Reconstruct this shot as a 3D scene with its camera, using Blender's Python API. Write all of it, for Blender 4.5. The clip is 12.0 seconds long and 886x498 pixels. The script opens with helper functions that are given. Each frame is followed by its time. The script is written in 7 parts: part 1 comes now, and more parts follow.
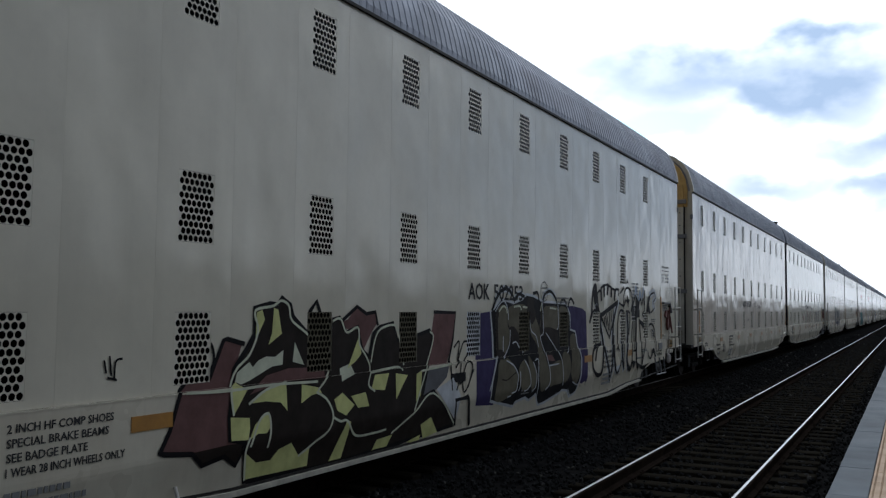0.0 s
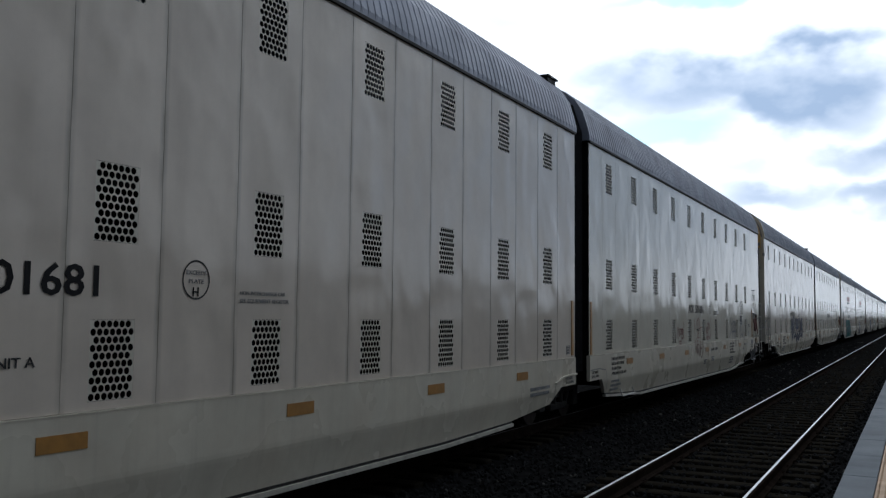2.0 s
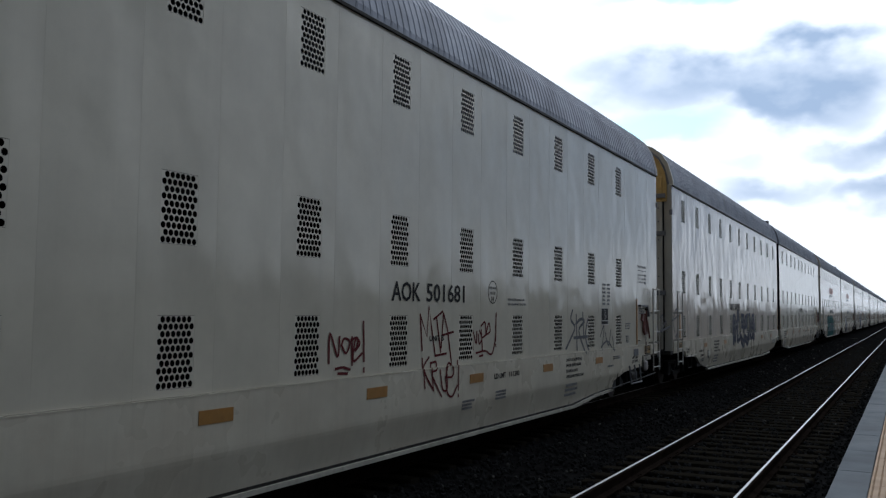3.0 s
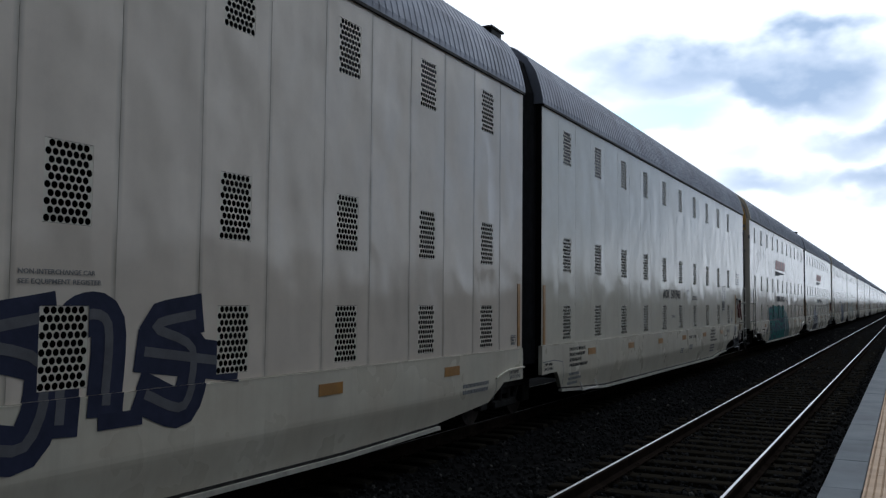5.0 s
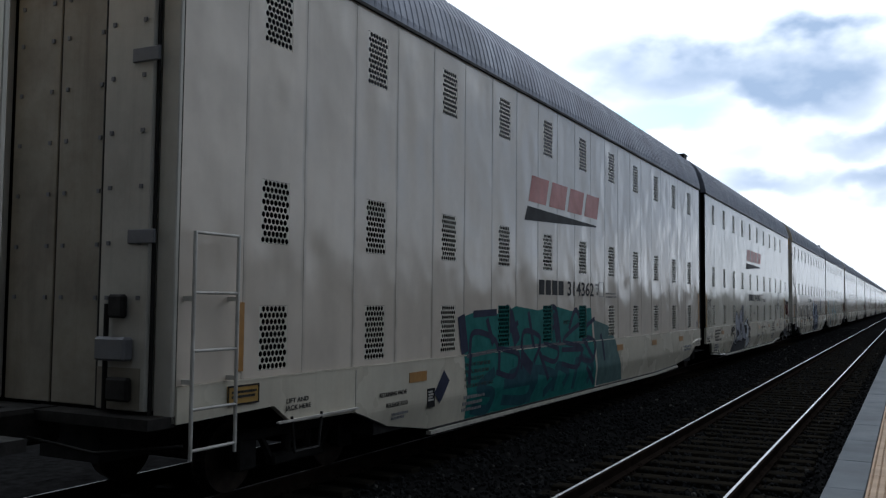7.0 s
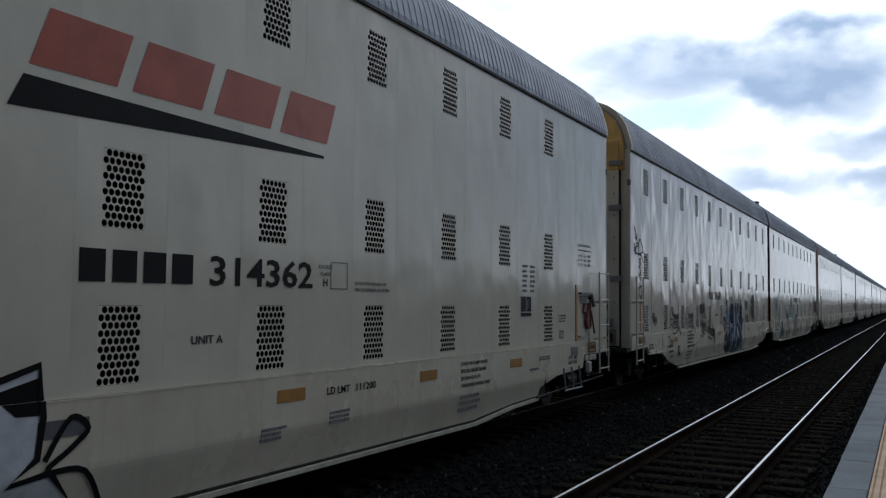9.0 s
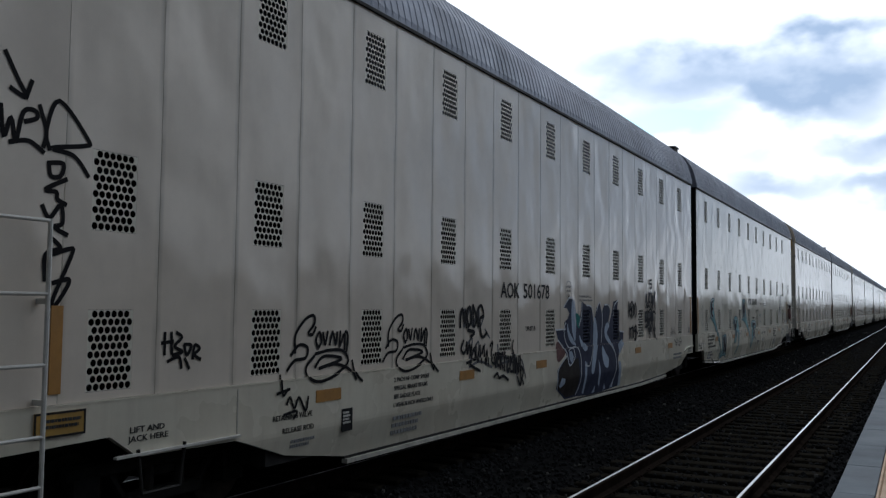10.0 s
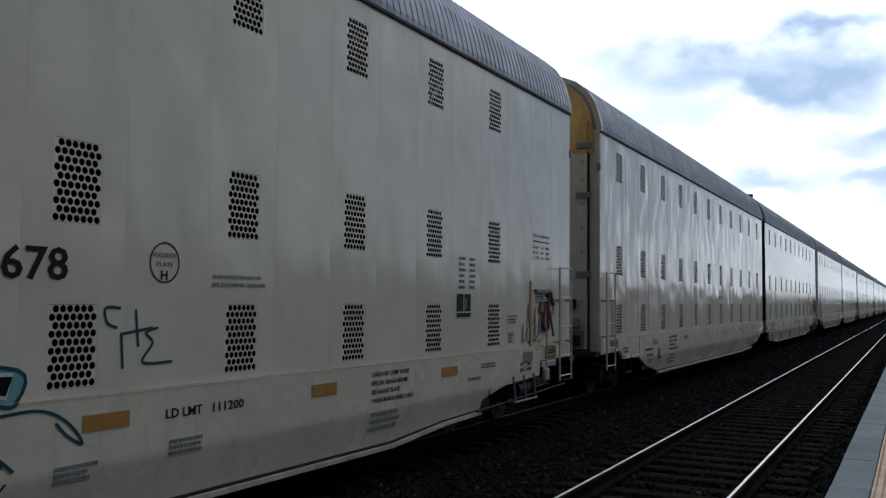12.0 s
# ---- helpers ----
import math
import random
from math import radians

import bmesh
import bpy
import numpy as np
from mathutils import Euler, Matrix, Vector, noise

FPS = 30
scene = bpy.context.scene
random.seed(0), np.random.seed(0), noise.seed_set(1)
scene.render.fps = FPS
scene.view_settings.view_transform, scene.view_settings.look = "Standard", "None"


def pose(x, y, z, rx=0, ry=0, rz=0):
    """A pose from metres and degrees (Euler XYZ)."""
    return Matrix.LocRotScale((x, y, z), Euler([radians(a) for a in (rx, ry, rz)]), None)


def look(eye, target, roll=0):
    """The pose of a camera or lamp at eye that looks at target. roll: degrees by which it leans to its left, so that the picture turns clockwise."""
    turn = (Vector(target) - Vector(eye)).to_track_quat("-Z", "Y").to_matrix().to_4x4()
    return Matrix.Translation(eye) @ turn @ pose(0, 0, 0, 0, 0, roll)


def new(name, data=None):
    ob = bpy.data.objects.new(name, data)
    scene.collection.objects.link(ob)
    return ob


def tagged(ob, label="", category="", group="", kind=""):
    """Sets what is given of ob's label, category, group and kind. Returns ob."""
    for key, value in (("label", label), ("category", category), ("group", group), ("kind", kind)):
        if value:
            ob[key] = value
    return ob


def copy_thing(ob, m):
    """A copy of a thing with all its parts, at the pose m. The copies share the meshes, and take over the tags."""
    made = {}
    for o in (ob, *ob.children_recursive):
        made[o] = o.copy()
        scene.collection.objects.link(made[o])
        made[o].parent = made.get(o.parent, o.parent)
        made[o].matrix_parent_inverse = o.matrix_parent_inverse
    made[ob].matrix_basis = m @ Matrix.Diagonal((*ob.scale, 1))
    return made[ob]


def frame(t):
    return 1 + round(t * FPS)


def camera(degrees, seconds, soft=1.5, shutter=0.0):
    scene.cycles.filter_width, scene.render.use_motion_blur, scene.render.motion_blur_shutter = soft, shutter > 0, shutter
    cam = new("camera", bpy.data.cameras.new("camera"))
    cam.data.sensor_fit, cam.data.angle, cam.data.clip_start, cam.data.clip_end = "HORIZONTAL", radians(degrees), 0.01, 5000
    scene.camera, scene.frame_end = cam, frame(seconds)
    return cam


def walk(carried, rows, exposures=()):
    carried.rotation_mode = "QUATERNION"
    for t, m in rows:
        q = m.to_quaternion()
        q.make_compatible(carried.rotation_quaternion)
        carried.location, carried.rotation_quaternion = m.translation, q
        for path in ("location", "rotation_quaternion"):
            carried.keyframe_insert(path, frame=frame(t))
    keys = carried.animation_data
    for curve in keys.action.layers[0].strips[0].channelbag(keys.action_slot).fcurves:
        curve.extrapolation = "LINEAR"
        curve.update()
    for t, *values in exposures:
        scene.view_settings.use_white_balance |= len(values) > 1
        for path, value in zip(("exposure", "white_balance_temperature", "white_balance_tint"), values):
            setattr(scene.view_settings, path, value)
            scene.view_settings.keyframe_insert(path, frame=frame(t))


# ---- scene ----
# World: x across the tracks (the train at negative x), y along them, z up; the rail tops are at z = 0.
EYE = 1.95
cam = camera(53.1, 12.0, soft=1.3, shutter=0.0)
walk(cam, [
    (0.0, pose(0, 0, EYE, 93.767, -0.55, 27.738)),
    (0.5, pose(0, 0, EYE, 93.626, -0.55, 27.691)),
    (1.0, pose(0, 0, EYE, 93.659, -0.55, 27.781)),
    (1.5, pose(0, 0, EYE, 94.134, -0.55, 28.086)),
    (2.0, pose(0, 0, EYE, 94.258, -0.55, 27.867)),
    (2.5, pose(0, 0, EYE, 94.337, -0.55, 27.859)),
    (3.0, pose(0, 0, EYE, 93.988, -0.55, 27.614)),
    (3.5, pose(0, 0, EYE, 93.548, -0.55, 27.523)),
    (5.5, pose(0, 0, EYE, 93.338, -0.55, 27.482)),
    (6.0, pose(0, 0, EYE, 93.385, -0.55, 27.396)),
    (6.5, pose(0, 0, EYE, 93.402, -0.55, 27.523)),
    (8.5, pose(0, 0, EYE, 93.166, -0.55, 27.810)),
    (9.0, pose(0, 0, EYE, 93.338, -0.55, 27.820)),
    (9.5, pose(0, 0, EYE, 93.554, -0.55, 27.929)),
    (10.0, pose(0, 0, EYE, 93.616, -0.55, 28.132)),
    (10.5, pose(0, 0, EYE, 93.430, -0.55, 27.987)),
    (11.0, pose(0, 0, EYE, 93.538, -0.55, 27.803)),
    (11.5, pose(0, 0, EYE, 93.371, -0.55, 27.910)),
    (12.0, pose(0, 0, EYE, 93.260, -0.55, 27.965)),
], exposures=[(0.0, 0.15, 5780, 8), (1.0, 0.10, 5780, 8), (2.5, -0.07, 5740, 8), (6.0, 0.00, 5740, 8), (9.5, -0.08, 5740, 8), (10.5, 0.08, 5780, 8), (12.0, 0.10, 5780, 8)])

# ---- sky and light ----
SUN_AZ, SUN_EL = radians(-32), radians(38)      # azimuth from +y towards +x
sun_dir = Vector((math.sin(SUN_AZ) * math.cos(SUN_EL), math.cos(SUN_AZ) * math.cos(SUN_EL), math.sin(SUN_EL)))


def make_world():
    w = bpy.data.worlds.new("sky")
    scene.world = w
    w.use_nodes = True
    nt = w.node_tree
    nt.nodes.clear()
    N, K = nt.nodes.new, nt.links.new

    def math_(op, a, b=None, clamp=False):
        n = N("ShaderNodeMath")
        n.operation, n.use_clamp = op, clamp
        for s, v in zip(n.inputs, (a, b)):
            if v is None:
                continue
            if isinstance(v, (int, float)):
                s.default_value = v
            else:
                K(v, s)
        return n.outputs[0]

    def ramp(v, lo, hi, a=0.0, b=1.0):
        n = N("ShaderNodeMapRange")
        n.interpolation_type = "SMOOTHSTEP"
        K(v, n.inputs[0])
        for s, x in zip(n.inputs[1:5], (lo, hi, a, b)):
            s.default_value = x
        return n.outputs[0]

    def mix(f, a, b):
        n = N("ShaderNodeMix")
        n.data_type = "RGBA"
        K(f, n.inputs["Factor"])
        for s, v in ((n.inputs["A"], a), (n.inputs["B"], b)):
            if isinstance(v, tuple):
                s.default_value = (*v, 1)
            else:
                K(v, s)
        return n.outputs["Result"]

    sky = N("ShaderNodeTexSky")
    sky.sky_type, sky.sun_disc = "NISHITA", False
    sky.sun_elevation, sky.sun_rotation = SUN_EL, SUN_AZ
    blue = N("ShaderNodeVectorMath")
    blue.operation = "SCALE"
    blue.inputs["Scale"].default_value = 0.11
    K(sky.outputs[0], blue.inputs[0])

    co = N("ShaderNodeTexCoord")
    sep = N("ShaderNodeSeparateXYZ")
    K(co.outputs["Generated"], sep.inputs[0])
    x, y, z = sep.outputs

    stretched = N("ShaderNodeVectorMath")
    stretched.operation = "MULTIPLY"
    stretched.inputs[1].default_value = (1, 1, 1.7)
    K(co.outputs["Generated"], stretched.inputs[0])

    def cloud_noise(scale, detail, offset, rough=0.55):
        add = N("ShaderNodeVectorMath")
        add.inputs[1].default_value = offset
        K(stretched.outputs[0], add.inputs[0])
        n = N("ShaderNodeTexNoise")
        n.inputs["Scale"].default_value, n.inputs["Detail"].default_value = scale, detail
        n.inputs["Roughness"].default_value = rough
        K(add.outputs[0], n.inputs["Vector"])
        return n.outputs["Fac"]

    fine = cloud_noise(8.0, 4, (1.7, 0.2, 0), 0.48)
    puff = cloud_noise(15.0, 4, (3.1, 5.2, 0), 0.48)
    wide = cloud_noise(2.6, 6, (4.2, 1.3, 0))
    az = math_("MULTIPLY", math_("ARCTAN2", x, y), 180 / math.pi)
    el = math_("MULTIPLY", math_("ARCSINE", z), 180 / math.pi)
    # the edges of the large clouds wander with the noise
    warp_a = math_("MULTIPLY", math_("SUBTRACT", fine, 0.5), 9.0)
    warp_e = math_("MULTIPLY", math_("SUBTRACT", puff, 0.5), 4.0)
    az2, el2 = math_("ADD", az, warp_a), math_("ADD", el, math_("ADD", warp_e, math_("MULTIPLY", warp_a, 0.35)))

    def blob(a0, e0, sa, se, power=1.0):
        a = math_("POWER", math_("DIVIDE", math_("SUBTRACT", az2, a0), sa), 2.0)
        e = math_("POWER", math_("DIVIDE", math_("SUBTRACT", el2, e0), se), 2.0)
        return math_("MULTIPLY", math_("SUBTRACT", 1.0, math_("ADD", a, e), clamp=True), power)

    grey = None
    # the last blob is an unseen cloud, added to dim far-car reflections
    for b in ((-13.0, 14.3, 10.0, 2.7, 0.8), (-5.2, 13.8, 7.0, 3.6, 1.3), (-9.3, 14.4, 5.0, 2.6, 0.9), (-7.0, 12.4, 5.0, 1.6, 0.7), (-0.4, 9.6, 5.6, 1.3, 0.8),
              (-6.5, 7.6, 5.5, 1.15, 0.62), (-1.0, 7.2, 3.6, 1.1, 0.7), (-9.0, 9.4, 3.0, 0.8, 0.4), (19.0, 9.0, 17.0, 9.0, 0.9)):
        g = blob(*b)
        grey = g if grey is None else math_("MAXIMUM", grey, g)
    # elsewhere the same kind of broken cloud goes on
    outside = math_("MULTIPLY", ramp(math_("ABSOLUTE", math_("ADD", az, 12.0)), 24, 40), ramp(wide, 0.45, 0.7))
    grey = math_("MAXIMUM", math_("MULTIPLY", ramp(grey, 0.0, 0.95), ramp(puff, 0.25, 0.75, 1.15, 0.62)), math_("MULTIPLY", outside, 0.8))
    gap = math_("MAXIMUM", blob(-14.0, 11.2, 5.2, 1.6, 1.0), blob(-25, 18.8, 3.5, 1.1, 0.7))
    gap = math_("MAXIMUM", gap, blob(-12.5, 19.4, 6.5, 0.9, 0.8))
    gap = math_("MAXIMUM", gap, math_("MULTIPLY", ramp(wide, 0.32, 0.22), ramp(el, 20, 30)))

    dot = N("ShaderNodeVectorMath")
    dot.operation = "DOT_PRODUCT"
    K(co.outputs["Generated"], dot.inputs[0])
    dot.inputs[1].default_value = sun_dir
    toward = ramp(dot.outputs["Value"], -0.15, 0.93)
    white = mix(toward, (0.115, 0.125, 0.135), (1.30, 1.30, 1.31))
    dark = mix(toward, (0.075, 0.085, 0.10), (0.47, 0.575, 0.735))
    col = mix(grey, white, dark)
    haze = N("ShaderNodeVectorMath")
    haze.operation = "ADD"
    haze.inputs[1].default_value = (0.06, 0.26, 0.20)
    K(blue.outputs[0], haze.inputs[0])
    col = mix(math_("MULTIPLY", ramp(gap, 0.0, 0.8), 0.92), col, haze.outputs[0])
    bg = N("ShaderNodeBackground")
    K(col, bg.inputs[0])
    bg.inputs[1].default_value = 1.0
    out = N("ShaderNodeOutputWorld")
    K(bg.outputs[0], out.inputs[0])


make_world()
sun = new("sun", bpy.data.lights.new("sun", "SUN"))
sun.data.energy, sun.data.angle, sun.data.color = 0.5, radians(14), (1.0, 0.95, 0.88)
sun.matrix_world = look(sun_dir * 50, (0, 0, 0))


# ---- materials ----
def material(name, base, rough=0.6, metal=0.0, vary=0.15, scale=3.0, bump=0.0, bump_scale=40.0, tint=None, stretch=(1, 1, 1),
             streak=0.0, streak_tint=(0.12, 0.09, 0.06), wave=0.0, spec=0.5, island=False, coat=0.0, dirt=0.0, dirt_tint=(0.1, 0.07, 0.045), edge=0.0):
    m = bpy.data.materials.new(name)
    m.use_nodes = True
    nt = m.node_tree
    N, K = nt.nodes.new, nt.links.new
    p = nt.nodes["Principled BSDF"]
    co = N("ShaderNodeTexCoord")
    mp = N("ShaderNodeMapping")
    mp.inputs["Scale"].default_value = stretch
    K(co.outputs["Object"], mp.inputs[0])
    info = N("ShaderNodeObjectInfo")
    shift = N("ShaderNodeVectorMath")
    shift.operation = "MULTIPLY_ADD"
    K(info.outputs["Random"], shift.inputs[0])
    shift.inputs[1].default_value = (17, 23, 31)
    K(mp.outputs[0], shift.inputs[2])
    v = shift.outputs[0]

    def noise_(sc, det, vec, rough_=0.6):
        n = N("ShaderNodeTexNoise")
        n.inputs["Scale"].default_value, n.inputs["Detail"].default_value, n.inputs["Roughness"].default_value = sc, det, rough_
        K(vec, n.inputs["Vector"])
        return n.outputs["Fac"]

    def ramp(f, lo, hi, a, b):
        n = N("ShaderNodeMapRange")
        K(f, n.inputs[0])
        for s, x in zip(n.inputs[1:5], (lo, hi, a, b)):
            s.default_value = x
        return n.outputs[0]

    def mix(f, a, b):
        n = N("ShaderNodeMix")
        n.data_type = "RGBA"
        K(f, n.inputs["Factor"])
        for s, x in ((n.inputs["A"], a), (n.inputs["B"], b)):
            if isinstance(x, tuple):
                s.default_value = (*x, 1)
            else:
                K(x, s)
        return n.outputs["Result"]

    big, small = noise_(scale, 4, v), noise_(scale * 14, 3, v)
    other = tint or tuple(c * (1 - 2 * vary) for c in base)
    lighter = tuple(min(1, c * (1 + vary)) for c in base)
    col = mix(ramp(big, 0.3, 0.72, 0, 1), lighter, other)
    col = mix(ramp(small, 0.45, 0.85, 0, 0.55 * min(1, vary * 3)), col, tuple(c * 0.6 for c in base))
    if island:
        geo = N("ShaderNodeNewGeometry")
        col = mix(ramp(geo.outputs["Random Per Island"], 0, 1, 0, 0.7), col, tuple(c * 1.4 for c in base))
        col = mix(ramp(geo.outputs["Random Per Island"], 0.975, 1, 0, 1), col, (0.10, 0.095, 0.085))
    if streak:
        ms = N("ShaderNodeMapping")
        ms.inputs["Scale"].default_value = (3, 5.0, 0.22)
        K(co.outputs["Object"], ms.inputs[0])
        st = noise_(1.6, 5, ms.outputs[0], 0.7)
        col = mix(ramp(st, 0.5, 0.8, 0, streak), col, streak_tint)
    if edge:                       # grime that gathers along the sheet joints
        sx = N("ShaderNodeSeparateXYZ")
        K(co.outputs["Object"], sx.inputs[0])
        ab = N("ShaderNodeMath")
        ab.operation = "ABSOLUTE"
        K(sx.outputs[1], ab.inputs[0])
        mu = N("ShaderNodeMath")
        mu.operation = "MULTIPLY"
        K(ramp(ab.outputs[0], edge - 0.04, edge + 0.015, 0, 0.8), mu.inputs[0])
        me_ = N("ShaderNodeMapping")
        me_.inputs["Scale"].default_value = (1, 0.5, 0.55)
        K(v, me_.inputs[0])
        K(ramp(noise_(1.9, 4, me_.outputs[0], 0.6), 0.36, 0.6, 0.05, 1), mu.inputs[1])
        col = mix(mu.outputs[0], col, (0.26, 0.24, 0.20))
    if dirt:
        dn = noise_(1.1, 6, v, 0.7)
        col = mix(ramp(dn, 0.42, 0.72, 0, dirt), col, dirt_tint)
    K(col, p.inputs["Base Color"])
    K(ramp(big, 0.2, 0.8, max(0.03, rough - 0.08), min(1, rough + 0.12)), p.inputs["Roughness"])
    p.inputs["Metallic"].default_value = metal
    p.inputs["Specular IOR Level"].default_value = spec
    p.inputs["Coat Weight"].default_value = coat
    p.inputs["Coat Roughness"].default_value = 0.15
    normal = None
    if wave:                       # buckled sheet metal
        mw = N("ShaderNodeMapping")
        mw.inputs["Scale"].default_value = (1, 1.75, 1.3)
        K(co.outputs["Object"], mw.inputs[0])
        sh = N("ShaderNodeVectorMath")
        sh.operation = "MULTIPLY_ADD"
        K(info.outputs["Random"], sh.inputs[0])
        sh.inputs[1].default_value = (5, 41, 13)
        K(mw.outputs[0], sh.inputs[2])
        wn = noise_(1.0, 1.5, sh.outputs[0], 0.4)
        b = N("ShaderNodeBump")
        b.inputs["Strength"].default_value, b.inputs["Distance"].default_value = 1.0, wave
        K(wn, b.inputs["Height"])
        normal = b.outputs[0]
    if bump:
        b = N("ShaderNodeBump")
        b.inputs["Strength"].default_value, b.inputs["Distance"].default_value = 0.7, bump
        K(noise_(bump_scale, 4, v), b.inputs["Height"])
        if normal:
            K(normal, b.inputs["Normal"])
        normal = b.outputs[0]
    if normal:
        K(normal, p.inputs["Normal"])
    return m


M = dict(
    paint=material("white_paint", (0.65, 0.61, 0.50), 0.15, vary=0.06, scale=0.7, streak=0.04, wave=0.048, edge=0.445, dirt=0.10, dirt_tint=(0.36, 0.31, 0.24), bump=0.0006, bump_scale=60, spec=0.62),
    warm_paint=material("pinkish_white_paint", (0.675, 0.60, 0.505), 0.15, vary=0.06, scale=0.7, streak=0.04, wave=0.048, edge=0.445, dirt=0.10, dirt_tint=(0.36, 0.31, 0.24), bump=0.0006, bump_scale=60, spec=0.62),
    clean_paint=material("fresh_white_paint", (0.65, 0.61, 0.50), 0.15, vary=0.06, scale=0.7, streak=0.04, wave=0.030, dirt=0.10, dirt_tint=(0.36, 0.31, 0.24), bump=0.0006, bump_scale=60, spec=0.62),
    joint=material("grimy_joint_paint", (0.46, 0.435, 0.365), 0.6, vary=0.15, scale=4, streak=0.4),
    sill=material("grimy_white_paint", (0.65, 0.605, 0.49), 0.26, vary=0.07, scale=0.7, streak=0.14, wave=0.02, dirt=0.3, dirt_tint=(0.40, 0.31, 0.22), spec=0.55),
    screen=material("perforated_paint", (0.64, 0.605, 0.505), 0.3, vary=0.06, scale=2, dirt=0.08),
    roof=material("galvanised_steel", (0.25, 0.27, 0.33), 0.45, metal=0.3, vary=0.12, scale=1.5, streak=0.25, dirt=0.3, dirt_tint=(0.12, 0.11, 0.11)),
    dark=material("black_rubber", (0.012, 0.012, 0.014), 0.6, spec=0.15, vary=0.2, scale=6),
    inside=material("interior_shade_black", (0.012, 0.012, 0.012), 0.9, vary=0.2, spec=0.0),
    steel=material("grimy_black_steel", (0.02, 0.018, 0.016), 0.6, spec=0.2, vary=0.3, scale=5, bump=0.004),
    wheel=material("wheel_steel", (0.06, 0.045, 0.035), 0.5, metal=0.7, vary=0.3, scale=8),
    yellow=material("yellow_paint", (0.58, 0.385, 0.13), 0.42, vary=0.12, scale=2, streak=0.4, dirt=0.4),
    amber=material("amber_reflector", (0.40, 0.20, 0.045), 0.35, vary=0.08, scale=9, dirt=0.25),
    door=material("door_paint", (0.50, 0.48, 0.42), 0.4, vary=0.08, scale=1.4, streak=0.3, dirt=0.25, dirt_tint=(0.16, 0.1, 0.06)),
    door_shade_stain=material("shaded_stained_door", (0.30, 0.27, 0.21), 0.55, vary=0.15, scale=1.2, streak=0.5, dirt=0.5, dirt_tint=(0.10, 0.06, 0.035)),
    rust=material("rusty_post", (0.36, 0.34, 0.33), 0.55, vary=0.2, scale=3, tint=(0.27, 0.22, 0.19), dirt=0.4),
    bar=material("grab_iron_paint", (0.58, 0.56, 0.51), 0.4, vary=0.1, scale=6, dirt=0.5),
    red=material("faded_red_paint", (0.19, 0.07, 0.06), 0.5, vary=0.15, scale=8, dirt=0.4),
    ink=material("black_stencil_paint", (0.011, 0.011, 0.012), 0.55, vary=0.1, spec=0.12),
    worn_ink=material("worn_stencil_paint", (0.055, 0.055, 0.055), 0.55, vary=0.3, scale=9, spec=0.12),
    grey_ink=material("grey_stencil_paint", (0.20, 0.20, 0.20), 0.5, vary=0.15, scale=6),
    plate=material("grey_plate", (0.16, 0.16, 0.17), 0.5, vary=0.1),
    placard=material("yellow_placard", (0.40, 0.24, 0.05), 0.4, vary=0.1, scale=5, dirt=0.2),
    rail=material("polished_rail_head", (0.70, 0.70, 0.71), 0.32, metal=1.0, vary=0.05, scale=3, stretch=(1, 0.2, 1)),
    shaded_rail=material("shaded_rail_head", (0.10, 0.09, 0.085), 0.5, metal=0.9, vary=0.2, scale=4),
    added_wall=material("added_wall_dark", (0.05, 0.048, 0.043), 0.9, vary=0.3, scale=0.6, streak=0.4),
    rail_web=material("rusty_rail_web", (0.020, 0.015, 0.012), 0.9, spec=0.0, vary=0.25, scale=4),
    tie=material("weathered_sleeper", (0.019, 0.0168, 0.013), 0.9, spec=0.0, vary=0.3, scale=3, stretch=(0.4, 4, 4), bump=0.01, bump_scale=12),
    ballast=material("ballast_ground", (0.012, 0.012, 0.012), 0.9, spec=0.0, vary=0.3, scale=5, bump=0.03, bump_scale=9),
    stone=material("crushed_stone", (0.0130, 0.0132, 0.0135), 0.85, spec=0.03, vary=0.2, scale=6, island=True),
    coping=material("grey_concrete_coping", (0.11, 0.125, 0.138), 0.75, spec=0.2, vary=0.12, scale=1.4, bump=0.002, bump_scale=60, dirt=0.25, dirt_tint=(0.12, 0.12, 0.12)),
    tactile=material("buff_tactile_strip", (0.40, 0.27, 0.16), 0.7, vary=0.12, scale=2.5, dirt=0.3, dirt_tint=(0.25, 0.18, 0.12)),
    concrete=material("platform_asphalt", (0.07, 0.068, 0.064), 0.85, vary=0.15, scale=0.8, bump=0.002, bump_scale=50),
    earth=material("dark_ground", (0.05, 0.048, 0.042), 0.95, vary=0.3, scale=0.12, bump=0.02, bump_scale=3),
)


# ---- mesh helpers ----
def part(name, bm, mat, parent=None, label="", smooth=False):
    me = bpy.data.meshes.new(name)
    bm.to_mesh(me)
    bm.free()
    me.materials.append(M[mat] if isinstance(mat, str) else mat)
    if smooth:
        for f in me.polygons:
            f.use_smooth = True
    ob = new(name, me)
    if parent:
        ob.parent = parent
    if label:
        tagged(ob, label)
    return ob


def share(ob, name, parent, x=0, y=0, z=0, rz=0):
    """Another object on the same mesh."""
    o = new(name, ob.data)
    o.parent = parent
    o.matrix_basis = pose(x, y, z, 0, 0, rz)
    return o


def box(bm, x0, x1, y0, y1, z0, z1, bevel=0.0):
    g = bmesh.ops.create_cube(bm, size=1.0)
    vs = g["verts"]
    for v in vs:
        v.co = Vector(((x0 + x1) / 2 + v.co.x * (x1 - x0), (y0 + y1) / 2 + v.co.y * (y1 - y0), (z0 + z1) / 2 + v.co.z * (z1 - z0)))
    if bevel:
        es = {e for v in vs for e in v.link_edges}
        bmesh.ops.bevel(bm, geom=list(es), offset=bevel, segments=1, affect="EDGES")
    return bm


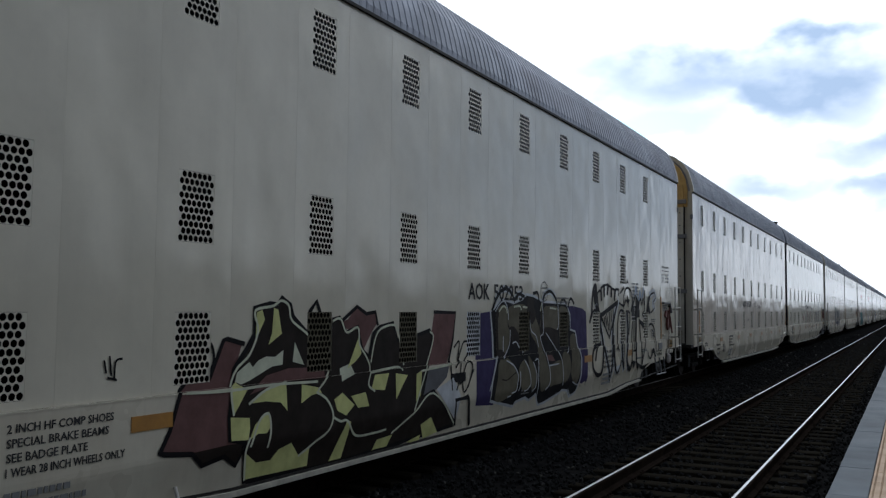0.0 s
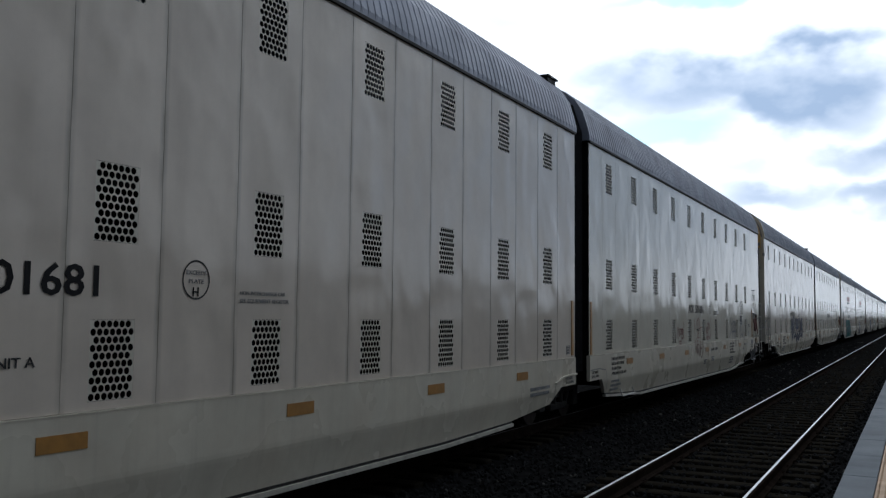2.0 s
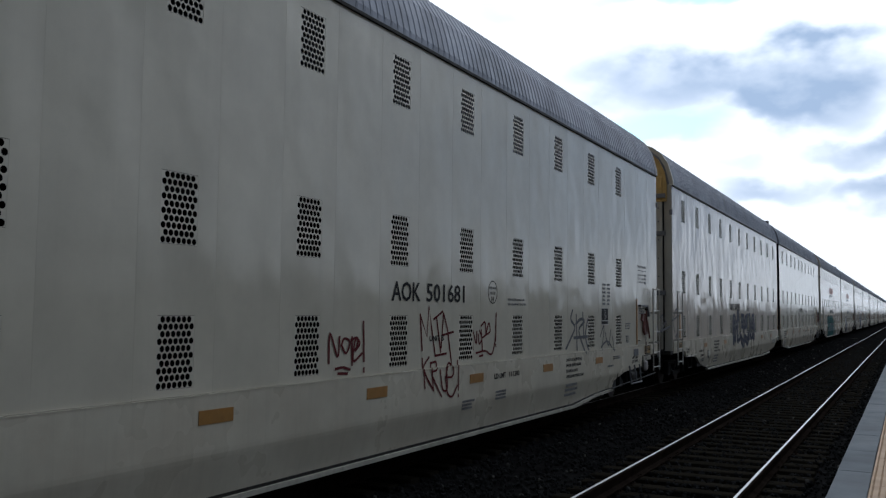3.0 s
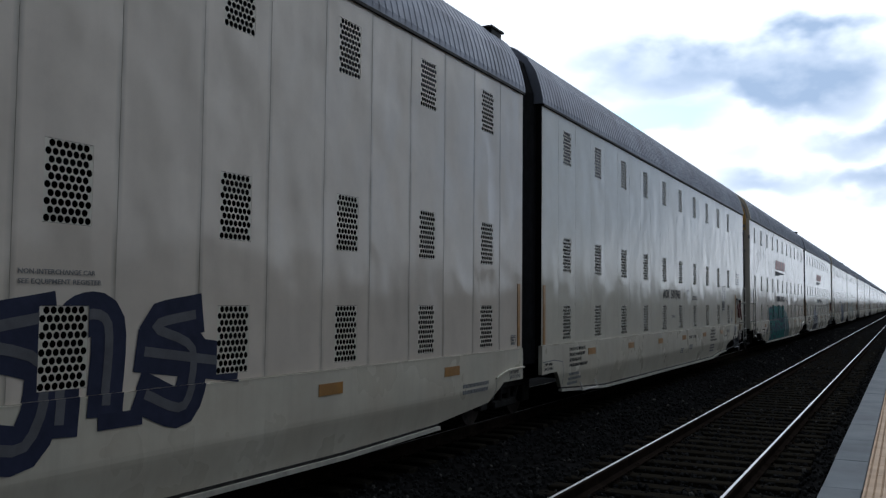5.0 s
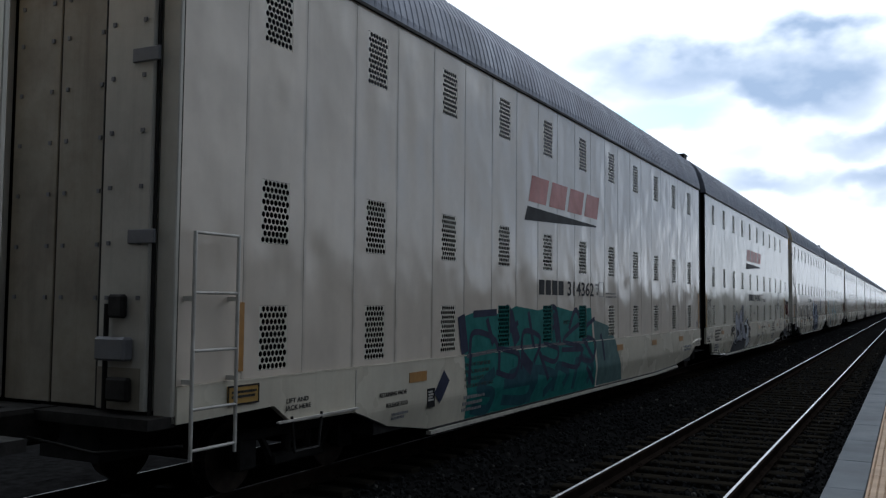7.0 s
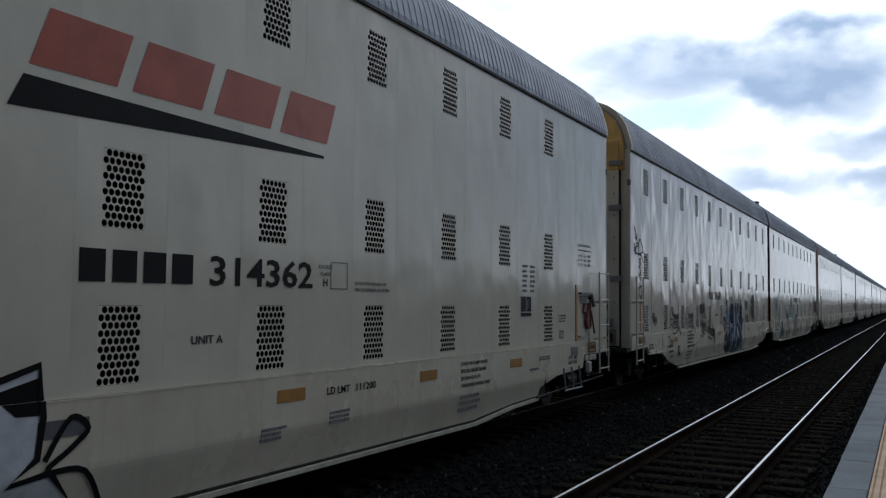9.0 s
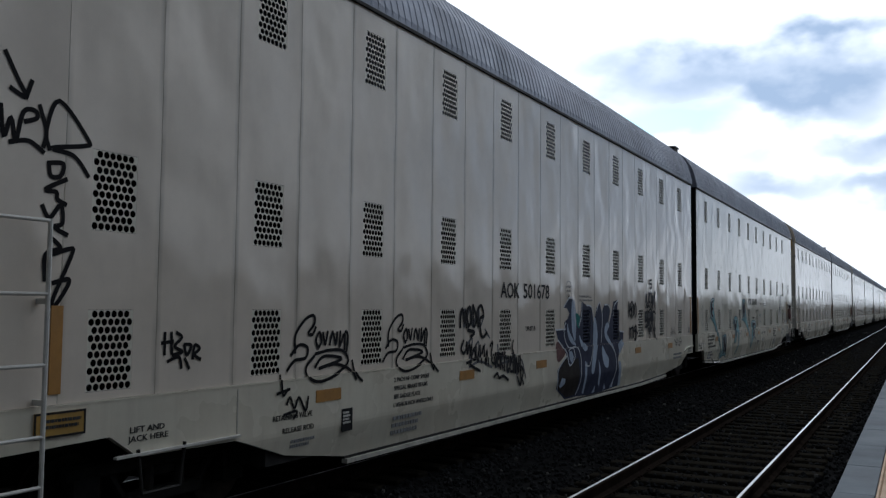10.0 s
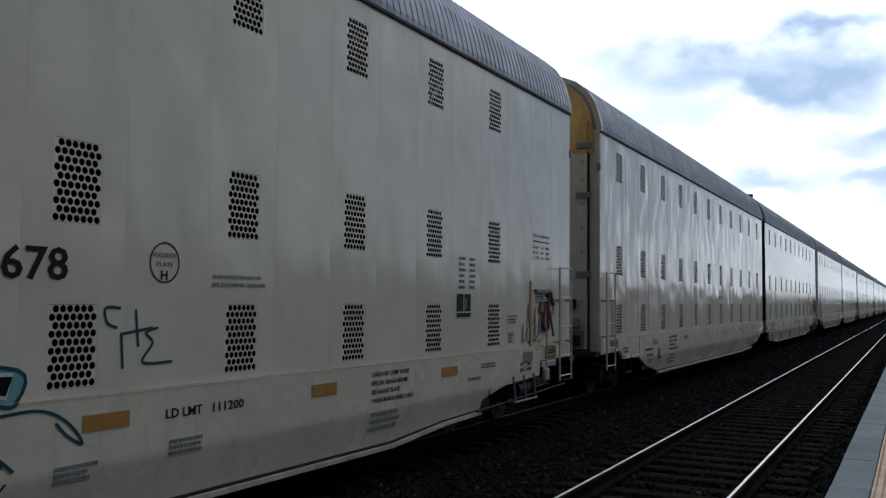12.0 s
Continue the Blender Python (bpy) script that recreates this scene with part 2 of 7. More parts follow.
def boxes(*bs, bevel=0.0):
    bm = bmesh.new()
    for b in bs:
        box(bm, *b, bevel=bevel)
    return bm


def rod(bm, a, b, r, seg=8):
    a, b = Vector(a), Vector(b)
    d = b - a
    g = bmesh.ops.create_cone(bm, cap_ends=True, segments=seg, radius1=r, radius2=r, depth=d.length)
    m = Matrix.Translation((a + b) / 2) @ d.to_track_quat("Z", "Y").to_matrix().to_4x4()
    bmesh.ops.transform(bm, matrix=m, verts=g["verts"])
    return bm


BENDS = (0.72, 0.68, 0.64)


def tuck(x, z):
    """Below a soft fold the side sill leans inwards."""
    d = max(0.0, BENDS[0] - z)
    return x - (0.21 * (d - 0.04) if d > 0.08 else 1.3125 * d * d)


def bend(bm):
    for z in BENDS:
        bmesh.ops.bisect_plane(bm, geom=list(bm.verts) + list(bm.edges) + list(bm.faces), plane_co=(0, 0, z), plane_no=(0, 0, 1), dist=1e-5)
    for v in bm.verts:
        v.co.x = tuck(v.co.x, v.co.z)
    return bm


def prism(pts, x0, x1):
    """A plate with an outline in y and z, from x0 to x1."""
    bm = bmesh.new()
    a = [bm.verts.new((x1, y, z)) for y, z in pts]
    b = [bm.verts.new((x0, y, z)) for y, z in pts]
    bm.faces.new(a)
    bm.faces.new(list(reversed(b)))
    n = len(pts)
    for i in range(n):
        bm.faces.new((a[i], b[i], b[(i + 1) % n], a[(i + 1) % n]))
    bmesh.ops.recalc_face_normals(bm, faces=bm.faces)
    return bm


FONT_CACHE = {}


def lettering(text, height, mat, parent, y, z, x=0.012, squeeze=1.0, name="lettering", label="", face="side", spacing=1.0):
    """Painted text on the side (reading along +y) or on an end face (reading along +x)."""
    key = (text, height, squeeze, mat, spacing)
    if key not in FONT_CACHE:
        cu = bpy.data.curves.new(name, "FONT")
        cu.body, cu.size, cu.extrude, cu.resolution_u = text, height / 0.69, 0.001, 2
        cu.space_line, cu.space_character, cu.offset = 0.95, spacing, height * 0.02
        tmp = new(name, cu)
        bpy.context.view_layer.update()
        me = bpy.data.meshes.new_from_object(tmp.evaluated_get(bpy.context.evaluated_depsgraph_get()))
        me.transform(Matrix.Diagonal((squeeze, 1, 1, 1)))
        bpy.data.objects.remove(tmp)
        me.materials.clear()
        me.materials.append(M[mat])
        FONT_CACHE[key] = me
    ob = new(name, FONT_CACHE[key])
    ob.parent = parent
    ob.matrix_basis = pose(x, y, z, 90, 0, 90) if face == "side" else pose(x, y, z, 90, 0, 0)
    if label:
        tagged(ob, label)
    return ob


def unread(parent, y, z, rows, w, h, mat="grey_ink", gap=0.6, rng=None, x=0.012):
    """Rows of small writing too faint to read, as bars."""
    rng = rng or random.Random(int(y * 100) + rows)
    bm = bmesh.new()
    for r in range(rows):
        at, end = y, y + w * rng.uniform(0.7, 1.0)
        top = z - r * h * (1 + gap)
        while at < end:
            n = rng.uniform(0.5, 1.6) * h
            xx = tuck(x, top - h / 2)
            box(bm, xx - 0.002, xx + 0.003, at, min(at + n, end), top - h, top)
            at += n + h * 0.35
    return tagged(part("stencil_block", bm, mat, parent), kind="stuff")


# ---- ground, tracks and platform ----
def ground_sheet():
    bm = bmesh.new()
    xs = [-2500, -600, -120, -30, -10.5, -9.2, -0.95, -0.9, 30, 120, 600, 2500]
    zs = [-1.2, -1.2, -1.2, -1.1, -0.9, -0.24, -0.24, -0.6, -0.6, -0.6, -0.6, -0.6]
    ys = [-2500, -400, -80, 0, 80, 400, 2500]
    grid = [[bm.verts.new((x, y, z)) for x, z in zip(xs, zs)] for y in ys]
    for j in range(len(ys) - 1):
        for i in range(len(xs) - 1):
            bm.faces.new((grid[j][i], grid[j][i + 1], grid[j + 1][i + 1], grid[j + 1][i]))
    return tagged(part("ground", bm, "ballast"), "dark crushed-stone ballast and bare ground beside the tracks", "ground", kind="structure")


ground_sheet()


def rail_mesh(head_only):
    prof_web = [(-0.07, -0.17), (0.07, -0.17), (0.07, -0.155), (0.012, -0.13), (0.012, -0.05), (0.036, -0.042), (0.036, -0.016), (0.022, -0.005), (-0.022, -0.005), (-0.036, -0.016), (-0.036, -0.042), (-0.012, -0.05), (-0.012, -0.13), (-0.07, -0.155)]
    prof_head = [(-0.016, -0.009), (0.016, -0.009), (0.0145, -0.002), (0.012, 0.0), (-0.012, 0.0), (-0.0145, -0.002)]
    prof = prof_head if head_only else prof_web
    bm = bmesh.new()
    rings = []
    for y in (-60, -20, 0, 20, 40, 80, 160, 320, 700):
        rings.append([bm.verts.new((x, y, z)) for x, z in prof])
    n = len(prof)
    for a, b in zip(rings, rings[1:]):
        for i in range(n):
            bm.faces.new((a[i], a[(i + 1) % n], b[(i + 1) % n], b[i]))
    bm.faces.new(rings[0])
    bm.faces.new(list(reversed(rings[-1])))
    bmesh.ops.recalc_face_normals(bm, faces=bm.faces)
    return bm


TRACKS = {"near": (-3.18, -1.68), "far": (-7.65, -6.15)}
first = None
for xs in TRACKS.values():
    for x in xs:
        if first is None:
            first = tagged(new("rail"), "steel running rail with a bright polished head", "rail", group="rails of the two tracks")
            part("web", rail_mesh(False), "rail_web", first, "rusty brown web and foot")
            part("head", rail_mesh(True), "rail", first, "bright polished head")
            first.location.x = x
        else:
            r = copy_thing(first, pose(x, 0, 0))
            if x < -5:               # the shade under the cars is put into the head colour
                for o in r.children:
                    if o.name.startswith("head"):
                        o.data = o.data.copy()
                        o.data.materials[0] = M["shaded_rail"]
                        tagged(o, "head coloured dull for the shade under the cars")


def sleepers():
    bm = bmesh.new()
    box(bm, -1.3, 1.3, -0.115, 0.115, -0.36, -0.175, bevel=0.012)
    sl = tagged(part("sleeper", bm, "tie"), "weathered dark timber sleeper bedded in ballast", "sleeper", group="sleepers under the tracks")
    for s in (-1, 1):
        plate = boxes((s * 0.745 - 0.11, s * 0.745 + 0.11, -0.09, 0.09, -0.178, -0.166))
        for sx in (-0.085, 0.085):
            for sy in (-0.05, 0.05):
                box(plate, s * 0.745 + sx - 0.012, s * 0.745 + sx + 0.012, sy - 0.012, sy + 0.012, -0.168, -0.14)
        part("tie_plate", plate, "rail_web", sl, "rusty tie plate with spikes")
    cx = sum(TRACKS["near"]) / 2
    sl.location = (cx, -15.0, 0)
    rng = random.Random(4)
    for i in range(1, 185):
        copy_thing(sl, pose(cx + rng.uniform(-0.05, 0.05), -15.0 + i * 0.52 + rng.uniform(-0.02, 0.02), rng.uniform(-0.012, 0.004), 0, 0, rng.uniform(-0.7, 0.7)))
    for i in range(110):
        copy_thing(sl, pose(sum(TRACKS["far"]) / 2, -3.0 + i * 0.52, -0.004, 0, 0, rng.uniform(-0.7, 0.7)))


sleepers()


def stones():
    """Crushed stone, thick near the camera and thinner far off."""
    rng = random.Random(11)
    base = []
    for _ in range(6):
        bm = bmesh.new()
        bmesh.ops.create_icosphere(bm, subdivisions=1, radius=1.0)
        for v in bm.verts:
            v.co = v.co * rng.uniform(0.65, 1.15)
        bm.verts.ensure_lookup_table()
        for i, v in enumerate(bm.verts):
            v.index = i
        base.append(([v.co.copy() for v in bm.verts], [tuple(v.index for v in f.verts) for f in bm.faces]))
        bm.free()
    verts, faces = [], []
    for _ in range(27000):
        y = 4.5 + 85 * rng.random() ** 2.6 if rng.random() < 0.86 else rng.uniform(-14, 4.5)
        x = rng.uniform(-5.6, -0.92)
        s = rng.uniform(0.014, 0.034) * (1 + y / 60)
        z = -0.225 + rng.uniform(-0.01, 0.02)
        if -3.75 < x < -1.1:
            z = -0.195 + rng.uniform(-0.012, 0.014)
        if min(abs(x - r) for r in TRACKS["near"]) < 0.07:
            continue
        co, fa = rng.choice(base)
        m = Matrix.LocRotScale((x, y, z), Euler((rng.random() * 6, rng.random() * 6, rng.random() * 6)), (s * rng.uniform(0.8, 1.4), s, s * 0.8))
        k = len(verts)
        verts += [tuple(m @ c) for c in co]
        faces += [tuple(k + i for i in f) for f in fa]
    me = bpy.data.meshes.new("ballast_stones")
    me.from_pydata(verts, [], faces)
    me.materials.append(M["stone"])
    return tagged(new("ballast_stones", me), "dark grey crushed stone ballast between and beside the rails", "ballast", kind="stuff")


stones()


def platform():
    top = 0.30
    bm = boxes((-0.66, 6.0, -30, 2300, -0.6, top - 0.06))
    pf = tagged(part("platform", bm, "concrete"), "long dark asphalt station platform beside the track", "platform", kind="structure")
    part("deck", boxes((0.246, 6.0, -30, 2300, top - 0.058, top - 0.004)), "concrete", pf)
    slab = boxes((-0.705, -0.374, 0.004, 1.596, top - 0.075, top), bevel=0.006)
    one = part("coping_slab", slab, "coping", pf)
    y0 = 8.85 - 1.6 * 22
    one.location.y = y0
    for i in range(1, 180):
        share(one, "coping_slab", pf, random.uniform(-0.002, 0.002), y0 + 1.6 * i, random.uniform(-0.002, 0.002))
    tile = boxes((-0.367, 0.243, 0.003, 0.607, top - 0.07, top - 0.006), bevel=0.004)
    for i in range(10):
        for j in range(10):
            cx, cy = -0.337 + i * 0.061, 0.03 + j * 0.061
            g = bmesh.ops.create_cone(tile, cap_ends=True, segments=6, radius1=0.012, radius2=0.008, depth=0.006)
            bmesh.ops.translate(tile, vec=(cx, cy, top - 0.003), verts=g["verts"])
    t1 = part("tactile_tile", tile, "tactile", pf)
    t1.location.y = -15.3
    for i in range(1, 150):
        share(t1, "tactile_tile", pf, 0, -15.3 + 0.61 * i, random.uniform(-0.002, 0.002))
    part("tactile_strip", boxes((-0.367, 0.243, 76.3, 2300, top - 0.07, top - 0.006)), "tactile", pf)

    # an unseen wall, added behind the platform to darken the car-side reflections
    tagged(part("boundary_wall", boxes((6.0, 6.3, -60, 2300, -0.6, 3.1)), "added_wall"), "plain dark wall added out of view to darken the reflections", "wall", kind="structure")


platform()

# ---- the train ----
SPEED = 15.54                 # metres a second, towards -y
SIDE = -5.42                  # the near side of the car bodies
HALF = 1.5
CAR, UNIT, ARTIC = 44.45, 20.95, 21.8
COL0, STEP = 1.27, 1.833
ROWS_Z = (1.28, 2.485, 4.43)
PW, PH = 0.43, 0.61
SHEET_Z0, SHEET_Z1 = 1.215, 5.33
# things of a unit lie in its own space: x = 0 at the near side, y = 0 at its leading end, z = 0 at the rail top


def screen_mesh():
    """A sheet with ten staggered rows of round holes, really pierced."""
    bm = bmesh.new()
    px, pz, r = 0.0605, 0.0605, 0.0284
    t = 0.004
    y_lo, y_hi = -PW / 2, PW / 2
    for row in range(10):
        n = 6 if row % 2 else 7
        z0 = 0.0025 + row * pz
        start = -n * px / 2
        cuts = [y_lo] + [start + i * px for i in range(n + 1)] + [y_hi]
        for i, (a, b) in enumerate(zip(cuts, cuts[1:])):
            if b - a < 1e-4:
                continue
            q = [(a, z0), (b, z0), (b, z0 + pz), (a, z0 + pz)]
            if i == 0 or i == len(cuts) - 2:
                bm.faces.new([bm.verts.new((0, y, z)) for y, z in q])
                continue
            cy, cz = (a + b) / 2, z0 + pz / 2
            outer, inner, deep = [], [], []
            for k in range(8):
                an = math.pi / 4 * k + math.pi / 8
                inner.append(bm.verts.new((0, cy + r * math.cos(an), cz + r * math.sin(an))))
                deep.append(bm.verts.new((-0.003, cy + r * math.cos(an), cz + r * math.sin(an))))
            for k in range(4):
                an = math.pi / 2 * k + math.pi / 4
                outer.append(bm.verts.new((0, cy + px / 2 * math.copysign(1, math.cos(an)), cz + pz / 2 * math.copysign(1, math.sin(an)))))
            for k in range(4):
                o0, o1 = outer[k - 1], outer[k]
                i0, i1 = inner[(2 * k - 1) % 8], inner[(2 * k) % 8]
                bm.faces.new((o0, o1, i1, i0))
                i2 = inner[(2 * k + 1) % 8]
                bm.faces.new((o1, i2, i1))
            for k in range(8):
                bm.faces.new((inner[k], inner[(k + 1) % 8], deep[(k + 1) % 8], deep[k]))
    bmesh.ops.remove_doubles(bm, verts=bm.verts, dist=1e-4)
    return bm


def sheet_mesh(width, holes):
    """A wall sheet, 12 mm joints left free; with three openings where it carries screens."""
    bm = bmesh.new()
    w = width / 2 - 0.003
    ys = [-w, -PW / 2, PW / 2, w] if holes else [-w, w]
    zs = [SHEET_Z0]
    if holes:
        for z in ROWS_Z:
            zs += [z, z + PH]
    zs.append(SHEET_Z1)
    x0, x1 = -0.004, 0.0

    def quad(*c):
        bm.faces.new([bm.verts.new(v) for v in c])
    for i, (a, b) in enumerate(zip(ys, ys[1:])):
        for j, (c, d) in enumerate(zip(zs, zs[1:])):
            if holes and i == 1 and j % 2 == 1:
                quad((x1, a, c), (x1, b, c), (x0, b, c), (x0, a, c))
                quad((x1, a, d), (x0, a, d), (x0, b, d), (x1, b, d))
                quad((x1, a, c), (x0, a, c), (x0, a, d), (x1, a, d))
                quad((x1, b, c), (x1, b, d), (x0, b, d), (x0, b, c))
                continue
            quad((x1, a, c), (x1, b, c), (x1, b, d), (x1, a, d))
            quad((x0, a, c), (x0, a, d), (x0, b, d), (x0, b, c))
    z0, z1 = zs[0], zs[-1]
    quad((x1, -w, z0), (x1, -w, z1), (x0, -w, z1), (x0, -w, z0))
    quad((x1, w, z0), (x0, w, z0), (x0, w, z1), (x1, w, z1))
    bmesh.ops.remove_doubles(bm, verts=bm.verts, dist=1e-5)
    return bm


def roof_mesh():
    """Arched roof of narrow pressed ribs."""
    prof = [(0.03, 5.315), (0.03, 5.40), (-0.02, 5.62), (-0.10, 5.88), (-0.26, 6.13), (-0.50, 6.33), (-0.85, 6.48), (-1.5, 6.57)]
    prof += [(-3.0 - x, z) for x, z in reversed(prof[:-1])]
    bm = bmesh.new()
    rib = 0.152
    n = int((UNIT + 0.06) / rib)
    rings, ys = [], []
    for i in range(n):
        y = -0.03 + i * rib
        for dy, up in ((0.0, 0), (0.085, 0), (0.10, 1), (0.137, 1)):
            ys.append((y + dy, up))
    ys.append((UNIT + 0.03, 0))
    c = Vector((-1.5, 4.6))
    for y, up in ys:
        ring = []
        for k, (x, z) in enumerate(prof):
            d = (Vector((x, z)) - c).normalized() * (0.009 if up else 0.0)
            if k in (0, len(prof) - 1):
                d *= 0
            ring.append(bm.verts.new((x + d.x, y, z + d.y)))
        rings.append(ring)
    for a, b in zip(rings, rings[1:]):
        for i in range(len(prof) - 1):
            bm.faces.new((a[i], a[i + 1], b[i + 1], b[i]))
    for ring in (rings[0], rings[-1]):
        bm.faces.new(ring)
    bmesh.ops.recalc_face_normals(bm, faces=bm.faces)
    return bm


SILL = {
    "lead": [(0.0, 1.21), (0.0, 0.90), (1.28, 0.93), (1.57, 0.74), (2.7, 0.72), (3.45, 0.48), (4.5, 0.32), (16.0, 0.29), (18.2, 0.34), (19.75, 0.47), (20.2, 0.73), (20.95, 0.73), (20.95, 1.21)],
    "trail": [(0.0, 1.21), (0.0, 0.73), (0.70, 0.74), (1.05, 0.44), (2.1, 0.38), (3.7, 0.30), (15.0, 0.28), (16.3, 0.38), (17.38, 0.41), (17.42, 0.54), (18.1, 0.68), (19.5, 0.74), (19.55, 0.97), (20.95, 0.97), (20.95, 1.21)],
}

MESH = {}


def shell(parent):
    """The dark hollow body behind the sheets, its far side and its decks."""
    t = 0.02
    # near-black colour stands in for the shade inside the car
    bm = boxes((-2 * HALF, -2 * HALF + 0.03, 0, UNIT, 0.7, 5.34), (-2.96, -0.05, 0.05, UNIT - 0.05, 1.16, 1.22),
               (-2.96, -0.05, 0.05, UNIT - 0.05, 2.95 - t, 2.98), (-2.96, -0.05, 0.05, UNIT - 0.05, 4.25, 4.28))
    for y in (0.02, UNIT - 0.05):
        box(bm, -2.96, -0.04, y, y + 0.03, 1.0, 5.5)
    # posts behind every joint
    y = COL0 - STEP / 4
    while y < UNIT:
        if "post" not in MESH:
            MESH["post"] = part("joint_post", boxes((-0.09, -0.0028, -0.05, 0.05, 1.22, 5.28)), "joint", parent)
            MESH["post"].location.y = y
        else:
            share(MESH["post"], "joint_post", parent, 0, y, 0)
        y += STEP / 2
    return part("inner_frame", bm, "inside", parent, "inner frame and decks, near-black for the shade inside")


def ladder(parent, y, wide=0.57):
    bm = bmesh.new()
    for dy in (0, wide):
        rod(bm, (0.11, y + dy, 0.60), (0.11, y + dy, 2.52), 0.017)
    lad = part("ladder", bm, "bar", parent, "white tubular ladder")
    for z in (0.68, 1.02, 1.51, 2.0, 2.51):
        part("rung", rod(bmesh.new(), (0.11, y, z), (0.11, y + wide, z), 0.014), "bar", lad)
    for z in (1.25, 1.95):
        for dy in (0, wide):
            part("bracket", boxes((-0.01, 0.12, y + dy - 0.012, y + dy + 0.012, z - 0.02, z + 0.02)), "bar", lad)
    return lad


def bogie(parent, y):
    """A two-axle truck in the dark under the car."""
    bo = new("bogie")
    bo.parent = parent
    bo.location = (-1.5, y, 0)
    tagged(bo, "grimy black two-axle bogie under the car end")
    bm = bmesh.new()
    for s in (-1, 1):
        x = s * 0.98
        box(bm, x - 0.06, x + 0.06, -1.05, 1.05, 0.52, 0.64, bevel=0.02)
        box(bm, x - 0.06, x + 0.06, -0.45, 0.45, 0.22, 0.34, bevel=0.02)
        for e in (-1, 1):
            box(bm, x - 0.07, x + 0.07, e * 0.87 - 0.14, e * 0.87 + 0.14, 0.24, 0.56, bevel=0.02)
            rod(bm, (x, e * 0.18, 0.3), (x, e * 0.18, 0.56), 0.06, 10)
            rod(bm, (x, e * 0.42, 0.28), (x, e * 0.62, 0.56), 0.04, 6)
    box(bm, -1.0, 1.0, -0.18, 0.18, 0.42, 0.68, bevel=0.02)
    part("frame", bm, "steel", bo)
    for e in (-1, 1):
        w = bmesh.new()
        for s in (-1, 1):
            rod(w, (s * 0.69, 0, 0), (s * 0.81, 0, 0), 0.356, 28)
            rod(w, (s * 0.655, 0, 0), (s * 0.69, 0, 0), 0.385, 28)
            rod(w, (s * 0.81, 0, 0), (s * 0.93, 0, 0), 0.09, 10)
        rod(w, (-0.9, 0, 0), (0.9, 0, 0), 0.075, 10)
        ws = part("wheelset", w, "wheel", bo, "steel wheelset with bright treads")
        ws.location = (0, e * 0.87, 0.356)
    return bo


def end_face(parent, y, s):
    """Car end with tall hinged doors, seen across the gap; s = -1 faces -y."""
    f = y
    a, b = sorted((f, f + s * 0.05))
    # corner post, door leaves, threshold
    for x0, x1 in ((-0.205, 0.0), (-2.98, -2.8)):
        part("corner_post", boxes((x0, x1, a, b, 0.9, 5.32), bevel=0.01), "door", parent, "stained grey-white corner post")
    for x0, x1, off in ((-0.80, -0.235, 0.12), (-1.50, -0.86, 0.02), (-2.14, -1.52, 0.02), (-2.72, -2.20, 0.12)):
        c, d = sorted((f, f + s * off))
        outer = off > 0.05
        # inner leaves are stained, and their brown also holds the recess shade
        leaf = part("end_door", boxes((x0, x1, c, d, 1.0, 4.86), bevel=0.008), "door" if outer else "door_shade_stain", parent,
                    "stained white hinged end door" if outer else "stained inner end door, browned for the shade of its recess")
        if outer:                 # the yellow upper end of the leaf
            top = 5.52 if x1 > -0.5 or x0 < -2.5 else 6.2
            part("upper_panel", boxes((x0, x1, c, d, 4.863, top), bevel=0.008), "yellow", leaf, "yellow upper end of the door")
        for z in (2.47, 4.03, 5.02):
            if x0 == -0.80:
                e, g = sorted((f + s * off, f + s * (off + 0.03)))
                part("hinge", boxes((x1 - 0.22, x1 + 0.09, e, g, z - 0.06, z + 0.06), bevel=0.006), "plate", leaf, "grey strap hinge")
        for z in (1.95, 2.42, 2.9, 3.38, 3.86, 4.34, 4.7):
            e, g = sorted((f + s * off, f + s * (off + 0.015)))
            for bx in (x0 + 0.08, x1 - 0.115):
                part("bolt", boxes((bx, bx + 0.035, e, g, z - 0.018, z + 0.018)), "plate", leaf)
    # yellow arched head above the doors
    pts = [(-0.12, 4.87), (-0.12, 5.35), (-0.18, 5.68), (-0.33, 5.99), (-0.62, 6.25), (-1.02, 6.41), (-1.5, 6.48)]
    pts += [(-3.0 - x, z) for x, z in reversed(pts[:-1])]
    bm = bmesh.new()
    lo = [bm.verts.new((x, f + s * 0.09, z)) for x, z in pts]
    hi = [bm.verts.new((x, f, z)) for x, z in pts]
    bm.faces.new(lo)
    for i in range(len(pts)):
        bm.faces.new((lo[i], lo[i - 1], hi[i - 1], hi[i]))
    bmesh.ops.recalc_face_normals(bm, faces=bm.faces)
    part("door_head", bm, "yellow", parent, "yellow painted head of the end doors")
    rim = bmesh.new()
    arch = [(0.034, 5.30), (0.034, 5.41), (-0.016, 5.625), (-0.096, 5.885), (-0.256, 6.136), (-0.497, 6.337), (-0.85, 6.487), (-1.5, 6.577)]
    arch += [(-3.0 - x, z) for x, z in reversed(arch[:-1])]
    inner = [(-1.5 + (x + 1.5) * 0.94, 3.4 + (z - 3.4) * 0.972) for x, z in arch]
    y0, y1 = sorted((f - s * 0.10, f + s * 0.036))
    loops = [[rim.verts.new((x, y, z)) for x, z in pl] for pl, y in ((arch, y0), (arch, y1), (inner, y1), (inner, y0))]
    for a_, b_ in zip(loops, loops[1:] + loops[:1]):
        for i in range(len(arch) - 1):
            rim.faces.new((a_[i], a_[i + 1], b_[i + 1], b_[i]))
    bmesh.ops.recalc_face_normals(rim, faces=rim.faces)
    part("roof_end_rim", rim, "door", parent, "grey pressed rim round the roof end")
